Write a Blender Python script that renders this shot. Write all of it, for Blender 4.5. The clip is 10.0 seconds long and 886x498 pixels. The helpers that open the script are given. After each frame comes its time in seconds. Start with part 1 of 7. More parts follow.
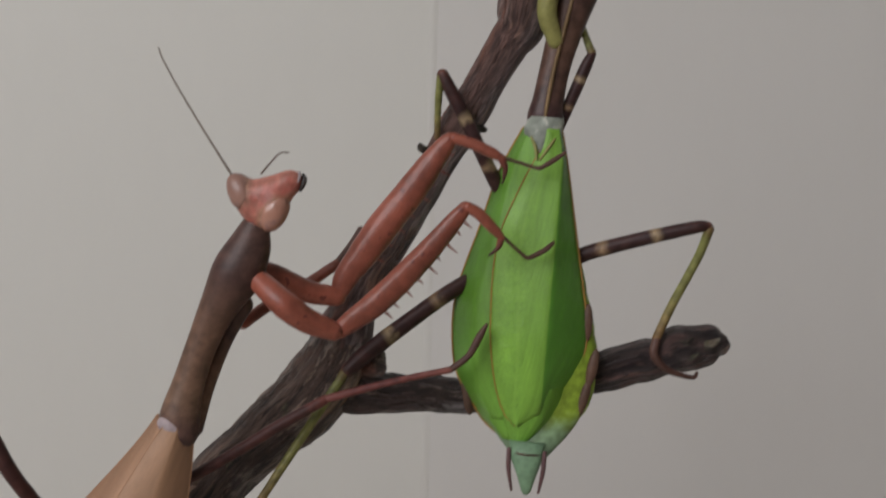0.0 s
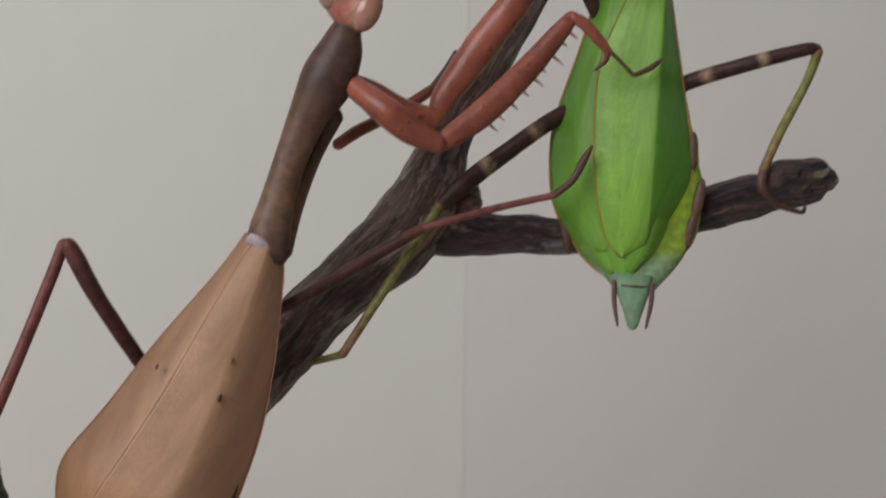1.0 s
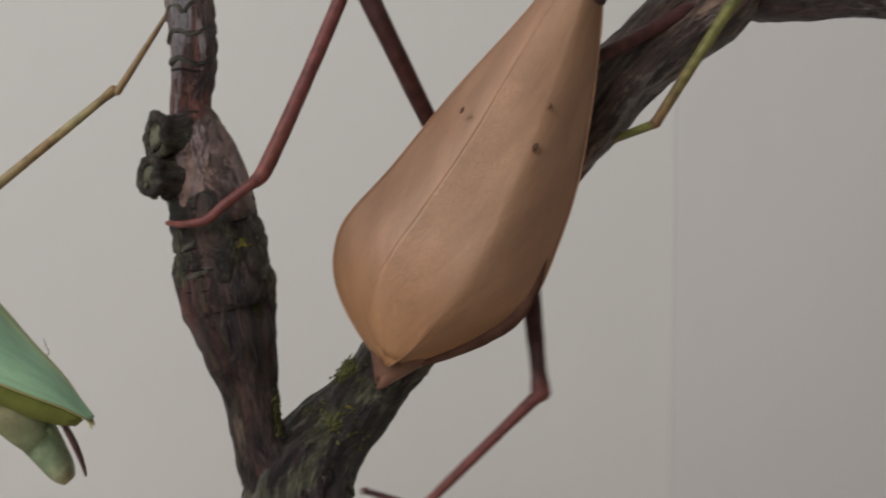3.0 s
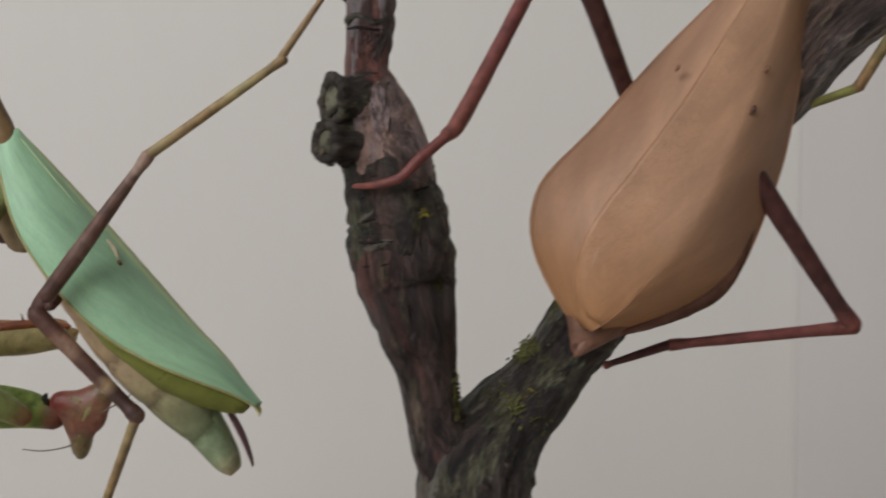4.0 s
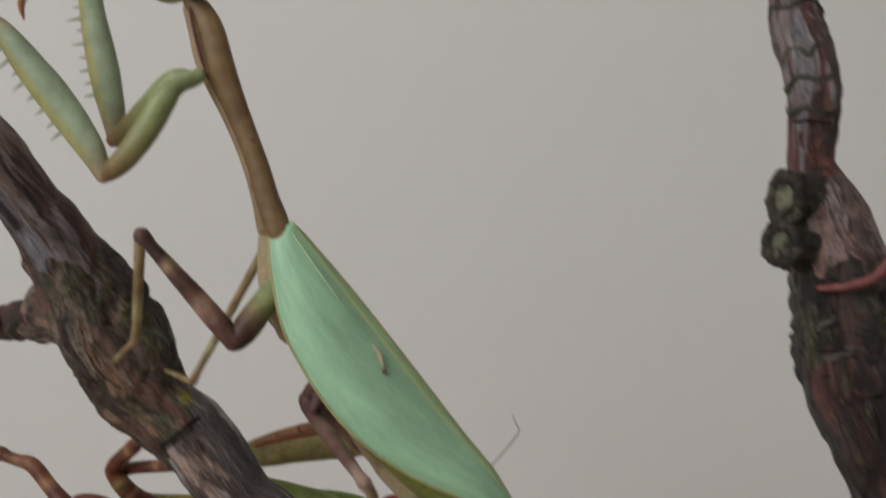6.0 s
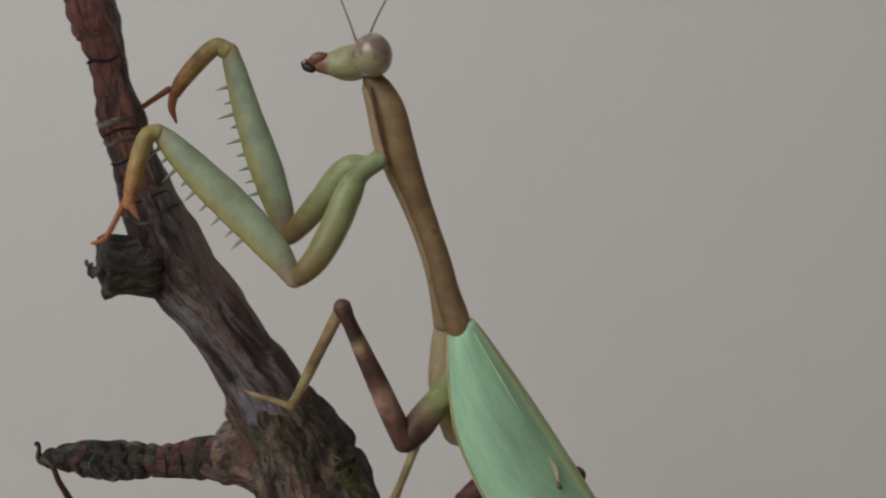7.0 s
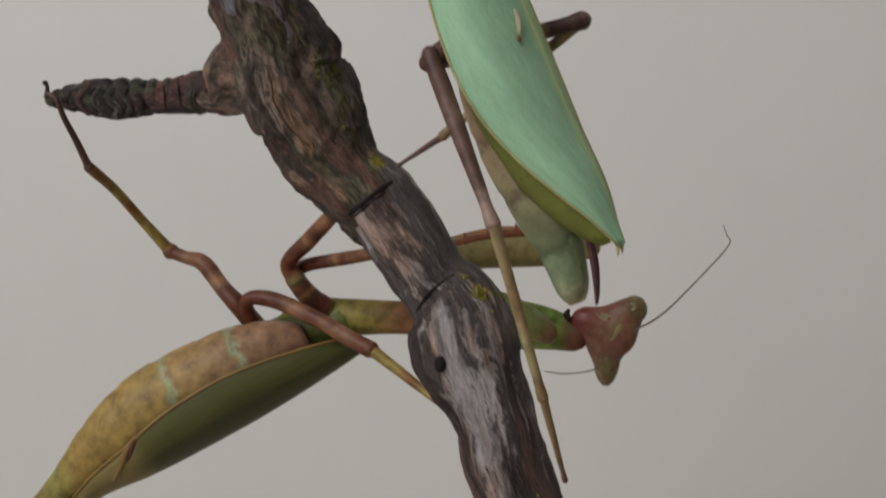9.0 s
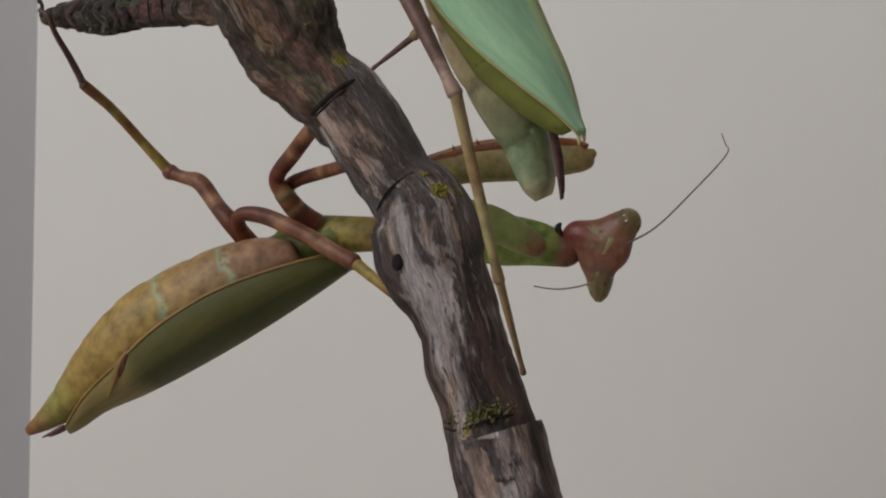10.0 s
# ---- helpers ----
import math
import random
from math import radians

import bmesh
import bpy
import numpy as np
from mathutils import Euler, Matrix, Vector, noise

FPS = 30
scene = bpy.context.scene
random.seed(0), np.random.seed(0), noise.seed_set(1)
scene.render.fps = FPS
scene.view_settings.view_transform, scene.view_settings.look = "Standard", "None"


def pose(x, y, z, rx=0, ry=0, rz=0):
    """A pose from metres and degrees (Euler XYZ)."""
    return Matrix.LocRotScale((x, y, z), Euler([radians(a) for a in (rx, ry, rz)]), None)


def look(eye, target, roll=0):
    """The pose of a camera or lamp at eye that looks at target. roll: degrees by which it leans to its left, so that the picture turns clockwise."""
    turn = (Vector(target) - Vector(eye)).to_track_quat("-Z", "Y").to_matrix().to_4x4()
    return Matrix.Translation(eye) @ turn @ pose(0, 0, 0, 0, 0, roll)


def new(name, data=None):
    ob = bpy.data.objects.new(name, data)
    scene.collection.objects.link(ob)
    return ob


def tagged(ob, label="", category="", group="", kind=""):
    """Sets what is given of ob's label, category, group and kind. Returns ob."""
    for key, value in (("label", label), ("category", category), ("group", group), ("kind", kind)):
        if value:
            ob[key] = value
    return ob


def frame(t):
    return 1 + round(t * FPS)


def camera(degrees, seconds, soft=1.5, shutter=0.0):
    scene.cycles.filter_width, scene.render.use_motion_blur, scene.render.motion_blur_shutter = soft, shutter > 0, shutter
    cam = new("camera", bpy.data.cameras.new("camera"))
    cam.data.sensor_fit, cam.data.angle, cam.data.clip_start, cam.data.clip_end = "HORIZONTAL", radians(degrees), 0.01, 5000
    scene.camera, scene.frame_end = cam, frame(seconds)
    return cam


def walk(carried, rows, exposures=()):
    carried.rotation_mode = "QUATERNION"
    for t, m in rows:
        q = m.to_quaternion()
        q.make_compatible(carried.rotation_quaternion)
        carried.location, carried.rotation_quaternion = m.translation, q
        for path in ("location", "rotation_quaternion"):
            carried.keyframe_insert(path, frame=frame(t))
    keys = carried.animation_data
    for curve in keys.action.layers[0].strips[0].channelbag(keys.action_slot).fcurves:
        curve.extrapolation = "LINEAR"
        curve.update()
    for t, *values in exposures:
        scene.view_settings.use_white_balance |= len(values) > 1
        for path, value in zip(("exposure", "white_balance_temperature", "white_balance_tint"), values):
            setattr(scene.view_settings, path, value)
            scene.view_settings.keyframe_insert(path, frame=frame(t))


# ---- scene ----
cam = camera(36.0, 10.0, soft=2.0, shutter=0.4)
PATH = [
    (0.0, (-0.00716, -0.18432, 0.01964), (-0.00865, -0.03491, 0.00639), 1.13),
    (0.5, (-0.01432, -0.18084, -0.00055), (-0.01482, -0.03096, -0.00664), 0.63),
    (1.0, (-0.02276, -0.17791, -0.01311), (-0.02160, -0.02800, -0.01820), 0.66),
    (1.5, (-0.02583, -0.17310, -0.02770), (-0.02823, -0.02312, -0.02866), 1.01),
    (1.7, (-0.02775, -0.16859, -0.03069), (-0.03141, -0.01864, -0.03178), 0.79),
    (2.0, (-0.03291, -0.16562, -0.03384), (-0.03654, -0.01569, -0.03657), 0.63),
    (2.5, (-0.03946, -0.15864, -0.03825), (-0.04637, -0.00886, -0.04252), 0.52),
    (2.7, (-0.04235, -0.15647, -0.04052), (-0.05059, -0.00673, -0.04376), 0.31),
    (3.8, (-0.05466, -0.14579, -0.04425), (-0.07223, 0.00314, -0.04779), 0.90),
    (4.0, (-0.05837, -0.14523, -0.04461), (-0.07614, 0.00365, -0.04902), 0.49),
    (4.5, (-0.06570, -0.14310, -0.04415), (-0.08656, 0.00534, -0.04987), -0.12),
    (5.0, (-0.07397, -0.14073, -0.04342), (-0.09638, 0.00742, -0.05030), -0.26),
    (5.5, (-0.08336, -0.14054, -0.04297), (-0.10736, 0.00747, -0.04688), -0.45),
    (6.0, (-0.09180, -0.14203, -0.03870), (-0.11755, 0.00486, -0.03828), -1.30),
    (6.2, (-0.09693, -0.14240, -0.03342), (-0.12235, 0.00523, -0.03221), -0.45),
    (7.3, (-0.12431, -0.13706, -0.02093), (-0.14427, 0.01160, -0.02215), -0.02),
    (7.5, (-0.12429, -0.13745, -0.02350), (-0.14356, 0.01130, -0.02411), 0.16),
    (8.0, (-0.12488, -0.13631, -0.03441), (-0.14492, 0.01235, -0.03487), 1.54),
    (8.5, (-0.11486, -0.13404, -0.05291), (-0.14421, 0.01306, -0.05125), 0.60),
    (9.0, (-0.10318, -0.13038, -0.06343), (-0.14252, 0.01436, -0.06232), 0.87),
    (9.5, (-0.09430, -0.12500, -0.07000), (-0.14124, 0.01746, -0.06881), 0.86),
    (10.0, (-0.08608, -0.12086, -0.07396), (-0.14190, 0.01836, -0.07197), 0.81),
]
walk(cam, [(t, look(e, g, r)) for t, e, g, r in PATH], exposures=[(0.0, 0.0), (1.0, 0.14), (1.8, 0.12), (2.7, 0.06), (4.0, 0.14), (5.0, 0.08), (5.6, 0.06), (6.1, -0.08), (7.5, -0.35), (8.2, -0.18), (9.0, -0.04), (10.0, -0.06)])

# ---- light: a window behind and to the left of the camera, in a closed room ----
CM = 0.01
world = bpy.data.worlds.new("sky")
scene.world = world
world.use_nodes = True
sky = world.node_tree.nodes.new("ShaderNodeTexSky")
sky.sky_type, sky.sun_disc = "NISHITA", False
sky.sun_elevation, sky.sun_rotation = radians(40), radians(200)
world.node_tree.links.new(sky.outputs[0], world.node_tree.nodes["Background"].inputs[0])
world.node_tree.nodes["Background"].inputs[1].default_value = 0.1

WALL_Y = 0.178
WIN_X, WIN_Y, WIN_Z = -0.70, -0.85, 0.55
win_light = bpy.data.lights.new("window_light", "AREA")
win_light.shape, win_light.size, win_light.size_y = "RECTANGLE", 0.9, 0.8
win_light.energy, win_light.color = 8.6, (1.0, 0.975, 0.985)
win_ob = new("window_light", win_light)
win_ob.matrix_world = look((WIN_X, WIN_Y + 0.02, WIN_Z), (WIN_X + 0.5, 0.15, WIN_Z - 0.5))

# ---- materials ----


def nodes_of(name):
    m = bpy.data.materials.new(name)
    m.use_nodes = True
    nt = m.node_tree
    return m, nt, nt.nodes["Principled BSDF"]


def link(nt, a, b):
    nt.links.new(a, b)


def add(nt, kind, **kw):
    n = nt.nodes.new(kind)
    for k, v in kw.items():
        n.inputs[k.replace("_", " ")].default_value = v
    return n


def ramp(nt, fac, stops):
    n = nt.nodes.new("ShaderNodeValToRGB")
    e = n.color_ramp.elements
    while len(e) < len(stops):
        e.new(0.5)
    for el, (p, c) in zip(e, stops):
        el.position, el.color = p, (*c, 1)
    link(nt, fac, n.inputs[0])
    return n.outputs[0]


def mixed(nt, fac, a, b, mode="MIX"):
    n = nt.nodes.new("ShaderNodeMix")
    n.data_type, n.blend_type = "RGBA", mode
    for sock, v in ((n.inputs[0], fac), (n.inputs[6], a), (n.inputs[7], b)):
        if isinstance(v, (int, float)):
            sock.default_value = v
        elif isinstance(v, tuple):
            sock.default_value = (*v, 1)
        else:
            link(nt, v, sock)
    return n.outputs[2]


def noise_of(nt, vec, scale, detail=4.0, rough=0.55, stretch=(1, 1, 1), distort=0.0):
    mp = nt.nodes.new("ShaderNodeMapping")
    mp.inputs["Scale"].default_value = stretch
    link(nt, vec, mp.inputs[0])
    n = add(nt, "ShaderNodeTexNoise", Scale=scale, Detail=detail, Roughness=rough, Distortion=distort)
    link(nt, mp.outputs[0], n.inputs["Vector"])
    return n.outputs["Fac"]


def attr(nt, name):
    n = nt.nodes.new("ShaderNodeAttribute")
    n.attribute_name = name
    return n


def bumped(nt, bsdf, height, strength, distance):
    b = add(nt, "ShaderNodeBump", Strength=strength, Distance=distance)
    link(nt, height, b.inputs["Height"])
    link(nt, b.outputs[0], bsdf.inputs["Normal"])


def bark(name, deep, mid, red, red_amt, pale, pale_amt, dark_amt=0.3, moss_amt=0.0, grain=0.16, shine=0.45, patch=1.15, flake=0.4):
    """Bark: long fibres and fissures, reddish young skin, peeling pale strips, dark crust, grey-green growth."""
    m, nt, b = nodes_of(name)
    vec = attr(nt, "bark").outputs["Vector"]
    wob = add(nt, "ShaderNodeTexNoise", Scale=1.3, Detail=3.0)
    link(nt, vec, wob.inputs["Vector"])
    warp = nt.nodes.new("ShaderNodeVectorMath")
    warp.operation = "MULTIPLY_ADD"
    link(nt, wob.outputs["Color"], warp.inputs[0])
    warp.inputs[1].default_value = (0.5, 0.5, 0.35)
    link(nt, vec, warp.inputs[2])
    w = warp.outputs[0]
    fibre = noise_of(nt, w, 5.5, 6, 0.62, (1, 1, grain))
    coarse = noise_of(nt, w, 1.9, 5, 0.6, (1, 1, 0.35))
    fine = noise_of(nt, vec, 13.0, 5, 0.7, (1, 1, 0.55))
    split = noise_of(nt, w, 2.6, 3, 0.5, (1, 1, 0.20))
    tones = []
    for scale, stretch in ((2.6, 0.55), (6.5, 0.7)):
        mp = nt.nodes.new("ShaderNodeMapping")
        mp.inputs["Scale"].default_value = (1, 1, stretch)
        ragged = nt.nodes.new("ShaderNodeVectorMath")
        ragged.operation = "MULTIPLY_ADD"
        jag = add(nt, "ShaderNodeTexNoise", Scale=scale * 2.2, Detail=4.0, Roughness=0.65)
        link(nt, w, jag.inputs["Vector"])
        link(nt, jag.outputs["Color"], ragged.inputs[0])
        ragged.inputs[1].default_value = (0.9 / scale,) * 3
        link(nt, w, ragged.inputs[2])
        link(nt, ragged.outputs[0], mp.inputs[0])
        cell = add(nt, "ShaderNodeTexVoronoi", Scale=scale)
        link(nt, mp.outputs[0], cell.inputs["Vector"])
        one = nt.nodes.new("ShaderNodeSeparateColor")
        link(nt, cell.outputs["Color"], one.inputs[0])
        tones.append(one.outputs[0])
    plate = mixed(nt, 0.5, tones[0], tones[1])
    both = mixed(nt, 0.32 * flake, mixed(nt, 0.45, fibre, coarse), plate)

    def above(fac, amt, soft=0.035, top=1.0):
        at = 0.70 - 0.32 * amt
        return ramp(nt, fac, [(at - soft, (0, 0, 0)), (at + soft, (top,) * 3)])

    c = ramp(nt, both, [(0.39, deep), (0.49, mid), (0.60, tuple(v * 1.8 for v in mid))])
    skin = mixed(nt, 0.16 * flake, noise_of(nt, w, 0.8, 4, 0.55, (1, 1, 0.16)), tones[0])
    c = mixed(nt, above(mixed(nt, 0.18, skin, fibre), red_amt, 0.05, 0.92), c, ramp(nt, both, [(0.38, tuple(v * 0.35 for v in red)), (0.5, red), (0.62, tuple(v * 1.5 for v in red))]))
    strip = noise_of(nt, w, patch, 6, 0.62, (1, 1, 0.20), 0.2)
    lifted = mixed(nt, 0.22 * flake, mixed(nt, 0.15, strip, fibre), plate)
    peel = above(lifted, pale_amt, 0.015 + 0.02 * (1 - flake), 0.92)
    rim = 0.70 - 0.32 * pale_amt
    # dark line paints the shade beneath the lifted edges of peeling strips
    under = ramp(nt, lifted, [(rim - 0.075, (0, 0, 0)), (rim - 0.04, (0.55, 0.55, 0.55)), (rim - 0.015, (0.55, 0.55, 0.55)), (rim, (0, 0, 0))])
    c = mixed(nt, under, c, tuple(v * 1.2 for v in deep))
    hue = mixed(nt, ramp(nt, noise_of(nt, w, 1.7, 4, 0.6, (1, 1, 0.4)), [(0.45, (0, 0, 0)), (0.58, (1, 1, 1))]), (0.97, 1.0, 1.03), (1.0, 0.80, 0.66))
    c = mixed(nt, peel, c, mixed(nt, 1.0, hue, ramp(nt, both, [(0.38, tuple(v * 0.28 for v in pale)), (0.47, tuple(v * 0.72 for v in pale)), (0.58, pale)]), "MULTIPLY"))
    burnt = noise_of(nt, w, 0.95, 6, 0.66, (1, 1, 0.55), 0.3)
    scorch = above(mixed(nt, 0.2 * flake, mixed(nt, 0.2, burnt, fine), tones[1]), dark_amt, 0.02, 0.88)
    c = mixed(nt, scorch, c, ramp(nt, fine, [(0.38, tuple(v * 0.6 for v in deep)), (0.62, tuple(v * 2.4 for v in deep))]))
    lich = noise_of(nt, w, 1.6, 7, 0.72, (1, 1, 0.8), 0.3)
    c = mixed(nt, above(lich, moss_amt, 0.03, 0.75), c, ramp(nt, fine, [(0.36, (0.035, 0.036, 0.02)), (0.64, (0.17, 0.17, 0.10))]))
    crack = ramp(nt, split, [(0.470, (0, 0, 0)), (0.492, (0.55, 0.55, 0.55)), (0.500, (0.55, 0.55, 0.55)), (0.522, (0, 0, 0))])
    where = ramp(nt, coarse, [(0.50, (0, 0, 0)), (0.60, (1, 1, 1))])
    crack = mixed(nt, 1.0, crack, where, "MULTIPLY")
    c = mixed(nt, crack, c, tuple(v * 0.6 for v in deep))
    c = mixed(nt, 0.5, c, ramp(nt, fine, [(0.38, (0.55, 0.55, 0.55)), (0.62, (1.4, 1.4, 1.4))]), "MULTIPLY")
    link(nt, c, b.inputs["Base Color"])
    link(nt, ramp(nt, coarse, [(0.35, (shine + 0.22,) * 3), (0.65, (shine - 0.06,) * 3)]), b.inputs["Roughness"])
    b.inputs["Specular IOR Level"].default_value = 0.42
    h = mixed(nt, 0.35, both, fine)
    h = mixed(nt, 1.0, h, mixed(nt, 1.0, crack, (0.35, 0.35, 0.35), "MULTIPLY"), "SUBTRACT")
    h = mixed(nt, 1.0, h, mixed(nt, 1.0, peel, (0.10, 0.10, 0.10), "MULTIPLY"), "ADD")
    bumped(nt, b, h, 1.0, 0.0022)
    return m


BARK = bark("node_bark", (0.026, 0.020, 0.016), (0.150, 0.106, 0.080), (0.20, 0.092, 0.066), 0.36, (0.40, 0.31, 0.235), 0.50, 0.56, 0.42, 0.4, 0.55)
BARK_LOW = bark("pale_peeling_bark", (0.026, 0.019, 0.018), (0.130, 0.082, 0.068), (0.175, 0.095, 0.076), 0.58, (0.62, 0.555, 0.535), 0.67, 0.53, 0.12, 0.12, 0.45, 0.60, 0.25)
BARK_MID = bark("purple_brown_bark", (0.020, 0.013, 0.013), (0.150, 0.100, 0.080), (0.185, 0.100, 0.075), 0.46, (0.40, 0.34, 0.30), 0.56, 0.42, 0.12, 0.10, 0.30)
BARK_FORK = bark("dark_mossy_bark", (0.010, 0.008, 0.008), (0.050, 0.036, 0.032), (0.075, 0.042, 0.036), 0.40, (0.23, 0.22, 0.19), 0.36, 0.52, 0.50, 0.5, 0.45, 1.6, 0.6)
BARK_DARK = bark("dark_bark", (0.016, 0.011, 0.012), (0.068, 0.047, 0.044), (0.13, 0.064, 0.056), 0.42, (0.34, 0.31, 0.31), 0.48, 0.42, 0.10, 0.12, 0.30)
BARK_KNOB = bark("blackened_bark", (0.014, 0.011, 0.010), (0.062, 0.050, 0.040), (0.08, 0.05, 0.04), 0.3, (0.24, 0.23, 0.18), 0.36, 0.46, 0.45, 0.7, 0.6)
BARK_RED = bark("young_red_bark", (0.022, 0.014, 0.013), (0.110, 0.058, 0.048), (0.21, 0.078, 0.060), 0.62, (0.34, 0.31, 0.31), 0.42, 0.48, 0.24, 0.5, 0.42)
BARK_TOP = bark("grey_and_red_bark", (0.024, 0.017, 0.016), (0.130, 0.080, 0.065), (0.19, 0.085, 0.062), 0.60, (0.40, 0.385, 0.415), 0.60, 0.40, 0.05, 0.14, 0.42, 0.7, 0.2)
BARK_SMOOTH = bark("smooth_red_brown_bark", (0.030, 0.017, 0.017), (0.125, 0.072, 0.062), (0.20, 0.080, 0.055), 0.55, (0.36, 0.27, 0.26), 0.46, 0.26, 0.0, 0.05, 0.30, 1.6, 0.05)
BARK_UPRIGHT = bark("red_streaked_dark_bark", (0.012, 0.009, 0.009), (0.064, 0.043, 0.038), (0.125, 0.054, 0.046), 0.50, (0.26, 0.25, 0.23), 0.40, 0.48, 0.40, 0.22, 0.42, 1.6, 0.5)
BARK_RINGED = bark("wrinkled_dark_bark", (0.008, 0.007, 0.007), (0.050, 0.043, 0.036), (0.085, 0.048, 0.040), 0.38, (0.24, 0.235, 0.195), 0.42, 0.50, 0.44, 2.4, 0.48, 1.6, 0.6)
BARK_PALE = bark("pale_pink_grey_bark", (0.045, 0.032, 0.029), (0.21, 0.14, 0.12), (0.25, 0.13, 0.09), 0.58, (0.44, 0.36, 0.36), 0.60, 0.36, 0.0, 1.6, 0.42, 0.7, 0.3)
BARK_ROOT = bark("tan_fibrous_bark", (0.03, 0.022, 0.018), (0.17, 0.11, 0.08), (0.22, 0.10, 0.075), 0.5, (0.46, 0.36, 0.28), 0.56, 0.38, 0.1, 0.10, 0.45, 1.8, 0.15)
BARK_TWIG = bark("crumpled_twig_bark", (0.014, 0.012, 0.011), (0.075, 0.066, 0.054), (0.16, 0.066, 0.055), 0.42, (0.26, 0.25, 0.21), 0.40, 0.50, 0.45, 2.5, 0.5)
BARK_RIDGE = bark("grey_green_ring_bark", (0.020, 0.018, 0.015), (0.105, 0.096, 0.076), (0.11, 0.07, 0.055), 0.3, (0.27, 0.265, 0.22), 0.35, 0.4, 0.4, 0.6)


def simple(name, col, var=0.32, rough=0.5, scale=900.0, bump=0.3, spots=None, spec=0.35, coat=0.0):
    """A skin of one colour with fine mottling; spots: (colour, threshold)."""
    m, nt, b = nodes_of(name)
    co = nt.nodes.new("ShaderNodeTexCoord").outputs["Object"]
    n1 = noise_of(nt, co, scale * 0.25, 3)
    n2 = noise_of(nt, co, scale * 1.6, 4)
    lo, hi = tuple(v * (1 - var) for v in col), tuple(min(1, v * (1 + var)) for v in col)
    c = mixed(nt, 0.35, ramp(nt, n1, [(0.35, lo), (0.65, hi)]), ramp(nt, n2, [(0.35, lo), (0.65, hi)]))
    if spots:
        c = mixed(nt, ramp(nt, n2, [(spots[1], (0, 0, 0)), (spots[1] + 0.10, (1, 1, 1))]), c, spots[0])
    link(nt, c, b.inputs["Base Color"])
    b.inputs["Roughness"].default_value = rough
    b.inputs["Specular IOR Level"].default_value = spec
    b.inputs["Coat Weight"].default_value = coat
    bumped(nt, b, n2, bump, 0.0003)
    return m


def banded(name, stops, rough=0.5, var=0.4, spec=0.32):
    """A limb whose colour changes from its upper to its lower end."""
    m, nt, b = nodes_of(name)
    al = attr(nt, "along")
    co = nt.nodes.new("ShaderNodeTexCoord").outputs["Object"]
    n = noise_of(nt, co, 700.0, 4)
    mth = nt.nodes.new("ShaderNodeMath")
    mth.operation = "MULTIPLY_ADD"
    link(nt, n, mth.inputs[0])
    mth.inputs[1].default_value = 0.08
    link(nt, al.outputs["Fac"], mth.inputs[2])
    sub = nt.nodes.new("ShaderNodeMath")
    sub.operation = "SUBTRACT"
    link(nt, mth.outputs[0], sub.inputs[0])
    sub.inputs[1].default_value = 0.04
    c = ramp(nt, sub.outputs[0], stops)
    g = ramp(nt, n, [(0.3, (1 - var,) * 3), (0.7, (1 + var,) * 3)])
    link(nt, mixed(nt, 1.0, c, g, "MULTIPLY"), b.inputs["Base Color"])
    b.inputs["Roughness"].default_value = rough
    b.inputs["Specular IOR Level"].default_value = spec
    bumped(nt, b, n, 0.2, 0.0002)
    return m


def two_tone(name, upper, lower, ends, at=0.0, rough=0.48, var=0.4):
    """A blade-like limb with one colour along its upper side, another below, a third at both ends."""
    m, nt, b = nodes_of(name)
    co = nt.nodes.new("ShaderNodeTexCoord").outputs["Object"]
    n = noise_of(nt, co, 500.0, 5, 0.65)
    sep = nt.nodes.new("ShaderNodeSeparateXYZ")
    link(nt, attr(nt, "bark").outputs["Vector"], sep.inputs[0])
    mth = nt.nodes.new("ShaderNodeMath")
    mth.operation = "MULTIPLY_ADD"
    link(nt, n, mth.inputs[0])
    mth.inputs[1].default_value = 0.25
    link(nt, sep.outputs[0], mth.inputs[2])
    c = ramp(nt, mth.outputs[0], [(0.0, lower), (1.0, upper)])
    r = c.node.color_ramp.elements
    r[0].position, r[1].position = max(0.0, 0.06 + at), 0.24 + at
    al = attr(nt, "along").outputs["Fac"]
    c = mixed(nt, ramp(nt, al, [(0.0, (0.9, 0.9, 0.9)), (0.22, (0, 0, 0)), (0.86, (0, 0, 0)), (1.0, (0.8, 0.8, 0.8))]), c, ends)
    g = ramp(nt, n, [(0.3, (1 - var,) * 3), (0.7, (1 + var,) * 3)])
    link(nt, mixed(nt, 1.0, c, g, "MULTIPLY"), b.inputs["Base Color"])
    b.inputs["Roughness"].default_value = rough
    b.inputs["Specular IOR Level"].default_value = 0.25
    bumped(nt, b, n, 0.4, 0.0002)
    return m


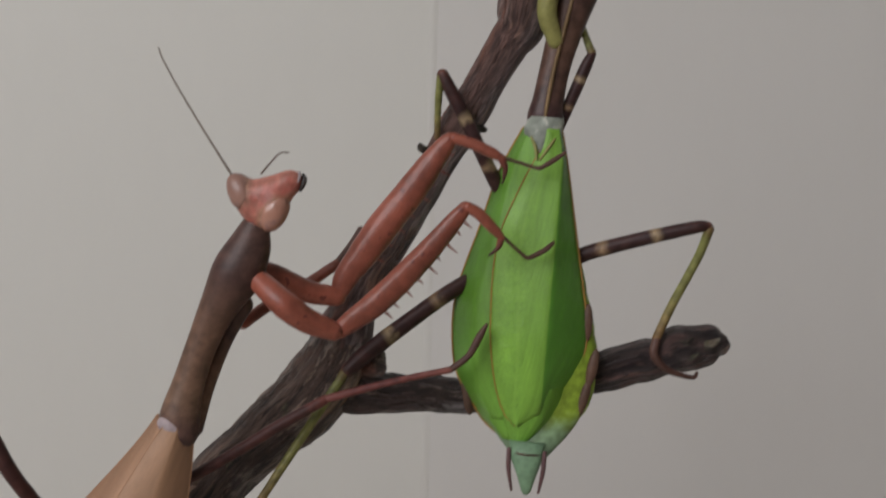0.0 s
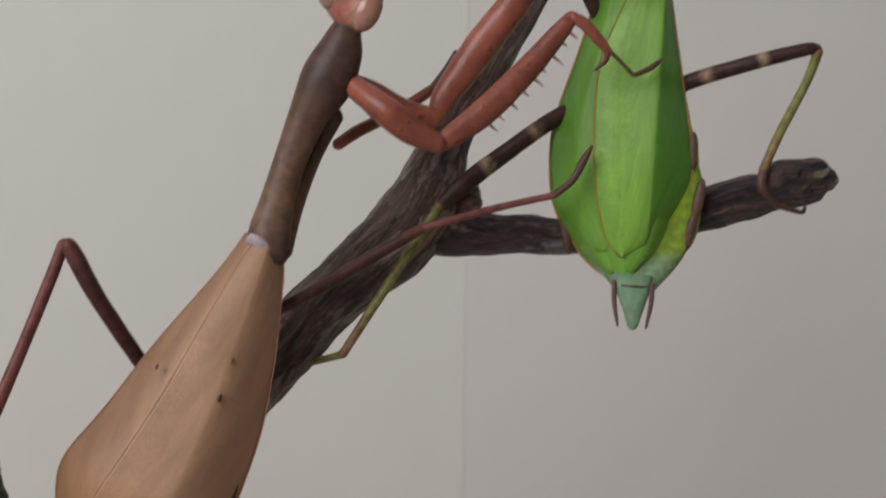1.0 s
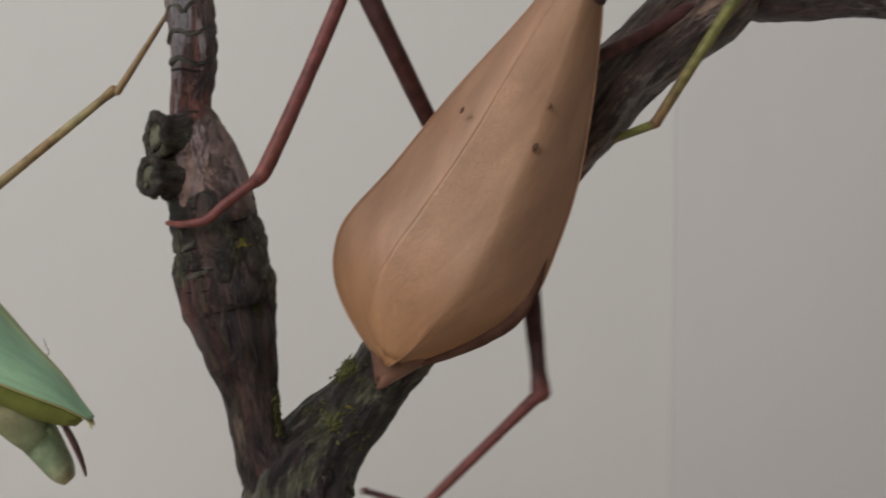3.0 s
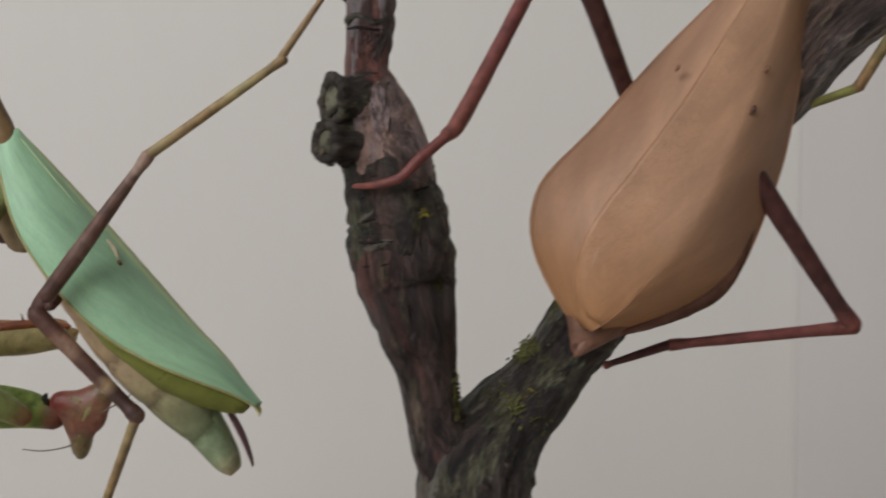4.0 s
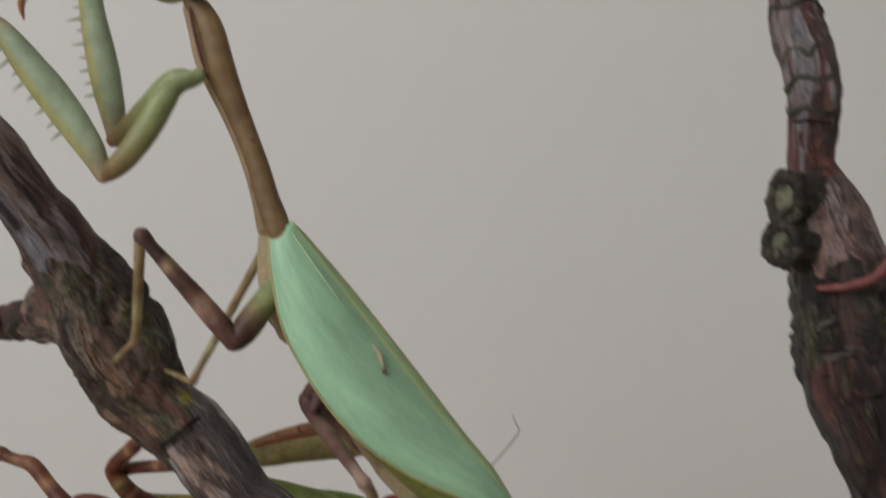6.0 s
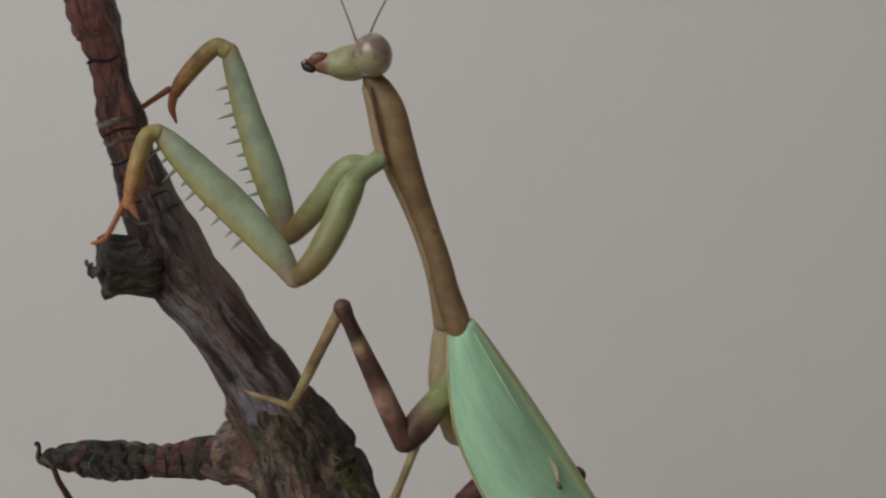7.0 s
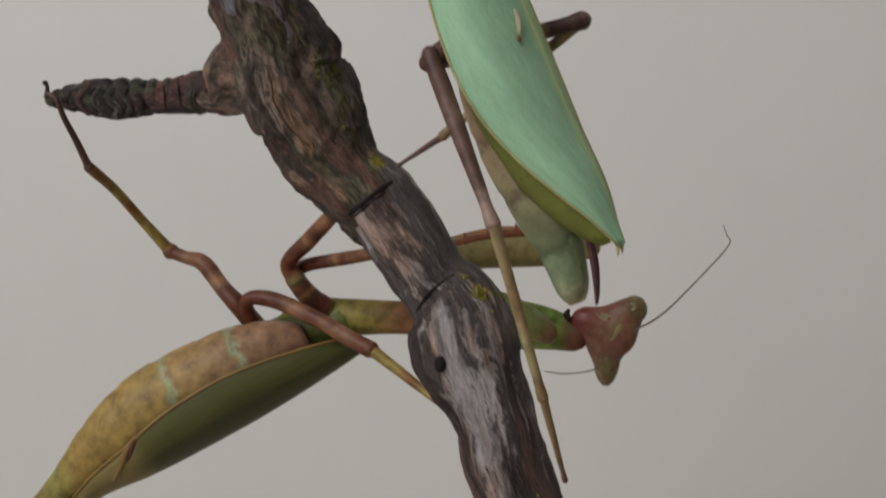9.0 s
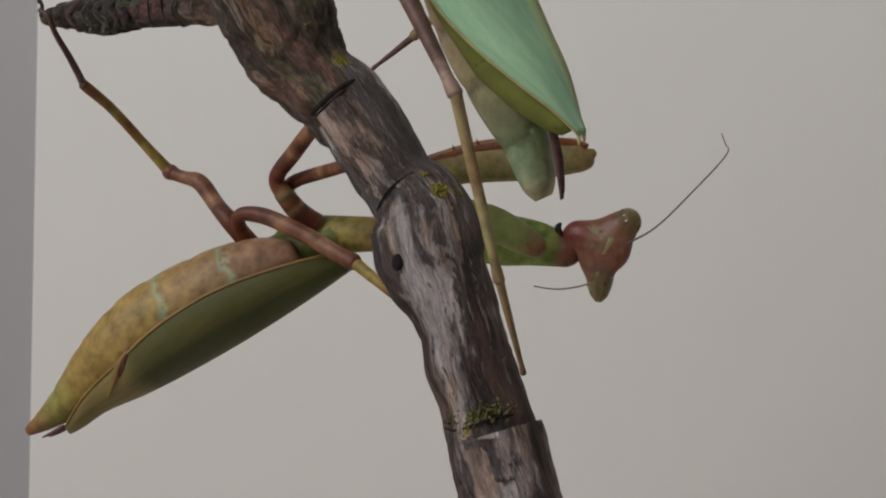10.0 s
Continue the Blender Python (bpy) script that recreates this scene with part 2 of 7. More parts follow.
def wing_skin(name, inner, outer, vein, rough=0.38, tail=None, vein_at=0.3, mottle=0.14, vein_mix=0.25, veins=0.3, slant=28, width=22.0, split=(0.60, 0.68), tail_from=(0.72, 1.0), mesh=0.0):
    """A leathery fore wing: slanting fine veins, one pale main vein, a differently toned outer field."""
    m, nt, b = nodes_of(name)
    w = attr(nt, "wing")
    sep = nt.nodes.new("ShaderNodeSeparateXYZ")
    link(nt, w.outputs["Vector"], sep.inputs[0])
    vec = w.outputs["Vector"]
    blotch = noise_of(nt, vec, 3.0, 4, 0.6, (1.5, 1, 1))
    tilt = nt.nodes.new("ShaderNodeVectorRotate")
    tilt.rotation_type = "Z_AXIS"
    tilt.inputs["Angle"].default_value = radians(slant)
    link(nt, vec, tilt.inputs["Vector"])
    net = noise_of(nt, tilt.outputs[0], width, 3, 0.55, (0.18, 1.5, 0.2), 0.5)
    speck = noise_of(nt, vec, 60.0, 2, 0.5, (3, 1, 1))
    grain = noise_of(nt, vec, 90.0, 3, 0.6, (0.7, 1, 1))
    # outer field; on green and brown wings its tone also holds the side's shade
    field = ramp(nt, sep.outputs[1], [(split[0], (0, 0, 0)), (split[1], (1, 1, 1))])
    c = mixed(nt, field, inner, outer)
    if tail:
        c = mixed(nt, ramp(nt, sep.outputs[0], [(tail_from[0], (0, 0, 0)), (tail_from[1], (0.85, 0.85, 0.85))]), c, tail)
    c = mixed(nt, 1.0, c, ramp(nt, blotch, [(0.3, (1 - mottle,) * 3), (0.7, (1 + mottle,) * 3)]), "MULTIPLY")
    c = mixed(nt, veins, c, ramp(nt, net, [(0.4, (0.86, 0.86, 0.86)), (0.6, (1.08, 1.08, 1.08))]), "MULTIPLY")
    relief = mixed(nt, 0.6, net, grain)
    if mesh:
        lie = nt.nodes.new("ShaderNodeMapping")
        lie.inputs["Scale"].default_value = (15.0, 7.0, 3.0)
        jag = add(nt, "ShaderNodeTexNoise", Scale=9.0, Detail=2.0)
        link(nt, vec, jag.inputs["Vector"])
        drift = nt.nodes.new("ShaderNodeVectorMath")
        drift.operation = "MULTIPLY_ADD"
        link(nt, jag.outputs["Color"], drift.inputs[0])
        drift.inputs[1].default_value = (0.06, 0.10, 0.0)
        link(nt, tilt.outputs[0], drift.inputs[2])
        link(nt, drift.outputs[0], lie.inputs[0])
        cell = nt.nodes.new("ShaderNodeTexVoronoi")
        cell.feature = "DISTANCE_TO_EDGE"
        link(nt, lie.outputs[0], cell.inputs["Vector"])
        line = ramp(nt, cell.outputs["Distance"], [(0.0, (1, 1, 1)), (0.05, (0.35, 0.35, 0.35)), (0.12, (0, 0, 0))])
        c = mixed(nt, 1.0, c, mixed(nt, 1.0, (1.0, 1.0, 1.0), mixed(nt, 1.0, line, (mesh,) * 3, "MULTIPLY"), "SUBTRACT"), "MULTIPLY")
        relief = mixed(nt, 1.0, relief, mixed(nt, 1.0, line, (0.5, 0.5, 0.5), "MULTIPLY"), "ADD")
    c = mixed(nt, 0.3, c, ramp(nt, grain, [(0.3, (0.8, 0.8, 0.8)), (0.7, (1.15, 1.15, 1.15))]), "MULTIPLY")
    c = mixed(nt, ramp(nt, speck, [(0.70, (0, 0, 0)), (0.75, (0.45, 0.45, 0.45))]), c, tuple(v * 0.4 for v in inner))
    d = nt.nodes.new("ShaderNodeMath")
    d.operation = "COMPARE"
    link(nt, sep.outputs[2], d.inputs[0])
    d.inputs[1].default_value, d.inputs[2].default_value = vein_at, 0.018
    fade = nt.nodes.new("ShaderNodeMath")
    fade.operation = "MULTIPLY"
    link(nt, d.outputs[0], fade.inputs[0])
    fade.inputs[1].default_value = vein_mix
    link(nt, mixed(nt, fade.outputs[0], c, vein), b.inputs["Base Color"])
    b.inputs["Roughness"].default_value = rough
    b.inputs["Specular IOR Level"].default_value = 0.4
    bumped(nt, b, relief, 0.25 * veins + 0.08, 0.0003)
    return m


def zoned(name, base, one, two, three, fleck, at=0.56, rough=0.38, var=0.3):
    """Head skin: a base colour that passes softly into the tones of three lumps, with small flecks."""
    m, nt, b = nodes_of(name)
    co = nt.nodes.new("ShaderNodeTexCoord").outputs["Object"]
    n1, n2 = noise_of(nt, co, 260.0, 4, 0.6), noise_of(nt, co, 900.0, 4, 0.6)
    sep = nt.nodes.new("ShaderNodeSeparateXYZ")
    link(nt, attr(nt, "zone").outputs["Vector"], sep.inputs[0])
    c = base
    for k, col in enumerate((one, two, three)):
        c = mixed(nt, ramp(nt, sep.outputs[k], [(0.25, (0, 0, 0)), (0.75, (1, 1, 1))]), c, col)
    c = mixed(nt, ramp(nt, n1, [(at - 0.05, (0, 0, 0)), (at + 0.05, (0.8, 0.8, 0.8))]), c, fleck)
    c = mixed(nt, 1.0, c, ramp(nt, n2, [(0.3, (1 - var,) * 3), (0.7, (1 + var,) * 3)]), "MULTIPLY")
    link(nt, c, b.inputs["Base Color"])
    b.inputs["Roughness"].default_value = rough
    b.inputs["Specular IOR Level"].default_value = 0.45
    bumped(nt, b, n2, 0.3, 0.0002)
    return m


SCAR = simple("pale_green_scar", (0.13, 0.128, 0.088), 0.6, 0.8, 320, 0.8, ((0.04, 0.036, 0.028), 0.52), 0.15)
# brown mantis
# outer field is a darker brown that paints shade on the turned-away side
WING_BROWN = wing_skin("brown_wing", (0.445, 0.263, 0.160), (0.325, 0.182, 0.108), (0.55, 0.26, 0.12), 0.40, (0.40, 0.200, 0.085), 0.3, 0.12, 0.0, 0.6, 60, 6.0, (0.40, 0.72), mesh=0.07)
EDGE_BROWN = simple("brown_wing_edge", (0.42, 0.225, 0.12), 0.2)
PRON_BROWN = banded("brown_pronotum_skin", [(0.0, (0.06, 0.03, 0.028)), (0.08, (0.10, 0.055, 0.045)), (0.2, (0.17, 0.10, 0.066)), (0.5, (0.145, 0.08, 0.054)), (0.72, (0.07, 0.036, 0.03)), (0.85, (0.085, 0.046, 0.038)), (1.0, (0.10, 0.055, 0.045))], 0.42, 0.35)
LEG_RED = simple("red_brown_leg", (0.27, 0.078, 0.05), 0.5, 0.38, 420, 0.5, ((0.14, 0.036, 0.028), 0.60), 0.4, 0.15)
LEG_RED_DARK = banded("dark_to_red_leg", [(0.0, (0.06, 0.022, 0.02)), (0.55, (0.07, 0.025, 0.022)), (0.85, (0.05, 0.02, 0.018)), (1.0, (0.16, 0.05, 0.04))])
CLAW_RED = banded("red_claw_with_dark_tip", [(0.0, (0.24, 0.065, 0.042)), (0.45, (0.12, 0.035, 0.026)), (1.0, (0.03, 0.014, 0.012))])
SHIN_RED = banded("red_shin", [(0.0, (0.15, 0.05, 0.042)), (0.5, (0.16, 0.05, 0.045)), (1.0, (0.19, 0.065, 0.05))])
FOOT_BROWN = simple("brown_foot", (0.09, 0.045, 0.035), 0.3)
HEAD_BROWN = zoned("pink_brown_head", (0.42, 0.165, 0.125), (0.34, 0.20, 0.14), (0.34, 0.20, 0.12), (0.42, 0.17, 0.13), (0.40, 0.11, 0.085), 0.57)
EYE_PLUM = simple("plum_grey_eye", (0.33, 0.185, 0.145), 0.35, 0.34, 200, 0.1, ((0.25, 0.155, 0.15), 0.50), 0.45, 0.1)
EYE_BROWN = simple("amber_eye", (0.37, 0.185, 0.135), 0.4, 0.22, 280, 0.1, ((0.27, 0.16, 0.15), 0.52), 0.5, 0.4)
SPOT_DARK = simple("dark_wing_spot", (0.10, 0.045, 0.032), 0.3)
SPOT_BROWN = simple("faint_wing_spot", (0.20, 0.095, 0.06), 0.3)
COLLAR = simple("pale_collar", (0.38, 0.31, 0.32), 0.55, 0.5, 420, 0.6, ((0.14, 0.09, 0.09), 0.56))
FRINGE_BROWN = simple("dark_brown_fringe", (0.085, 0.042, 0.028), 0.5, 0.8, 600, 0.5, None, 0.1)
ABD_BROWN = simple("brown_abdomen_skin", (0.18, 0.09, 0.058), 0.45, 0.45, 500, 0.4, ((0.09, 0.045, 0.035), 0.58))
FEELER = simple("feeler_skin", (0.2, 0.16, 0.13), 0.2)
MOUTH_TEAL = simple("red_brown_mouth", (0.20, 0.075, 0.045), 0.5, 0.4, 400, 0.3, ((0.30, 0.22, 0.17), 0.58))
MOUTH = simple("mouth_parts", (0.03, 0.022, 0.02), 0.3, 0.35)
# bright green mantis
COLLAR_GREEN = simple("pale_green_collar", (0.30, 0.33, 0.28), 0.6, 0.5, 420, 0.8, ((0.60, 0.58, 0.52), 0.58))
# outer field darker: own deeper green plus painted shade of the folded side
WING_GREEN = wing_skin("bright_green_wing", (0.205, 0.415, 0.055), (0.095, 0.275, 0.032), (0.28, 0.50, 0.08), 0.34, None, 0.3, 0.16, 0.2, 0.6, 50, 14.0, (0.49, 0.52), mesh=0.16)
WING_GREEN_LOW = wing_skin("bright_green_lower_wing", (0.175, 0.38, 0.05), (0.11, 0.29, 0.032), (0.28, 0.50, 0.08), 0.34, None, 0.3, 0.16, 0.1, 0.6, 50, 14.0, (0.5, 1.0), mesh=0.16)
EDGE_GREEN = simple("orange_wing_edge", (0.36, 0.20, 0.045), 0.3)
ABD_GREEN = banded("green_abdomen_skin", [(0.0, (0.16, 0.33, 0.05)), (0.5, (0.22, 0.34, 0.035)), (0.86, (0.25, 0.36, 0.04)), (0.91, (0.20, 0.30, 0.16)), (1.0, (0.20, 0.29, 0.20))], 0.4, 0.35)
LOBE = simple("red_brown_lobe", (0.11, 0.06, 0.04), 0.4)
LEG_BANDS = banded("banded_dark_leg", [(0.0, (0.05, 0.024, 0.02)), (0.30, (0.05, 0.022, 0.02)), (0.345, (0.30, 0.20, 0.12)), (0.39, (0.05, 0.022, 0.02)), (0.62, (0.045, 0.02, 0.02)), (0.665, (0.34, 0.25, 0.15)), (0.71, (0.035, 0.015, 0.015)), (0.95, (0.045, 0.018, 0.016)), (1.0, (0.15, 0.06, 0.045))])
SHIN_GREEN = banded("yellow_green_shin", [(0.0, (0.13, 0.06, 0.035)), (0.12, (0.16, 0.165, 0.05)), (0.6, (0.19, 0.185, 0.06)), (1.0, (0.20, 0.11, 0.05))])
ANAL = simple("pale_green_tail_plate", (0.17, 0.28, 0.17), 0.3)
CERCUS = simple("purple_brown_cercus", (0.12, 0.06, 0.06), 0.3)
PRON_DARK = banded("dark_purple_pronotum", [(0.0, (0.055, 0.026, 0.026)), (0.10, (0.06, 0.03, 0.03)), (0.22, (0.085, 0.046, 0.036)), (0.45, (0.105, 0.058, 0.042)), (0.7, (0.065, 0.034, 0.030)), (1.0, (0.08, 0.04, 0.035))], 0.36, 0.45)
FORE_GREEN = simple("yellow_green_foreleg", (0.28, 0.27, 0.09), 0.25)
# olive mantis
WING_OLIVE = wing_skin("olive_wing", (0.06, 0.072, 0.018), (0.095, 0.095, 0.025), (0.14, 0.13, 0.03), 0.5, (0.25, 0.20, 0.07), 0.3, 0.22, 0.2, 0.6, 40, 12.0, (0.60, 0.68), (0.66, 0.73))
EDGE_OLIVE = simple("ochre_wing_edge", (0.24, 0.15, 0.045), 0.25)
ABD_OLIVE = banded("ochre_abdomen_skin", [(0.0, (0.252, 0.132, 0.077)), (0.168, (0.294, 0.176, 0.096)), (0.19, (0.308, 0.366, 0.216)), (0.203, (0.285, 0.177, 0.084)), (0.378, (0.325, 0.209, 0.072)), (0.40, (0.308, 0.366, 0.204)), (0.416, (0.325, 0.220, 0.067)), (0.75, (0.315, 0.209, 0.053)), (0.86, (0.230, 0.220, 0.058)), (0.95, (0.252, 0.143, 0.048)), (1.0, (0.272, 0.094, 0.048))], 0.5, 0.36)
PRON_OLIVE = banded("olive_pronotum_skin", [(0.0, (0.156, 0.182, 0.033)), (0.30, (0.247, 0.195, 0.046)), (0.42, (0.234, 0.104, 0.046)), (0.55, (0.195, 0.143, 0.046)), (0.70, (0.195, 0.286, 0.058)), (0.90, (0.234, 0.325, 0.078)), (0.95, (0.195, 0.091, 0.046)), (1.0, (0.156, 0.052, 0.036))], 0.5, 0.45)
LEG_OLIVE = banded("mottled_red_brown_leg", [(0.0, (0.20, 0.20, 0.08)), (0.07, (0.22, 0.17, 0.07)), (0.14, (0.17, 0.06, 0.025)), (0.24, (0.12, 0.032, 0.014)), (0.48, (0.10, 0.035, 0.02)), (0.56, (0.27, 0.14, 0.07)), (0.64, (0.12, 0.04, 0.02)), (0.84, (0.24, 0.12, 0.06)), (0.9, (0.14, 0.05, 0.025)), (1.0, (0.15, 0.05, 0.03))])
SHIN_OLIVE = banded("ochre_banded_shin", [(0.0, (0.17, 0.05, 0.025)), (0.12, (0.24, 0.17, 0.035)), (0.3, (0.27, 0.20, 0.05)), (0.5, (0.17, 0.075, 0.02)), (0.66, (0.26, 0.19, 0.05)), (0.88, (0.18, 0.08, 0.03)), (1.0, (0.11, 0.05, 0.02))])
FORE_OLIVE = two_tone("red_topped_olive_femur", (0.30, 0.13, 0.05), (0.34, 0.29, 0.125), (0.33, 0.20, 0.08), 0.27)
FEMUR_OLIVE = banded("lime_green_femur", [(0.0, (0.26, 0.12, 0.06)), (0.10, (0.25, 0.17, 0.07)), (0.2, (0.25, 0.29, 0.10)), (0.7, (0.22, 0.28, 0.075)), (1.0, (0.30, 0.22, 0.08))], 0.42, 0.2)
THORAX_OLIVE = simple("olive_thorax", (0.12, 0.13, 0.03), 0.4)
KNEE_OLIVE = simple("red_brown_knee", (0.15, 0.055, 0.03), 0.45, 0.5, 500, 0.4, ((0.26, 0.14, 0.07), 0.58))
FORE_RED = simple("red_fore_shin", (0.26, 0.085, 0.035), 0.45, 0.45, 500, 0.4, ((0.14, 0.035, 0.02), 0.58))
HEAD_OLIVE = zoned("red_and_olive_face", (0.26, 0.105, 0.07), (0.22, 0.15, 0.075), (0.20, 0.12, 0.075), (0.25, 0.06, 0.045), (0.26, 0.17, 0.085), 0.58, 0.34)
BROW_OLIVE = simple("yellow_green_brow", (0.30, 0.28, 0.12), 0.25, 0.4, 700, 0.2)
FACE_OLIVE = simple("pale_olive_face", (0.32, 0.26, 0.13), 0.4, 0.42, 800, 0.3, ((0.22, 0.05, 0.035), 0.55))
EYE_OLIVE = simple("olive_eye", (0.20, 0.15, 0.06), 0.35, 0.2, 600, 0.05, ((0.12, 0.04, 0.03), 0.58), 0.6, 0.4)
# mint green mantis
WING_TEAL = wing_skin("mint_green_wing", (0.42, 0.64, 0.31), (0.37, 0.63, 0.40), (0.60, 0.72, 0.36), 0.40, None, 0.2, 0.20, 0.75, 0.4, 40, 12.0, (0.18, 0.26), mesh=0.05)
EDGE_TEAL = simple("ochre_green_edge", (0.44, 0.41, 0.19), 0.3)
VEIN_TEAL = simple("pale_yellow_vein", (0.50, 0.64, 0.36), 0.2)
ABD_TEAL = banded("pale_abdomen_skin", [(0.0, (0.38, 0.29, 0.19)), (0.40, (0.42, 0.31, 0.20)), (0.555, (0.36, 0.27, 0.16)), (0.575, (0.20, 0.15, 0.09)), (0.595, (0.40, 0.31, 0.19)), (0.70, (0.33, 0.29, 0.16)), (0.715, (0.17, 0.14, 0.08)), (0.74, (0.30, 0.29, 0.16)), (0.84, (0.22, 0.26, 0.14)), (0.855, (0.13, 0.16, 0.08)), (0.88, (0.22, 0.29, 0.17)), (0.94, (0.24, 0.31, 0.18)), (1.0, (0.42, 0.38, 0.23))], 0.45, 0.25)
TAIL_TEAL = simple("grey_green_tail_plate", (0.20, 0.25, 0.12), 0.3)
UNDER_TEAL = simple("olive_hind_wing", (0.19, 0.215, 0.045), 0.4, 0.45, 300, 0.3, ((0.10, 0.095, 0.022), 0.58))
PRON_TEAL = simple("ochre_brown_pronotum", (0.185, 0.12, 0.055), 0.45, 0.5, 420, 0.5, ((0.13, 0.07, 0.04), 0.64))
SEAM_TEAL = simple("dark_red_seam", (0.11, 0.04, 0.028), 0.4)
FLANK_TEAL = simple("pale_ochre_flank", (0.30, 0.22, 0.12), 0.4, 0.5, 420, 0.4, ((0.18, 0.10, 0.06), 0.58))
MESO_TEAL = simple("pale_thorax_skin", (0.34, 0.27, 0.16), 0.3)
FORE_TEAL = two_tone("pale_green_foreleg", (0.36, 0.35, 0.14), (0.31, 0.38, 0.25), (0.32, 0.22, 0.13), 0.06, 0.42, 0.2)
COXA_TEAL = banded("green_coxa", [(0.0, (0.29, 0.36, 0.18)), (0.5, (0.27, 0.31, 0.13)), (0.85, (0.25, 0.19, 0.08)), (1.0, (0.24, 0.13, 0.07))], 0.4, 0.2)
SHIN_FORE = banded("ochre_fore_shin", [(0.0, (0.36, 0.35, 0.13)), (0.4, (0.36, 0.25, 0.09)), (1.0, (0.36, 0.15, 0.055))])
CLAW_TEAL = simple("orange_claw", (0.34, 0.13, 0.06), 0.25)
FEMUR_TEAL = banded("brown_banded_femur", [(0.0, (0.075, 0.034, 0.026)), (0.22, (0.13, 0.062, 0.045)), (0.38, (0.30, 0.19, 0.13)), (0.46, (0.10, 0.05, 0.035)), (0.62, (0.08, 0.038, 0.03)), (0.70, (0.30, 0.21, 0.12)), (0.76, (0.055, 0.028, 0.022)), (0.92, (0.06, 0.03, 0.024)), (1.0, (0.20, 0.12, 0.09))])
SHIN_TEAL = banded("straw_shin", [(0.0, (0.19, 0.12, 0.07)), (0.1, (0.28, 0.22, 0.11)), (0.45, (0.26, 0.17, 0.08)), (0.7, (0.31, 0.27, 0.13)), (1.0, (0.24, 0.15, 0.07))])
TARSUS_TEAL = banded("straw_to_dark_tarsus", [(0.0, (0.26, 0.18, 0.09)), (0.82, (0.22, 0.14, 0.07)), (0.93, (0.14, 0.085, 0.05)), (1.0, (0.08, 0.05, 0.038))])
COXA_DARK = banded("purple_brown_coxa", [(0.0, (0.28, 0.22, 0.13)), (0.3, (0.17, 0.09, 0.065)), (0.7, (0.11, 0.05, 0.042)), (1.0, (0.075, 0.036, 0.03))])
COXA_MID = banded("green_to_brown_coxa", [(0.0, (0.30, 0.38, 0.18)), (0.42, (0.25, 0.30, 0.12)), (0.66, (0.16, 0.11, 0.06)), (0.8, (0.09, 0.045, 0.035)), (1.0, (0.06, 0.03, 0.025))])
FEMUR_PINK = banded("pinkish_brown_femur", [(0.0, (0.08, 0.04, 0.032)), (0.25, (0.11, 0.058, 0.044)), (0.40, (0.19, 0.12, 0.09)), (0.46, (0.12, 0.066, 0.05)), (0.78, (0.13, 0.075, 0.058)), (0.86, (0.34, 0.24, 0.19)), (1.0, (0.26, 0.17, 0.13))])
HEAD_TEAL = zoned("pale_green_head", (0.33, 0.335, 0.17), (0.31, 0.29, 0.17), (0.24, 0.22, 0.10), (0.27, 0.14, 0.085), (0.22, 0.215, 0.10), 0.60, 0.4, 0.2)
EYE_TEAL = simple("mottled_grey_eye", (0.31, 0.28, 0.17), 0.3, 0.25, 300, 0.1, ((0.24, 0.17, 0.15), 0.50), 0.5, 0.3)
LICHEN = simple("yellow_lichen", (0.23, 0.20, 0.025), 0.45, 0.8, 1500, 0.6)
MOSS = simple("grey_green_lichen", (0.095, 0.095, 0.03), 0.5, 0.85, 1500, 0.6)
# near-black solid pieces paint the shade inside cracks and the knot hole
CREVICE_SHADE = simple("crevice_shade", (0.012, 0.009, 0.009), 0.4, 0.9, 900, 0.5)
SLIT_LIGHT = simple("pale_slit_highlight", (0.36, 0.33, 0.22), 0.35, 0.7, 700, 0.4)


def wall_paint(name, col, streak=0.012):
    m, nt, b = nodes_of(name)
    co = nt.nodes.new("ShaderNodeTexCoord").outputs["Object"]
    big = noise_of(nt, co, 7.0, 3)
    fib = noise_of(nt, co, 160.0, 4, 0.6, (1, 1, 0.3))
    lo, hi = tuple(v * (1 - streak) for v in col), tuple(v * (1 + streak) for v in col)
    c = mixed(nt, 0.5, ramp(nt, big, [(0.3, lo), (0.7, hi)]), ramp(nt, fib, [(0.3, lo), (0.7, hi)]))
    link(nt, c, b.inputs["Base Color"])
    b.inputs["Roughness"].default_value = 0.55
    bumped(nt, b, fib, 0.12, 0.0004)
    return m


PAINT = wall_paint("off_white_panel", (0.62, 0.612, 0.575))
# dimmer copy of PAINT: light fading to the right, put into the colour
PAINT_DIM = wall_paint("dimmed_off_white_panel", (0.60, 0.587, 0.563))
PAINT_GREY = wall_paint("grey_frame_paint", (0.31, 0.305, 0.305))
# darker tone paints the faint shade of a shallow groove at the joint
PAINT_JOINT = wall_paint("shaded_joint_paint", (0.60, 0.588, 0.555))
PLASTER = wall_paint("white_plaster", (0.72, 0.70, 0.67))
TABLE = wall_paint("pale_table_top", (0.50, 0.44, 0.37), 0.1)

# ---- geometry helpers: all places in centimetres ----
ORIGIN = {}


def catmull(rows, per):
    p = np.array(rows, float)
    e = np.vstack([2 * p[0] - p[1], p, 2 * p[-1] - p[-2]])
    out = []
    for i in range(len(p) - 1):
        a, b, c, d = e[i:i + 4]
        for k in range(per):
            t = k / per
            out.append(0.5 * (2 * b + (c - a) * t + (2 * a - 5 * b + 4 * c - d) * t * t + (3 * b - a - 3 * c + d) * t ** 3))
    out.append(p[-1])
    return np.array(out)


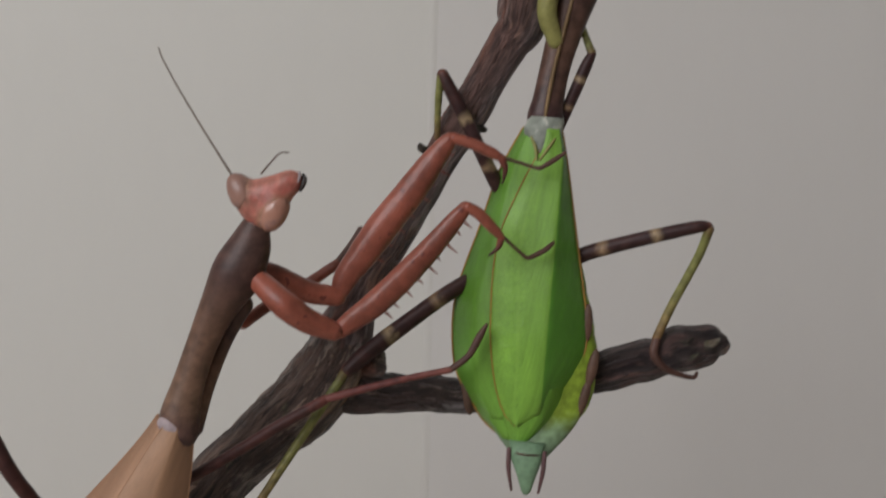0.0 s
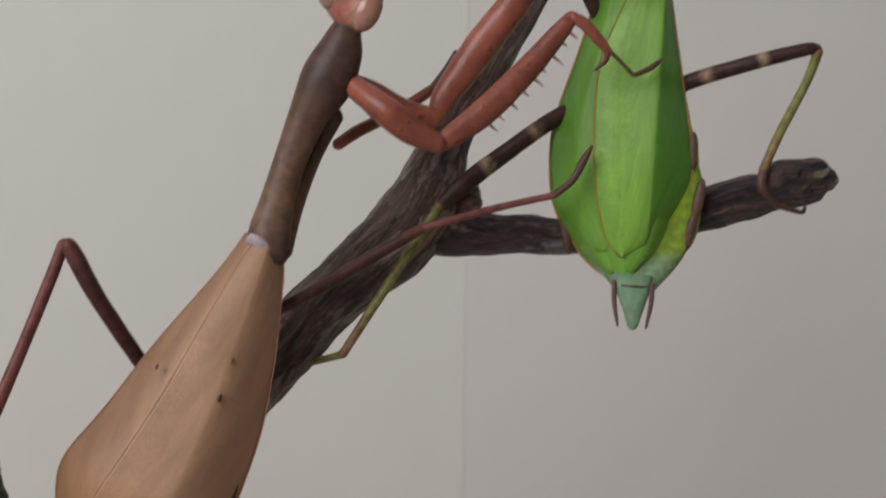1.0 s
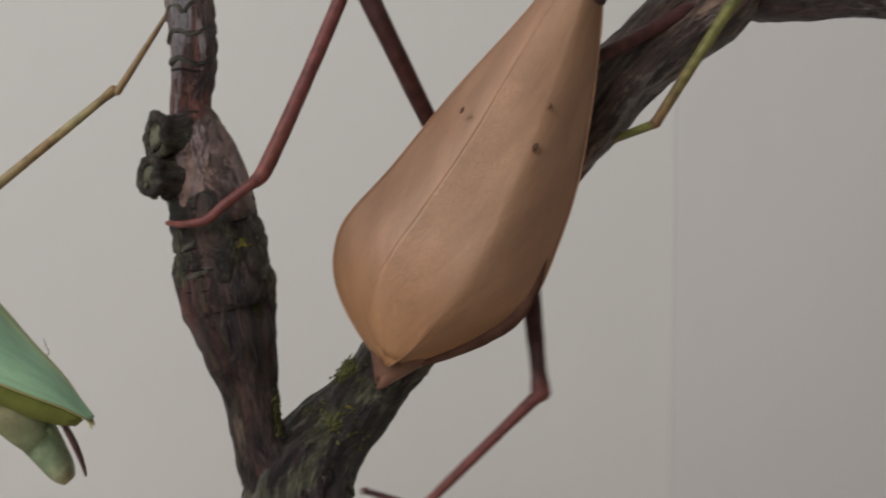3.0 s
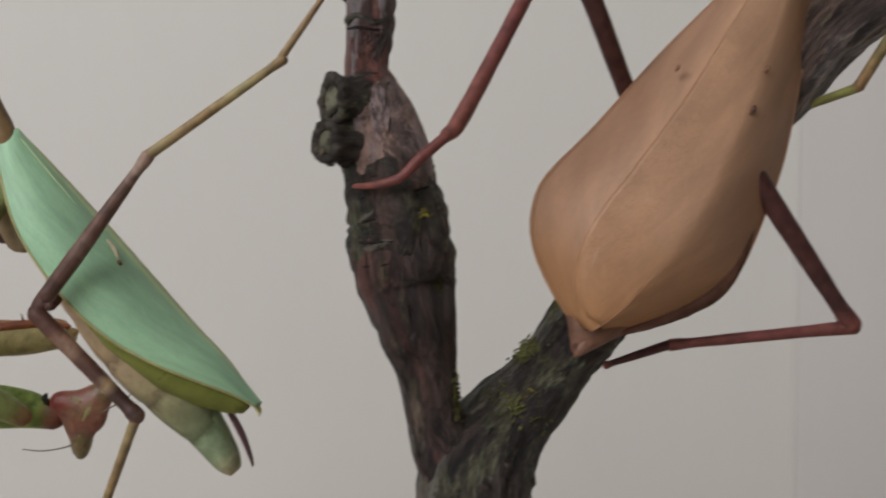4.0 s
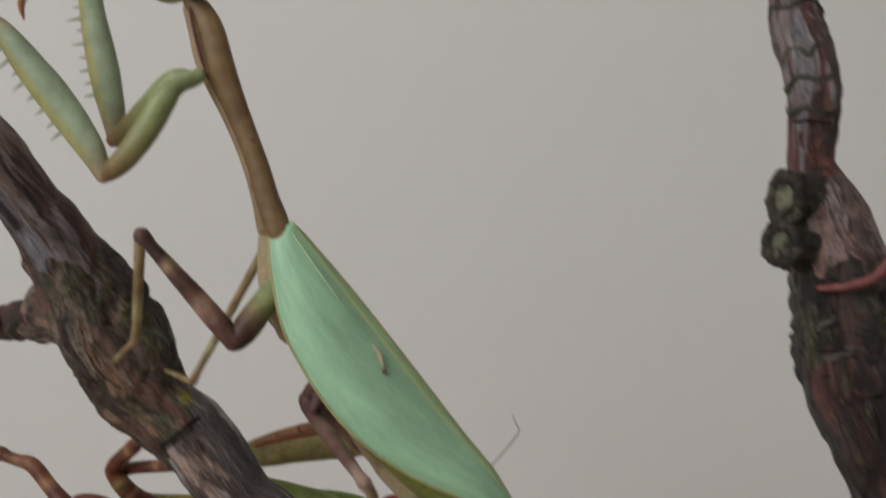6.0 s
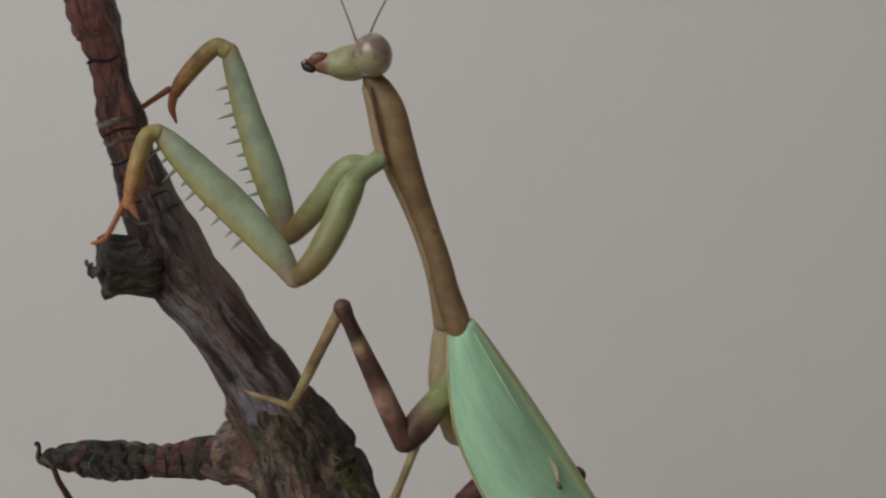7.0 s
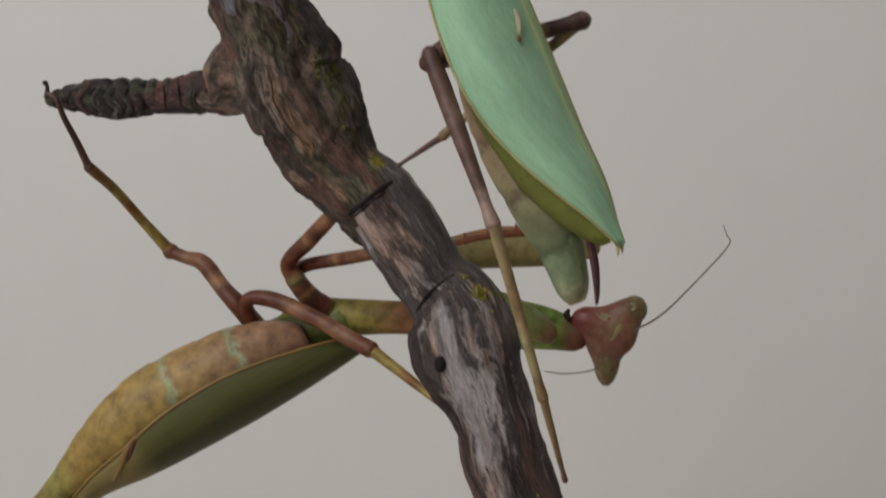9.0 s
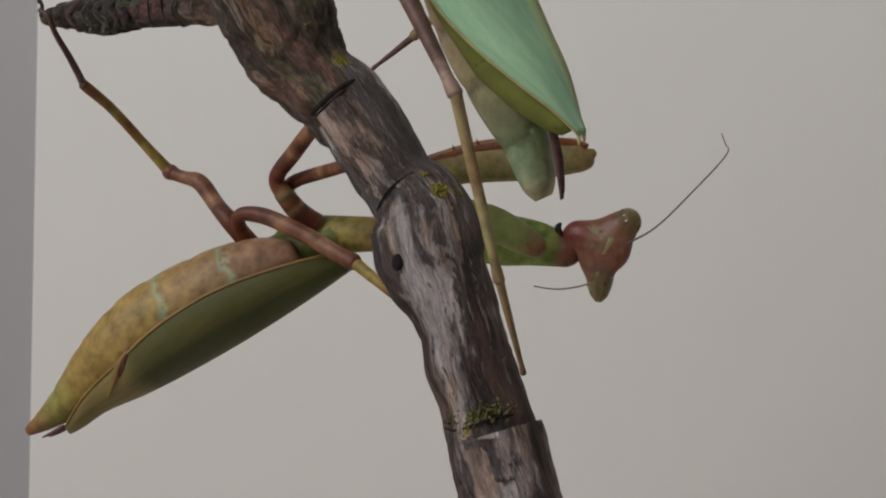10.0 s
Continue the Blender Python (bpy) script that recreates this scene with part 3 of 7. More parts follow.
def transport(c):
    """Tangents and two cross vectors along a line of points."""
    t = np.gradient(c, axis=0)
    t /= np.linalg.norm(t, axis=1)[:, None] + 1e-12
    n = np.cross(t[0], (0.0, 1.0, 0.0) if abs(t[0][1]) < 0.8 else (1.0, 0.0, 0.0))
    n /= np.linalg.norm(n)
    ns = []
    for v in t:
        n = n - v * (n @ v)
        n /= np.linalg.norm(n)
        ns.append(n)
    ns = np.array(ns)
    return t, ns, np.cross(t, ns)


def rings(sections, closed=True):
    """Joins rings of equal count into quads; end rings are capped by fans."""
    n, k = len(sections), len(sections[0])
    verts = [tuple(p) for s in sections for p in s]
    faces = [(i * k + j, i * k + (j + 1) % k, (i + 1) * k + (j + 1) % k, (i + 1) * k + j) for i in range(n - 1) for j in range(k)]
    if closed:
        faces += [tuple(range(k - 1, -1, -1)), tuple(range((n - 1) * k, n * k))]
    return verts, faces


def tube(rows, sides=12, per=6, flat=1.0, rough=0.0, ring=0.0, step=None, seed=0.0):
    """A tapered limb through (x, y, z, r) with rounded ends; rough and ring shape bark."""
    q = catmull(rows, per)
    if step:
        s = np.concatenate([[0], np.cumsum(np.linalg.norm(np.diff(q[:, :3], axis=0), axis=1))])
        g = np.linspace(0, s[-1], max(4, int(s[-1] / step)))
        q = np.stack([np.interp(g, s, q[:, k]) for k in range(4)], 1)
    q[:, 3] = np.maximum(q[:, 3], 0.004)
    head = [(*(q[0, :3] + (q[0, :3] - q[1, :3]) / (np.linalg.norm(q[0, :3] - q[1, :3]) + 1e-9) * q[0, 3] * o), q[0, 3] * s) for o, s in ((0.75, 0.25), (0.45, 0.72))]
    tail = [(*(q[-1, :3] + (q[-1, :3] - q[-2, :3]) / (np.linalg.norm(q[-1, :3] - q[-2, :3]) + 1e-9) * q[-1, 3] * o), q[-1, 3] * s) for o, s in ((0.45, 0.72), (0.75, 0.25))]
    q = np.vstack([head, q, tail])
    c, r = q[:, :3], q[:, 3]
    t, n1, n2 = transport(c)
    s = np.concatenate([[0], np.cumsum(np.linalg.norm(np.diff(c, axis=0), axis=1))])
    secs, bvec, al = [], [], []
    for i in range(len(c)):
        sec = []
        for j in range(sides):
            a = 2 * math.pi * j / sides
            ca, sa = math.cos(a), math.sin(a)
            rr = r[i]
            bv = Vector((ca * rr * 2, sa * rr * 2, s[i] + seed * 7.3))
            if rough:
                ridge = noise.noise(Vector((bv.x * 2.6, bv.y * 2.6, bv.z * 0.55)))
                lump = noise.noise(Vector((bv.x * 0.9, bv.y * 0.9, bv.z * 1.2)))
                fine = noise.fractal(Vector((bv.x * 3.2, bv.y * 3.2, bv.z * 3.4)), 0.9, 2.1, 4)
                rr *= 1 + rough * (0.42 * ridge + 0.45 * lump + 0.26 * fine)
                if ring:
                    w = noise.noise(Vector((bv.x * 0.8, bv.y * 0.8, bv.z * 0.7 + 9)))
                    rr *= 1 + ring * (abs(math.sin(bv.z * 17 + 2 * w + 0.5 * ca)) - 0.6) * max(0.0, 0.3 + 1.2 * w) * 2
            sec.append(c[i] + (n1[i] * ca + n2[i] * sa * flat) * rr)
            bvec.append(tuple(bv))
            al.append(s[i] / s[-1])
        secs.append(sec)
    v, f = rings(secs)
    return v, f, {"along": al, "bark": bvec}


def loft(sections, sides=28, power=2.0, al=None):
    """Rings from (centre, half side vector, half up vector)."""
    secs, along = [], []
    for i, (c, sv, uv) in enumerate(sections):
        for j in range(sides):
            along.append(i / (len(sections) - 1) if al is None else al[i])
        ring_pts = []
        for j in range(sides):
            a = 2 * math.pi * j / sides
            ca, sa = math.cos(a), math.sin(a)
            ring_pts.append(np.array(c) + np.array(sv) * math.copysign(abs(ca) ** (2 / power), ca) + np.array(uv) * math.copysign(abs(sa) ** (2 / power), sa))
        secs.append(ring_pts)
    v, f = rings(secs)
    return v, f, {"along": along}


def shell(grid, thick, coords):
    """A thin solid sheet from a grid of points, with its wing coordinates."""
    g = np.array(grid)
    nu, nv = g.shape[:2]
    du, dv = np.gradient(g, axis=0), np.gradient(g, axis=1)
    n = np.cross(du, dv)
    n /= np.linalg.norm(n, axis=2)[..., None] + 1e-9
    top, low = g.reshape(-1, 3), (g - n * thick).reshape(-1, 3)
    m = nu * nv
    faces = []
    for i in range(nu - 1):
        for j in range(nv - 1):
            a, b, c, d = i * nv + j, i * nv + j + 1, (i + 1) * nv + j + 1, (i + 1) * nv + j
            faces += [(a, d, c, b), (m + a, m + b, m + c, m + d)]
    rim = [i * nv for i in range(nu)] + [(nu - 1) * nv + j for j in range(1, nv)] + [i * nv + nv - 1 for i in range(nu - 2, -1, -1)] + list(range(nv - 2, 0, -1))
    for a, b in zip(rim, rim[1:] + rim[:1]):
        faces.append((a, b, m + b, m + a))
    cc = [tuple(x) for row in coords for x in row]
    return [tuple(p) for p in np.vstack([top, low])], faces, {"wing": cc + cc}


def ball(c, ax, ay, az, nu=14, nv=18, power=2.0):
    """An ellipsoid with three half axes given as vectors."""
    c, ax, ay, az = (np.array(v, float) for v in (c, ax, ay, az))
    secs = []
    for i in range(nu + 1):
        th = math.pi * min(max(i / nu, 0.01), 0.99)
        secs.append([c + az * math.cos(th) + (ax * math.cos(2 * math.pi * j / nv) + ay * math.sin(2 * math.pi * j / nv)) * math.sin(th) for j in range(nv)])
    v, f = rings(secs)
    return v, f, {}


def thing(name, origin, label, category, group=""):
    ob = new(name)
    ob.empty_display_size = 0.005
    ob.location = Vector(origin) * CM
    ORIGIN[ob] = np.array(origin, float)
    return tagged(ob, label, category, group)


def part(name, geo, material, parent, label="", pivot=None):
    """Links one mesh under a thing or a part; its origin lies at pivot."""
    v, f, at = geo
    base = ORIGIN[parent]
    pv = base if pivot is None else np.array(pivot, float)
    me = bpy.data.meshes.new(name)
    me.from_pydata([tuple((np.array(p) - pv) * CM) for p in v], [], f)
    for key, vals in at.items():
        if key == "along":
            a = me.attributes.new(key, "FLOAT", "POINT")
            a.data.foreach_set("value", np.array(vals, np.float32))
        else:
            a = me.attributes.new(key, "FLOAT_VECTOR", "POINT")
            a.data.foreach_set("vector", np.array(vals, np.float32).ravel())
    me.polygons.foreach_set("use_smooth", [True] * len(me.polygons))
    me.materials.append(material)
    bm = bmesh.new()
    bm.from_mesh(me)
    bmesh.ops.recalc_face_normals(bm, faces=bm.faces)
    bm.to_mesh(me)
    bm.free()
    ob = new(name, me)
    ob.parent = parent
    ob.location = Vector((pv - base) * CM)
    ORIGIN[ob] = pv
    if label:
        ob["label"] = label
    return ob


def unit(v):
    v = np.array(v, float)
    return v / (np.linalg.norm(v) + 1e-12)


def limb(name, rows, material, parent, label="", sides=12, flat=1.0, thin=1.0):
    rows = [(x, y, z, q * thin) for x, y, z, q in rows]
    return part(name, tube(rows, max(sides, 16), 8, flat, 0.16), material, parent, label, rows[0][:3])


def spines(femur, rows, away, count, length, material, span=(0.25, 0.85), lean=0.3):
    """A row of thorns on the inner edge of a raptorial limb."""
    q = catmull(rows, 10)
    away = unit(away)
    for k in range(count):
        f = span[0] + (span[1] - span[0]) * k / (count - 1)
        p = q[int(f * (len(q) - 1))]
        ax = unit(q[-1, :3] - q[0, :3])
        out = unit(away - ax * (away @ ax))
        ln = length * (1.0 if k % 2 == 0 else 0.6) * (1 + 0.2 * math.sin(k * 2.3))
        b = p[:3] + out * p[3] * 0.85
        tip = b + (out + ax * lean) * ln
        part("spine", tube([(*b, 0.022), (*((b + tip) / 2), 0.014), (*tip, 0.004)], 6, 2), material, femur)


class Body:
    """The frame of a mantis: wing base, axis to the tail, dorsal and right-hand ways."""

    def __init__(self, base, tail, dorsal):
        self.j = np.array(base, float)
        d = np.array(tail, float) - self.j
        self.len = np.linalg.norm(d)
        self.a = d / self.len
        n = np.array(dorsal, float)
        self.n = unit(n - self.a * (n @ self.a))
        self.s = np.cross(-self.a, self.n)

    def at(self, u, x=0.0, z=0.0):
        return self.j + self.a * (self.len * u) + self.s * x + self.n * z


def table_of(rows):
    q = catmull(rows, 12)
    return lambda u, k: float(np.interp(u, q[:, 0], q[:, k]))


def fore_wing(body, rows, side, lift, roof=0.82, fold=0.55, nu=60, nv=34, fold_x=None):
    """A fore wing. rows: (u, inner edge x, outer edge x, height) along the body; side +1 is its right."""
    tb = table_of(rows)
    grid, co = [], []
    for i in range(nu):
        u = rows[0][0] + (rows[-1][0] - rows[0][0]) * i / (nu - 1)
        xi, xo, h = tb(u, 1), tb(u, 2), tb(u, 3)
        gl, cl = [], []
        for j in range(nv):
            q = j / (nv - 1)
            x = xi + (xo - xi) * q
            if len(rows[0]) == 5:
                q0, zo = 0.16, tb(u, 4)
                f = max(0.0, (q - q0) / (1 - q0)) * math.pi / 2
                x = xi * (1 - q / q0) if q < q0 else xo * math.sin(f)
                z = (h - 0.04 * (1 - q / q0) if q < q0 else zo + (h - zo) * math.cos(f) ** 0.9) + 0.01 * math.sin(7 * u + 5 * q) * math.sin(math.pi * q)
                gl.append(body.at(u, side * x, z + lift * (1 - q)))
                cl.append((u, q, q))
                continue
            e = min(1.0, abs(x) / max(abs(xo), 0.02)) if x * xo > 0 else min(1.0, abs(x) / max(abs(xo), 0.02)) * (0.2 if fold_x else 0.6)
            f0 = min(0.92, fold_x / max(abs(xo), 0.02)) if fold_x else fold
            k = max(0.0, (e - f0) / (1 - f0))
            z = h * (1 - (1 - roof) * e * e - roof * k ** 1.25)
            z += 0.012 * math.sin(7 * u + 5 * q) * (1 - abs(2 * q - 1))
            gl.append(body.at(u, side * x, z + lift * (1 - 0.8 * k) * (0.25 + 0.75 * min(1.0, q / 0.2))))
            cl.append((u, (e if not fold_x else 0.5 * e / f0 if e < f0 else 0.5 + 0.5 * k) if x > 0 else 0.0, q))
        grid.append(gl)
        co.append(cl)
    if side < 0:
        grid, co = [g[::-1] for g in grid], [c[::-1] for c in co]
    return grid, co


def wing_pair(owner, body, top, under, top_side, skin, edge, lift=0.05, roof=0.82, fold=0.55, edge_r=0.02, skin_low=None, fold_x=None):
    made = []
    for rows, side, up, sk, fx in ((under, -top_side, 0.0, skin_low or skin, None), (top, top_side, lift, skin, fold_x)):
        grid, co = fore_wing(body, rows, side, up, roof, fold, fold_x=fx)
        w = part("fore_wing", shell(grid, 0.03, co), sk, owner)
        inner, outer = (0, -1) if side > 0 else (-1, 0)
        for col, r in ((outer, edge_r), (inner, edge_r * 0.7)):
            line = [(*row[col], r) for row in grid[::3]] + [(*grid[-1][col], r * 0.8)]
            part("wing_edge", tube(line, 6, 2), edge, w)
        made.append(w)
    return made


def abdomen(owner, body, rows, skin, label="", groove=0.03, segs=8, bend=0.0):
    """rows: (u, half width, half height, drop below the wing plane)."""
    tb = table_of(rows)
    secs, al = [], []
    n = 56
    for i in range(n):
        u = rows[0][0] + (rows[-1][0] - rows[0][0]) * i / (n - 1)
        g = 1 - groove * max(0.0, math.cos(2 * math.pi * segs * i / (n - 1))) ** 6
        secs.append((body.at(u, bend * u ** 3, -tb(u, 3)), body.s * max(0.01, tb(u, 1)) * g, body.n * max(0.01, tb(u, 2)) * g))
        al.append(i / (n - 1))
    return part("abdomen", loft(secs, 30, 2.2, al), skin, owner, label)


def mantis_head(owner, c, right, top, size, skin, eye_skin, mouth, label="", depth=0.42, eye=0.3):
    """A triangular head: wide crown with an eye at each corner, tapering to the mouth."""
    c, x, z = np.array(c, float), unit(right), np.array(top, float)
    z = unit(z - x * (z @ x))
    y = np.cross(z, x)
    secs = []
    for i in range(25):
        q = -1 + 2 * i / 24
        e = abs(q)
        hi = 0.22 + 0.10 * e - 0.35 * max(0, e - 0.8)
        lo = -0.92 * (1 - e) ** 1.15 + 0.10 * e - 0.05
        th = depth * (1 - e * e * 0.4) * (0.4 if e > 0.97 else 1)
        secs.append((c + size * (x * q * 0.5 + z * (hi + lo) / 2 * 0.75), z * size * max(0.04, (hi - lo) / 2 * 0.75), y * size * th * 0.5))
    h = part("head", loft(secs, 22, 2.2), skin, owner, label, c)
    for sg in (-1, 1):
        part("eye", ball(c + size * (x * sg * (0.5 - eye * 0.46) + z * 0.09), y * size * eye * 0.68, x * size * eye * 0.52, (z - x * sg * 0.25) * size * eye * 0.68), eye_skin, h)
    part("mouth", ball(c - z * size * 0.76, x * size * 0.07, y * size * 0.09, z * size * 0.09, 8, 10), mouth, h)
    return h


def blob_head(owner, center, lumps, skin, label, patches=(), nu=44, nv=60, k=1.0, grow=1.0):
    """A smooth head grown together from lumps (centre, three half axes); patches: (name, lump, material, reach, label)."""
    c = np.array(center, float)
    inv = [(np.array(p, float), np.linalg.inv(np.array(ax, float).T * grow)) for p, ax in lumps]
    th = math.pi * np.clip(np.linspace(0, 1, nu + 1), 0.004, 0.996)
    ph = 2 * math.pi * np.arange(nv) / nv
    d = np.stack([np.sin(th)[:, None] * np.cos(ph), np.repeat(np.cos(th)[:, None], nv, 1), np.sin(th)[:, None] * np.sin(ph)], 2)
    reach = max(np.linalg.norm(p - c) + max(np.linalg.norm(v) for v in ax) for (p, _), (_, ax) in zip(inv, lumps)) * 1.2
    rs = np.linspace(0.0, reach, 260)

    def weights(q):
        return np.stack([np.exp(-k * ((((q - p) @ m.T) ** 2).sum(-1) - 1)) for p, m in inv], -1)

    f = weights(c + d[:, :, None, :] * rs[None, None, :, None]).sum(-1)
    last = (f >= 1).shape[2] - 1 - np.argmax((f >= 1)[:, :, ::-1], 2)
    r = rs[np.minimum(last, len(rs) - 1)]
    pts = c + d * r[..., None]
    z = weights(pts)
    z = z / z.sum(-1, keepdims=True)
    v, fc = rings([list(row) for row in pts])
    zone = [tuple((list(w) + [0, 0, 0])[1:4]) for w in z.reshape(-1, len(lumps))]
    h = part("head", (v, fc, {"zone": zone}), skin, owner, label, c)
    flat_z = z.reshape(-1, len(lumps))
    for nm, i, mat, at, lab in patches:
        keep = [q for q in fc if len(q) == 4 and all(flat_z[j, i] > at for j in q)]
        ids = sorted({j for q in keep for j in q})
        idx = {j: n for n, j in enumerate(ids)}
        outer = [c + (np.array(v[j]) - c) * 1.0 + unit(np.array(v[j]) - c) * (0.004 + 0.02 * min(1.0, (flat_z[j, i] - at) / (1 - at) * 2)) for j in ids]
        inner = [c + (np.array(v[j]) - c) * 0.92 for j in ids]
        edges = {}
        for q in keep:
            for a0, b0 in zip(q, q[1:] + q[:1]):
                edges[(a0, b0)] = edges.get((a0, b0), 0) + 1
        n = len(ids)
        fcs = [tuple(idx[j] for j in q) for q in keep] + [tuple(idx[j] + n for j in reversed(q)) for q in keep]
        fcs += [(idx[b0], idx[a0], idx[a0] + n, idx[b0] + n) for a0, b0 in edges if (b0, a0) not in edges]
        part(nm, (outer + inner, fcs, {}), mat, h, lab)
    return h


def feeler(owner, rows, material=None):
    return part("feeler", tube(rows, 6, 6), material or FEELER, owner, "", rows[0][:3])


def on_tube(rows, i, way, out=1.0):
    """A place on the skin of a limb, at row i, on the side named by way."""
    k = int(i)
    p = np.array(rows[k]) * (1 - (i - k)) + np.array(rows[min(k + 1, len(rows) - 1)]) * (i - k)
    ax = unit(np.array(rows[min(k + 1, len(rows) - 1)][:3]) - np.array(rows[k][:3]))
    w = np.array(way, float)
    w = unit(w - ax * (w @ ax))
    return tuple(p[:3] + w * p[3] * out)


def ring_on(rows, i, angles, out, r0, wob=0.035):
    """A line laid across a limb, with its own thickness."""
    k = min(int(i), len(rows) - 2)
    ax = unit(np.array(rows[k + 1][:3]) - np.array(rows[k][:3]))
    e1 = unit(np.array((0.0, -1.0, 0.0)) - ax * -ax[1])
    e2 = np.cross(ax, e1)
    half = angles[-1]
    return [(*on_tube(rows, i + wob * math.sin(4 * q + i), e1 * math.cos(q) + e2 * math.sin(q), out), r0 * (0.5 + 0.5 * math.cos(q / half * 1.4))) for q in angles]


def crust(rows, i, way, size, count, seed, spread):
    """A crusty patch of small lobes lying on a limb's skin."""
    rnd = random.Random(seed)
    k = min(int(i), len(rows) - 2)
    step = np.linalg.norm(np.array(rows[k + 1][:3]) - np.array(rows[k][:3]))
    ax = unit(np.array(rows[k + 1][:3]) - np.array(rows[k][:3]))
    w0 = unit(np.array(way, float) - ax * (np.array(way, float) @ ax))
    side = np.cross(ax, w0)
    verts, faces = [], []
    for q in range(count * 7):
        di, da = rnd.gauss(0, 0.5) * size * spread[2] * 1.2 / step, rnd.gauss(0, 0.5) * size * spread[0] * 1.3 / rows[k][3]
        w = w0 * math.cos(da) + side * math.sin(da)
        c = on_tube(rows, min(max(i + di, 0.0), len(rows) - 1.01), w, 0.98 + rnd.uniform(-0.05, 0.03))
        r = size * rnd.uniform(0.05, 0.13)
        v, f, _ = ball(c, (r, 0, r * rnd.uniform(-0.5, 0.5)), (0, r * rnd.uniform(0.3, 0.6), 0), (r * rnd.uniform(-0.4, 0.4), 0, r * rnd.uniform(0.4, 1.0)), 3, 5)
        faces += [tuple(j + len(verts) for j in g) for g in f]
        verts += v
    return verts, faces, {}


# ---- the room ----


def box_mesh(name, lo, hi, material, label, category="", bevel=0.0):
    bm = bmesh.new()
    bmesh.ops.create_cube(bm, size=1.0)
    for v in bm.verts:
        v.co = Vector([lo[k] + (hi[k] - lo[k]) * (v.co[k] + 0.5) for k in range(3)])
    if bevel:
        bmesh.ops.bevel(bm, geom=list(bm.edges), offset=bevel, segments=2, affect="EDGES")
    me = bpy.data.meshes.new(name)
    bm.to_mesh(me)
    bm.free()
    me.materials.append(material)
    return tagged(new(name, me), label, category, "", "structure")


SEAM_X, LEFT_EDGE = -0.0145, -0.325
BACK = WIN_Y - 0.1
box_mesh("wall_panel_right", (SEAM_X + 0.0001, WALL_Y, -0.9), (1.2, WALL_Y + 0.02, 1.2), PAINT_DIM, "off-white painted wall panel with a vertical joint", "wall", 0.0008)
box_mesh("wall_panel_left", (LEFT_EDGE, WALL_Y, -0.9), (SEAM_X - 0.0001, WALL_Y + 0.02, 1.2), PAINT, "off-white painted wall panel beside the joint", "wall", 0.0008)
box_mesh("wall_panel_end", (-1.3, WALL_Y + 0.004, -0.9), (LEFT_EDGE - 0.0005, WALL_Y + 0.02, 1.2), PAINT_GREY, "grey painted wall strip beyond the panel edge", "wall", 0.001)
box_mesh("wall_north", (-1.3, WALL_Y + 0.021, -0.9), (1.2, WALL_Y + 0.1, 1.2), PLASTER, "plain plaster wall behind the panels", "wall")
box_mesh("wall_west", (-1.4, BACK, -0.9), (-1.301, WALL_Y + 0.1, 1.2), PLASTER, "plain white plaster wall", "wall")
box_mesh("wall_east", (1.201, BACK, -0.9), (1.3, WALL_Y + 0.1, 1.2), PLASTER, "plain white plaster wall", "wall")
box_mesh("floor", (-1.4, BACK, -1.0), (1.3, WALL_Y + 0.1, -0.901), TABLE, "pale wooden floor", "floor")
box_mesh("ceiling", (-1.4, BACK, 1.201), (1.3, WALL_Y + 0.1, 1.3), PLASTER, "plain white ceiling", "ceiling")
W0, W1, Z0, Z1 = WIN_X - 0.5, WIN_X + 0.5, WIN_Z - 0.45, WIN_Z + 0.45
box_mesh("wall_south_low", (-1.3, BACK, -0.9), (1.2, WIN_Y, Z0), PLASTER, "plaster wall under the window", "wall")
box_mesh("wall_south_high", (-1.3, BACK, Z1 + 0.001), (1.2, WIN_Y, 1.2), PLASTER, "plaster wall over the window", "wall")
box_mesh("wall_south_side", (W1, BACK, Z0 + 0.001), (1.2, WIN_Y, Z1), PLASTER, "plaster wall beside the window", "wall")
box_mesh("wall_south_end", (-1.3, BACK, Z0 + 0.001), (W0, WIN_Y, Z1), PLASTER, "plaster wall beside the window", "wall")
bead = bpy.data.meshes.new("trim_joint")
prof = [(SEAM_X + 0.0019 * q, WALL_Y + 0.00005 - 0.00007 * (1 + math.cos(math.pi * q))) for q in np.linspace(-1, 1, 13)]
bead.from_pydata([(x, y, z) for z in (-0.9, 1.2) for x, y in prof], [], [(i, i + 1, 14 + i, 13 + i) for i in range(12)])
bead.polygons.foreach_set("use_smooth", [True] * 12)
bead.materials.append(PAINT_JOINT)
tagged(new("trim_joint", bead), "narrow painted bead over the panel joint", "trim", "", "structure")
TABLE_Z = -20.0
box_mesh("table_top", (-0.9, -0.6, TABLE_Z * CM - 0.03), (0.9, WALL_Y - 0.004, TABLE_Z * CM), TABLE, "pale table top against the wall", "table", 0.004)

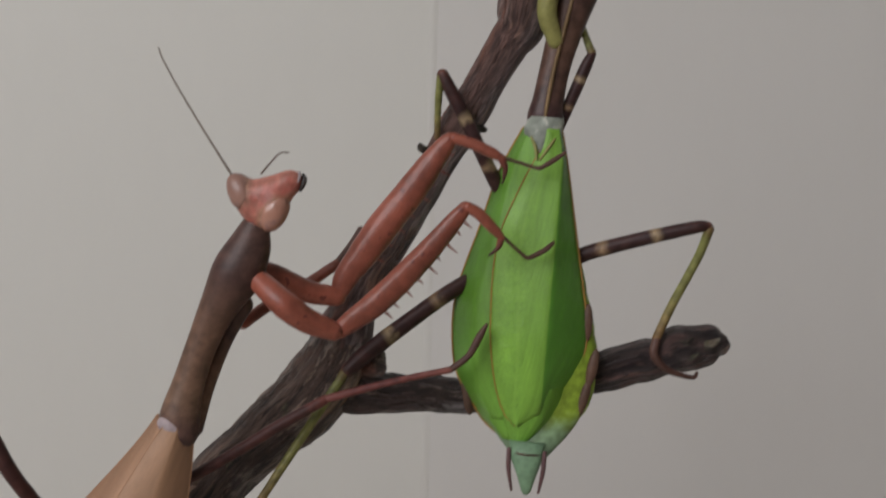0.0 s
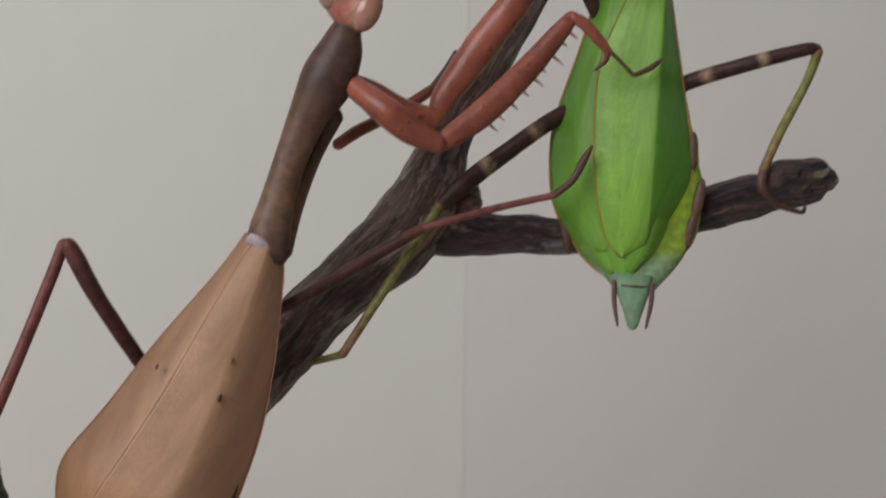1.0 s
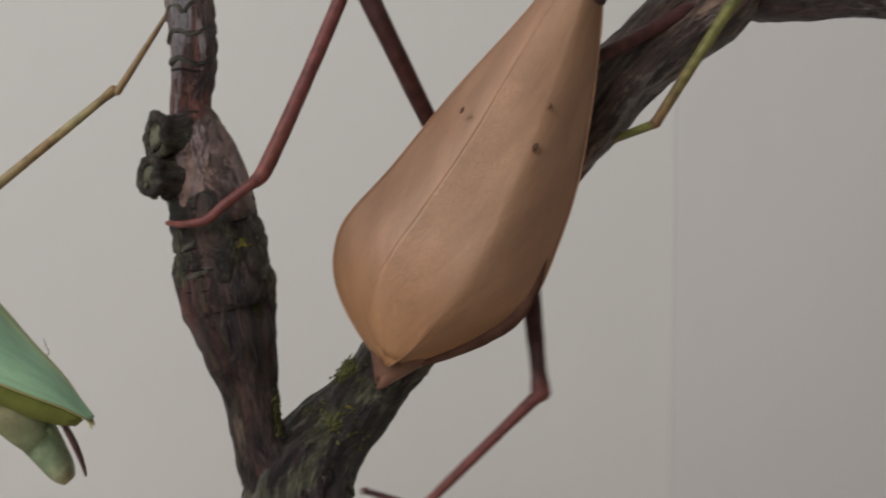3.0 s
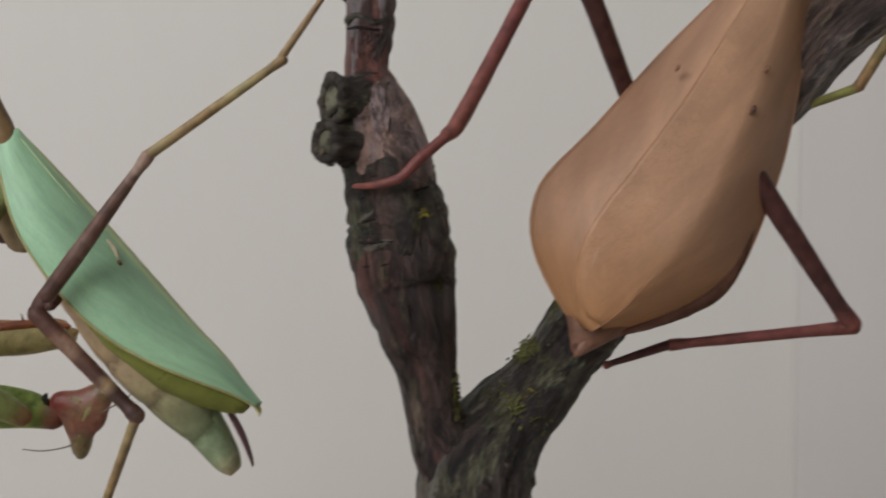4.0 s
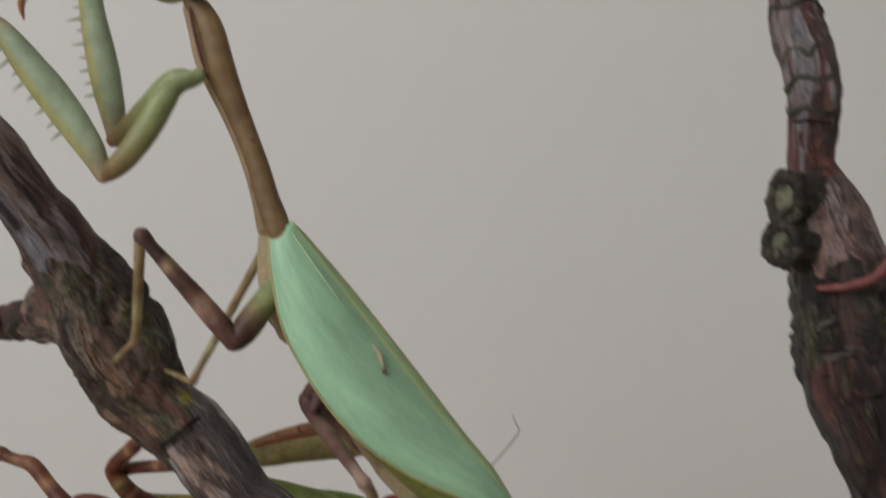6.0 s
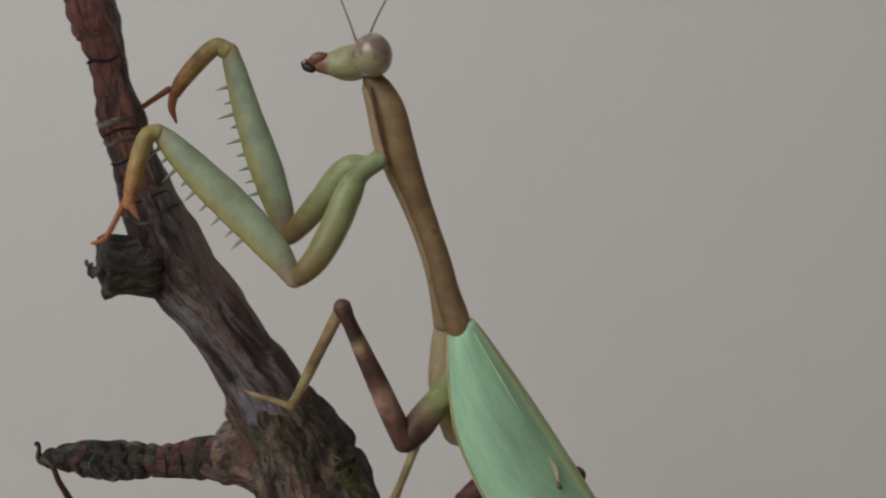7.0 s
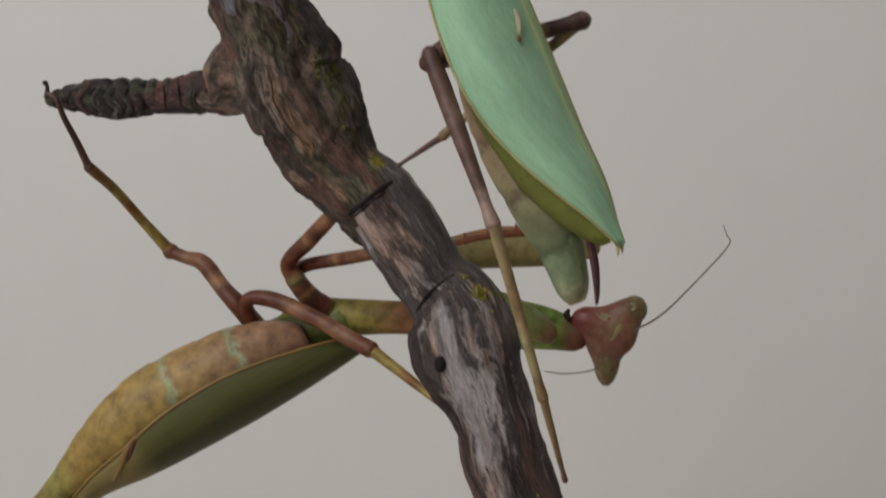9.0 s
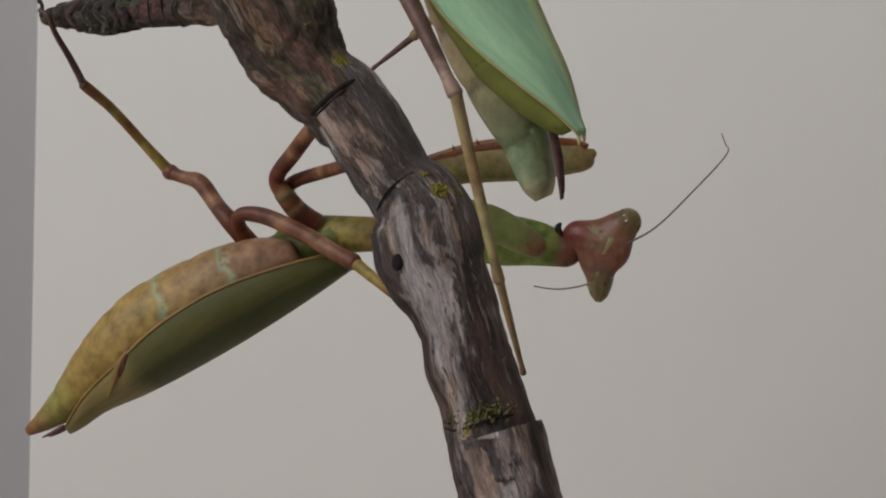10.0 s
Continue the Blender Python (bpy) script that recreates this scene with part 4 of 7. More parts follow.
# ---- the two branches ----


def chips(owner, center, spread, count, seed, size=0.07, skins=()):
    """Small overlapping scales of broken bark round a knob."""
    rnd = random.Random(seed)
    for k in range(count):
        a, h = rnd.uniform(0, 2 * math.pi), rnd.uniform(-1, 1)
        w = math.sqrt(1 - h * h)
        d = np.array((w * math.cos(a), -abs(w * math.sin(a)) * 0.9 - 0.1, h))
        c = np.array(center) + d * np.array(spread)
        t = unit(np.cross(d, (rnd.uniform(-1, 1), rnd.uniform(-1, 1), rnd.uniform(-1, 1))))
        q = size * rnd.uniform(0.6, 1.3)
        rows = [(*(c - t * q * 1.1), q * 0.35), (*(c - t * q * 0.3 + d * q * 0.25), q * 0.75), (*(c + t * q * 0.6 + d * q * 0.3), q * 0.6), (*(c + t * q * 1.2), q * 0.15)]
        part("bark_scale", tube(rows, 12, 4, 0.6, 0.5, 0.0, 0.025, seed + k), skins[k % len(skins)], owner)


def stump(name, owner, root, way, length, r, tall, seed, hollow, face, label, face_label):
    """A short cut-off side shoot: a rough collar round a sunken face."""
    way = unit(way)
    side = unit(np.cross(way, (0.0, 0.0, 1.0)))
    up = np.cross(side, way)
    secs, bvec = [], []
    prof = [(0.0, 1.15), (0.3, 1.05), (0.55, 0.94), (0.75, 1.0), (0.88, 1.06), (0.97, 1.0), (1.0, 0.84), (0.97, 0.66), (1 - hollow, 0.52), (1 - hollow, 0.2)]
    for f, q in prof:
        ring_pts = []
        for j in range(40):
            g = 2 * math.pi * j / 40
            bv = Vector((math.cos(g) * r * 2, math.sin(g) * r * 2, f * length + seed))
            k = 1 + 0.20 * noise.noise(bv * 2.6) + 0.16 * noise.fractal(bv * 6.0, 0.8, 2.1, 3)
            ring_pts.append(np.array(root) + way * (f * length * (1 + 0.10 * noise.noise(bv * 4.0))) + (side * math.cos(g) + up * math.sin(g) * tall) * r * q * k)
            bvec.append(tuple(bv))
        secs.append(ring_pts)
    v, f = rings(secs)
    ob = part(name, (v, f, {"bark": bvec}), BARK_KNOB, owner, label)
    c = np.array(root) + way * length * (1.0 - hollow * 0.75)
    part("scar_face", ball(c, side * r * 0.5, way * r * 0.16, up * r * tall * 0.55, 10, 16), face, ob, face_label)
    return ob


def branch_parts():
    b = thing("branch", (-7.0, -1.3, TABLE_Z), "dark forked fruit-tree branch with rough bark, standing upright", "branch")
    limb_rows = [(-6.9, -1.30, TABLE_Z, 0.62), (-7.0, -1.40, -12.0, 0.60), (-7.03, -1.45, -8.20, 0.60), (-7.04, -1.45, -7.10, 0.57), (-6.84, -1.32, -6.62, 0.45), (-6.57, -1.18, -6.28, 0.39), (-6.28, -1.05, -5.89, 0.37), (-5.75, -0.85, -5.20, 0.36), (-5.05, -0.60, -4.25, 0.365), (-4.37, -0.30, -3.50, 0.375), (-3.80, -0.20, -2.79, 0.40), (-3.50, -0.14, -2.50, 0.415), (-3.15, -0.06, -2.16, 0.44), (-2.82, 0.02, -1.87, 0.47), (-2.46, 0.12, -1.46, 0.50), (-2.26, 0.20, -1.02, 0.42)]
    part("lower_limb", tube(limb_rows[:8], 72, 8, 1.0, 0.34, 0.0, 0.045, 1), BARK_FORK, b, "dark mossy base of the fork")
    part("main_limb", tube(limb_rows[7:], 72, 8, 1.0, 0.22, 0.0, 0.05, 1), BARK_MID, b)
    part("upper_limb", tube([(-2.40, 0.14, -1.38, 0.46), (-2.25, 0.22, -0.98, 0.42), (-2.08, 0.28, -0.48, 0.31), (-1.83, 0.28, 0.08, 0.272), (-1.48, 0.28, 0.68, 0.266), (-1.21, 0.28, 1.12, 0.258), (-0.93, 0.28, 1.61, 0.25), (-0.69, 0.28, 2.03, 0.276), (-0.51, 0.28, 2.33, 0.274), (-0.31, 0.28, 2.70, 0.262), (-0.07, 0.28, 3.12, 0.285), (0.10, 0.28, 3.37, 0.355), (0.21, 0.28, 3.87, 0.39), (0.50, 0.30, 4.50, 0.35), (0.80, 0.30, 5.20, 0.33)], 64, 8, 1.0, 0.16, 0.0, 0.045, 2), BARK_SMOOTH, b, "smooth reddish brown upper limb")
    side_rows = [(-2.25, 0.22, -1.60, 0.40), (-1.90, 0.24, -1.68, 0.32), (-1.53, 0.27, -1.71, 0.272), (-1.05, 0.27, -1.71, 0.252), (-0.50, 0.27, -1.74, 0.255), (0.30, 0.27, -1.60, 0.25), (1.19, 0.27, -1.39, 0.25), (1.62, 0.27, -1.26, 0.278), (1.96, 0.27, -1.18, 0.295), (2.14, 0.27, -1.14, 0.262), (2.33, 0.27, -1.04, 0.315), (2.51, 0.27, -1.02, 0.325), (2.71, 0.27, -0.98, 0.30), (2.86, 0.27, -0.95, 0.27), (2.95, 0.27, -0.95, 0.18)]
    part("side_limb", tube(side_rows, 60, 8, 1.0, 0.34, 0.0, 0.035, 3), BARK_DARK, b, "dark side branch with a broken knobbly end")
    part("knot", tube([(-2.00, 0.20, -1.22, 0.26), (-1.84, 0.0, -1.28, 0.22), (-1.74, -0.10, -1.32, 0.13)], 28, 8, 1.0, 0.45, 0.0, 0.04, 4), BARK_TOP, b, "pale knobbly knot at the fork")
    for x, z, q, sd in ((-1.22, 1.68, 0.045, 1), (-1.72, 0.82, 0.06, 2), (-0.47, 1.97, 0.05, 3)):
        part("bud", tube([(x + 0.1, 0.20, z - 0.02, q), (x, 0.12, z, q * 1.3), (x - 0.02, 0.10, z + 0.05, q * 0.8)], 14, 4, 1.0, 0.5, 0.0, 0.02, sd), BARK_KNOB, b, "small dark bud")
    shoot = [(-7.09, -1.57, -7.07, 0.50), (-7.33, -1.62, -6.72, 0.33), (-7.44, -1.69, -6.40, 0.275), (-7.47, -1.78, -6.09, 0.287), (-7.52, -1.84, -5.78, 0.33), (-7.59, -1.91, -5.48, 0.375), (-7.70, -1.85, -5.19, 0.43), (-7.74, -1.89, -4.90, 0.468), (-7.75, -1.92, -4.60, 0.475), (-7.81, -1.95, -4.31, 0.44), (-7.86, -1.97, -4.02, 0.415), (-7.93, -1.98, -3.73, 0.362), (-8.00, -1.99, -3.44, 0.293), (-8.05, -2.00, -3.26, 0.225), (-8.07, -2.00, -3.10, 0.203), (-8.04, -2.01, -2.86, 0.222), (-8.03, -2.04, -2.57, 0.234), (-8.06, -2.00, -2.29, 0.234), (-8.13, -1.86, -2.00, 0.240), (-8.16, -1.76, -1.72, 0.212), (-8.19, -1.69, -1.38, 0.193), (-8.19, -1.58, -0.70, 0.195)]
    part("upright_limb", tube(shoot[:7] + [(*shoot[7][:3], 0.452), (*shoot[8][:3], 0.40)], 72, 8, 1.0, 0.34, 0.0, 0.035, 5), BARK_UPRIGHT, b, "reddish brown upright limb")
    part("ringed_neck", tube([(*shoot[6][:3], 0.385), (*shoot[7][:3], 0.460)] + shoot[8:11], 72, 8, 1.0, 0.32, 0.04, 0.025, 5), BARK_RINGED, b, "dark wrinkled neck of the limb")
    part("upright_shoot", tube(shoot[12:], 52, 8, 1.0, 0.16, 0.07, 0.03, 9), BARK_RED, b, "young shoot with reddish ringed bark")
    part("swelling", tube([(x, y - 0.015, z, q * f) for (x, y, z, q), f in zip(shoot[9:14], (0.90, 1.0, 1.01, 1.01, 0.95))], 60, 8, 1.0, 0.2, 0.0, 0.035, 21), BARK_PALE, b, "pale pinkish grey swelling of the shoot")
    for root, r, tall, sd in (((-8.07, -2.06, -3.49), 0.20, 1.2, 6), ((-8.11, -2.12, -3.87), 0.20, 0.95, 7)):
        k = stump("bud_scar", b, root, (-0.66, -0.74, 0.02), 0.40, r, tall, sd, 0.12, SCAR, "blackened stump of a lost side shoot", "pale grey-green cut face")
        chips(k, (root[0] - 0.16, root[1] - 0.14, root[2] - 0.02), (0.19, 0.15, 0.22), 9, sd, 0.05, (BARK_KNOB, BARK_RIDGE))
    for i, half, r0 in ((15.2, 0.9, 0.022), (16.3, 0.8, 0.02), (9.6, 1.5, 0.024), (9.0, 1.3, 0.022), (8.4, 1.4, 0.026), (7.6, 1.2, 0.022), (7.0, 1.0, 0.016)):
        arc = ring_on(shoot, i, np.linspace(-half, half, 11), 0.975, r0 * 0.6, 0.03)
        part("bark_crack", tube(arc, 8, 4, 1.0, 0.3), CREVICE_SHADE, b, "dark crack across the bark")
    for i, r0, wob in ((13.1, 0.04, 0.10), (15.5, 0.045, 0.3), (16.3, 0.05, 0.35), (17.1, 0.04, 0.3), (18.6, 0.06, 0.45), (20.2, 0.06, 0.3), (9.7, 0.05, 0.5), (8.5, 0.055, 0.6), (7.5, 0.045, 0.5)):
        loop = ring_on(shoot, i, np.linspace(-2.4, 2.4, 19), 0.93, r0, wob * 0.35)
        part("bark_ring", tube([(x, y, z, q * 0.7) for x, y, z, q in loop], 10, 4, 1.0, 1.0, 0.0, 0.03, i), BARK_RIDGE, b, "raised grey ring round the shoot")
    tip = side_rows[-4]
    for k in range(16):
        rnd = random.Random(40 + k)
        c = (tip[0] + rnd.uniform(-0.62, 0.22), tip[1] - 0.22 + rnd.uniform(-0.08, 0.1), tip[2] + rnd.uniform(-0.16, 0.24))
        part("bark_scale", tube([(*c, 0.05), (c[0] + 0.08, c[1] - 0.03, c[2] + rnd.uniform(-0.03, 0.06), 0.045), (c[0] + 0.17, c[1] - 0.03, c[2] + rnd.uniform(-0.05, 0.08), 0.02)], 10, 4, 0.6, 0.7, 0.0, 0.03, k), BARK_KNOB if k % 3 else BARK_RIDGE, b)
    part("bark_ring", tube([(x, y, z, q * 0.7) for x, y, z, q in ring_on(side_rows, 8.05, np.linspace(-2.2, 2.2, 17), 0.97, 0.04, 0.1)], 10, 4, 1.0, 1.0, 0.0, 0.03, 8), BARK_RIDGE, b, "grey ring before the broken end")
    for rows, i, way, size, n, sp, mt, lab in ((shoot, 8.3, (0.72, -0.66, 0), 0.14, 22, (0.7, 0.25, 0.35), LICHEN, "yellow lichen"), (shoot, 5.6, (0.8, -0.6, 0), 0.12, 14, (0.4, 0.3, 0.8), MOSS, "grey-green lichen"), (limb_rows, 4.6, (0.1, -1, 0.3), 0.24, 34, (1.0, 0.25, 0.5), MOSS, "grey-green lichen"), (limb_rows, 5.6, (-0.6, -0.6, 0.5), 0.2, 26, (0.9, 0.4, 0.7), MOSS, "grey-green lichen"), (limb_rows, 4.9, (0.0, -1, 0.1), 0.15, 16, (0.8, 0.3, 0.5), LICHEN, "yellow-green lichen"), (shoot, 2.6, (0.9, -0.4, 0), 0.16, 24, (0.3, 0.3, 1.2), MOSS, "grey-green lichen"), (limb_rows, 6.4, (-0.6, -0.5, 0.6), 0.14, 16, (0.7, 0.4, 0.7), MOSS, "grey-green lichen"), (limb_rows, 6.2, (0.7, -0.5, -0.3), 0.14, 16, (0.5, 0.4, 0.9), MOSS, "grey-green lichen")):
        tagged(part("lichen", crust(rows, i, way, size, n, int(i * 10), sp), mt, b, lab), kind="stuff")
    return b


def second_branch():
    b = thing("branch", (-10.1, 0.4, TABLE_Z), "thick gnarled branch with grey peeling bark, leaning", "branch")
    top_rows = [(-17.16, -2.10, 0.57, 0.20), (-17.04, -2.03, 0.12, 0.21), (-16.98, -1.95, -0.15, 0.232), (-16.91, -1.89, -0.42, 0.184), (-16.86, -1.81, -0.76, 0.176), (-16.81, -1.74, -1.03, 0.226), (-16.74, -1.68, -1.33, 0.207), (-16.66, -1.62, -1.60, 0.240), (-16.60, -1.52, -1.87, 0.275), (-16.49, -1.36, -2.20, 0.335), (-16.40, -1.18, -2.51, 0.345), (-16.25, -1.03, -2.73, 0.345), (-16.09, -0.88, -3.01, 0.325), (-15.97, -0.74, -3.26, 0.33), (-15.84, -0.58, -3.51, 0.37), (-15.76, -0.36, -3.80, 0.41), (-15.66, -0.15, -4.16, 0.47)]
    part("young_shoot", tube(top_rows[:8] + [(-16.63, -1.55, -1.80, 0.21)], 52, 8, 1.0, 0.18, 0.06, 0.03, 18), BARK_RED, b, "reddish ringed young end of the limb")
    part("upper_limb", tube([(*top_rows[6][:3], 0.17)] + top_rows[7:], 64, 8, 1.0, 0.2, 0.0, 0.035, 11), BARK_TOP, b, "red-brown and blue-grey upper part of the limb")
    main_rows = [(-15.86, -0.50, -3.56, 0.31), (-15.78, -0.40, -3.74, 0.40), (-15.62, -0.15, -4.16, 0.51), (-15.49, -0.01, -4.57, 0.585), (-15.33, 0.04, -4.83, 0.575), (-15.14, 0.12, -5.23, 0.505), (-14.92, 0.16, -5.48, 0.435), (-14.67, 0.17, -5.72, 0.425), (-14.50, 0.18, -5.94, 0.40)]
    part("main_limb", tube(main_rows, 84, 8, 1.0, 0.42, 0.0, 0.035, 12), BARK, b, "dark knotty joint of the limb")
    low = [(-14.80, 0.17, -5.60, 0.40), (-14.62, 0.18, -5.76, 0.425), (-14.50, 0.18, -5.92, 0.415), (-14.28, 0.19, -6.21, 0.395), (-14.02, 0.18, -6.56, 0.372), (-13.82, 0.17, -6.76, 0.44), (-13.72, 0.16, -6.95, 0.51), (-13.66, 0.15, -7.18, 0.535), (-13.57, 0.16, -7.43, 0.505), (-13.44, 0.18, -7.69, 0.445), (-13.33, 0.19, -7.98, 0.415), (-13.26, 0.22, -8.30, 0.425), (-13.14, 0.24, -8.62, 0.40), (-13.04, 0.27, -8.98, 0.435), (-12.91, 0.30, -9.42, 0.465), (-12.78, 0.30, -9.82, 0.465), (-10.1, 0.4, TABLE_Z, 0.60)]
    part("lower_limb", tube(low, 72, 8, 1.0, 0.2, 0.0, 0.04, 13), BARK_LOW, b, "lower limb with pale grey peeling bark")
    stub_rows = [(-15.74, 0.12, -4.32, 0.58), (-16.18, 0.40, -4.43, 0.43), (-16.47, 0.62, -4.55, 0.275), (-16.73, 0.72, -4.54, 0.228), (-16.92, 0.72, -4.55, 0.228), (-17.15, 0.72, -4.59, 0.192), (-17.38, 0.72, -4.60, 0.176), (-17.65, 0.72, -4.61, 0.196), (-17.98, 0.72, -4.61, 0.21), (-18.25, 0.72, -4.58, 0.168), (-18.59, 0.72, -4.60, 0.10), (-18.72, 0.72, -4.61, 0.066)]
    part("stub_root", tube(stub_rows[:4], 48, 8, 1.0, 0.3, 0.0, 0.03, 24), BARK_ROOT, b, "tan and red fibrous root of the stub")
    part("twig_stub", tube(stub_rows[2:7], 44, 8, 1.0, 0.18, 0.10, 0.022, 14), BARK_RED, b, "short ringed reddish twig stub")
    part("twig_end", tube([(*stub_rows[5][:3], 0.165)] + stub_rows[6:], 48, 8, 1.0, 0.40, 0.20, 0.02, 15), BARK_TWIG, b, "dark crumpled end of the twig stub")
    stump("spur", b, (-16.60, -1.42, -2.36), (-0.86, -0.50, -0.10), 0.52, 0.27, 1.05, 17, 0.05, BARK_KNOB, "blackened broken spur", "dark broken face")
    for c, n, sd in (((-16.78, -1.55, -2.36), 8, 61), ((-16.95, -1.66, -2.40), 9, 62)):
        chips(b, c, (0.20, 0.20, 0.22), n, sd, 0.055, (BARK_KNOB, BARK_KNOB, BARK_RIDGE))
    part("twig_tip", tube([(-18.73, 0.68, -4.58, 0.034), (-18.70, 0.64, -4.46, 0.022), (-18.72, 0.62, -4.42, 0.034)], 10, 6, 1.0, 0.3, 0.0, 0.02, 16), BARK_KNOB, b)
    for rows, i, way, size, n, sp, mt, lab in ((main_rows, 3.5, (0.85, -0.5, 0.2), 0.24, 44, (0.5, 0.4, 1.3), MOSS, "grey-green lichen"), (main_rows, 6.6, (0.85, -0.5, 0.2), 0.12, 20, (0.6, 0.3, 0.6), LICHEN, "yellow lichen"), (low, 5.4, (0.75, -0.65, 0.3), 0.2, 40, (0.9, 0.35, 0.4), LICHEN, "yellow-green lichen"), (low, 12.4, (0.1, -1, 0.1), 0.22, 30, (1.1, 0.3, 0.35), MOSS, "grey-green lichen"), (low, 12.7, (-0.3, -1, 0.1), 0.14, 14, (0.6, 0.3, 0.4), LICHEN, "yellow-green lichen"), (main_rows, 4.6, (-0.8, -0.6, 0), 0.16, 22, (0.4, 0.4, 1.2), MOSS, "grey-green lichen"), (stub_rows, 10.4, (-0.4, -0.8, 0), 0.1, 14, (0.6, 0.4, 0.6), MOSS, "grey-green lichen")):
        tagged(part("lichen", crust(rows, i, way, size, n, int(i * 10), sp), mt, b, lab), kind="stuff")
    for rows, i, half, r0 in ((low, 1.1, 0.95, 0.036), (low, 1.35, 0.5, 0.02), (low, 4.6, 0.7, 0.018), (low, 12.6, 1.0, 0.02), *[(stub_rows, q, 1.45, 0.014) for q in (4.4, 5.2, 8.6)], (top_rows, 3.2, 1.2, 0.018), (top_rows, 5.3, 1.2, 0.022), (top_rows, 6.2, 1.3, 0.018), (top_rows, 7.4, 1.2, 0.016)):
        arc = ring_on(rows, i, np.linspace(-half, half, 11), 0.985, r0 * 0.75, 0.04)
        part("bark_crack", tube(arc, 8, 4, 1.0, 0.3), CREVICE_SHADE, b, "dark crack across the bark")
    for i, r0 in ((3.1, 0.06), (3.5, 0.085), (3.8, 0.07), (6.5, 0.07), (7.0, 0.06), (7.5, 0.085), (8.1, 0.07), (8.8, 0.08), (9.5, 0.07), (10.1, 0.06)):
        loop = ring_on(stub_rows, i, np.linspace(-2.6, 2.6, 19), 0.88, r0, 0.16)
        part("bark_ring", tube([(x, y, z, q * 0.7) for x, y, z, q in loop], 12, 4, 1.0, 0.9, 0.0, 0.025, i), BARK_TWIG, b, "raised grey-green ring round the stub")
    for i, r0 in ((2.4, 0.03), (5.0, 0.04), (5.6, 0.035), (7.0, 0.035), (8.0, 0.045)):
        loop = ring_on(top_rows, i, np.linspace(-2.2, 2.2, 19), 0.94, r0, 0.05)
        part("bark_ring", tube([(x, y, z, q * 0.6) for x, y, z, q in loop], 10, 4, 1.0, 1.0, 0.0, 0.03, i), BARK_RIDGE, b, "raised grey ring round the shoot")
    part("knot_hole", ball(on_tube(low, 7.4, (-0.35, -0.9, 0.0), 0.98), (0.06, 0, 0), (0, 0.04, 0), (0, 0, 0.08), 8, 10), CREVICE_SHADE, b, "small knot hole, its shade made as a dark lump")
    return b


branch_parts()
second_branch()

# ---- brown mantis ----
BR = thing("mantis", (-5.139, -1.2, -3.755), "large brown praying mantis with tan wings clinging to a branch", "mantis", "mantises on the branches")
br_body = Body((-4.24, -1.45, -1.816), (-6.112, -1.65, -5.739), (0.06, -1.0, 0.10))
br_wings = wing_pair(BR, br_body,
                     [(0.0, -0.08, 0.26, 0.20), (0.06, -0.12, 0.38, 0.25), (0.18, -0.17, 0.57, 0.34), (0.3, -0.21, 0.74, 0.42), (0.48, -0.27, 0.94, 0.50), (0.69, -0.40, 1.03, 0.54), (0.77, -0.46, 0.97, 0.53), (0.86, -0.48, 0.76, 0.47), (0.95, -0.36, 0.42, 0.36), (1.0, -0.12, 0.14, 0.28)],
                     [(0, -0.1, 0.24, 0.175), (0.08, -0.14, 0.3, 0.225), (0.18, -0.18, 0.41, 0.305), (0.38, -0.23, 0.66, 0.415), (0.6, -0.3, 0.88, 0.495), (0.75, -0.3, 1.06, 0.515), (0.83, -0.26, 1.03, 0.495), (0.91, -0.2, 0.84, 0.425), (0.98, -0.1, 0.45, 0.305), (1.02, 0, 0.12, 0.245)],
                     1, WING_BROWN, EDGE_BROWN, 0.012, 0.80, 0.34, 0.008)
for p, rr in (((-5.438, -1.98, -3.255), 0.025), ((-4.568, -1.95, -3.201), 0.024), ((-4.711, -2.02, -3.624), 0.035)):
    part("wing_spot", ball(p, (rr * 0.9, 0, 0.02), (0, 0.05, 0), (0.0, 0, rr * 1.2), 6, 8), SPOT_BROWN if rr < 0.034 else SPOT_DARK, br_wings[1], "small dark brown spot")
abdomen(BR, br_body, [(-0.02, 0.15, 0.10, 0.06), (0.2, 0.30, 0.18, 0.08), (0.45, 0.56, 0.28, 0.10), (0.65, 0.74, 0.32, 0.12), (0.82, 0.68, 0.30, 0.12), (0.95, 0.40, 0.22, 0.06), (1.02, 0.20, 0.14, 0.0), (1.07, 0.05, 0.04, 0.0)], ABD_BROWN)
fringe = [(*br_body.at(u, x, 0.05), r) for u, x, r in ((0.62, 0.92, 0.03), (0.72, 0.96, 0.06), (0.80, 0.91, 0.07), (0.87, 0.73, 0.07), (0.93, 0.51, 0.05), (0.98, 0.30, 0.03))]
part("side_lobe", tube(fringe, 12, 6, 0.6, 0.5, 0.0, 0.03, 33), FRINGE_BROWN, BR, "dark brown ragged edge of the abdomen")
part("tail_plate", loft([(br_body.at(0.96, 0.10, 0.06), br_body.s * 0.16, br_body.n * 0.08), (br_body.at(1.02, 0.06, 0.06), br_body.s * 0.10, br_body.n * 0.07), (br_body.at(1.065, 0.02, 0.05), br_body.s * 0.05, br_body.n * 0.04), (br_body.at(1.08, 0.0, 0.04), br_body.s * 0.012, br_body.n * 0.012)], 14), ABD_BROWN, BR)
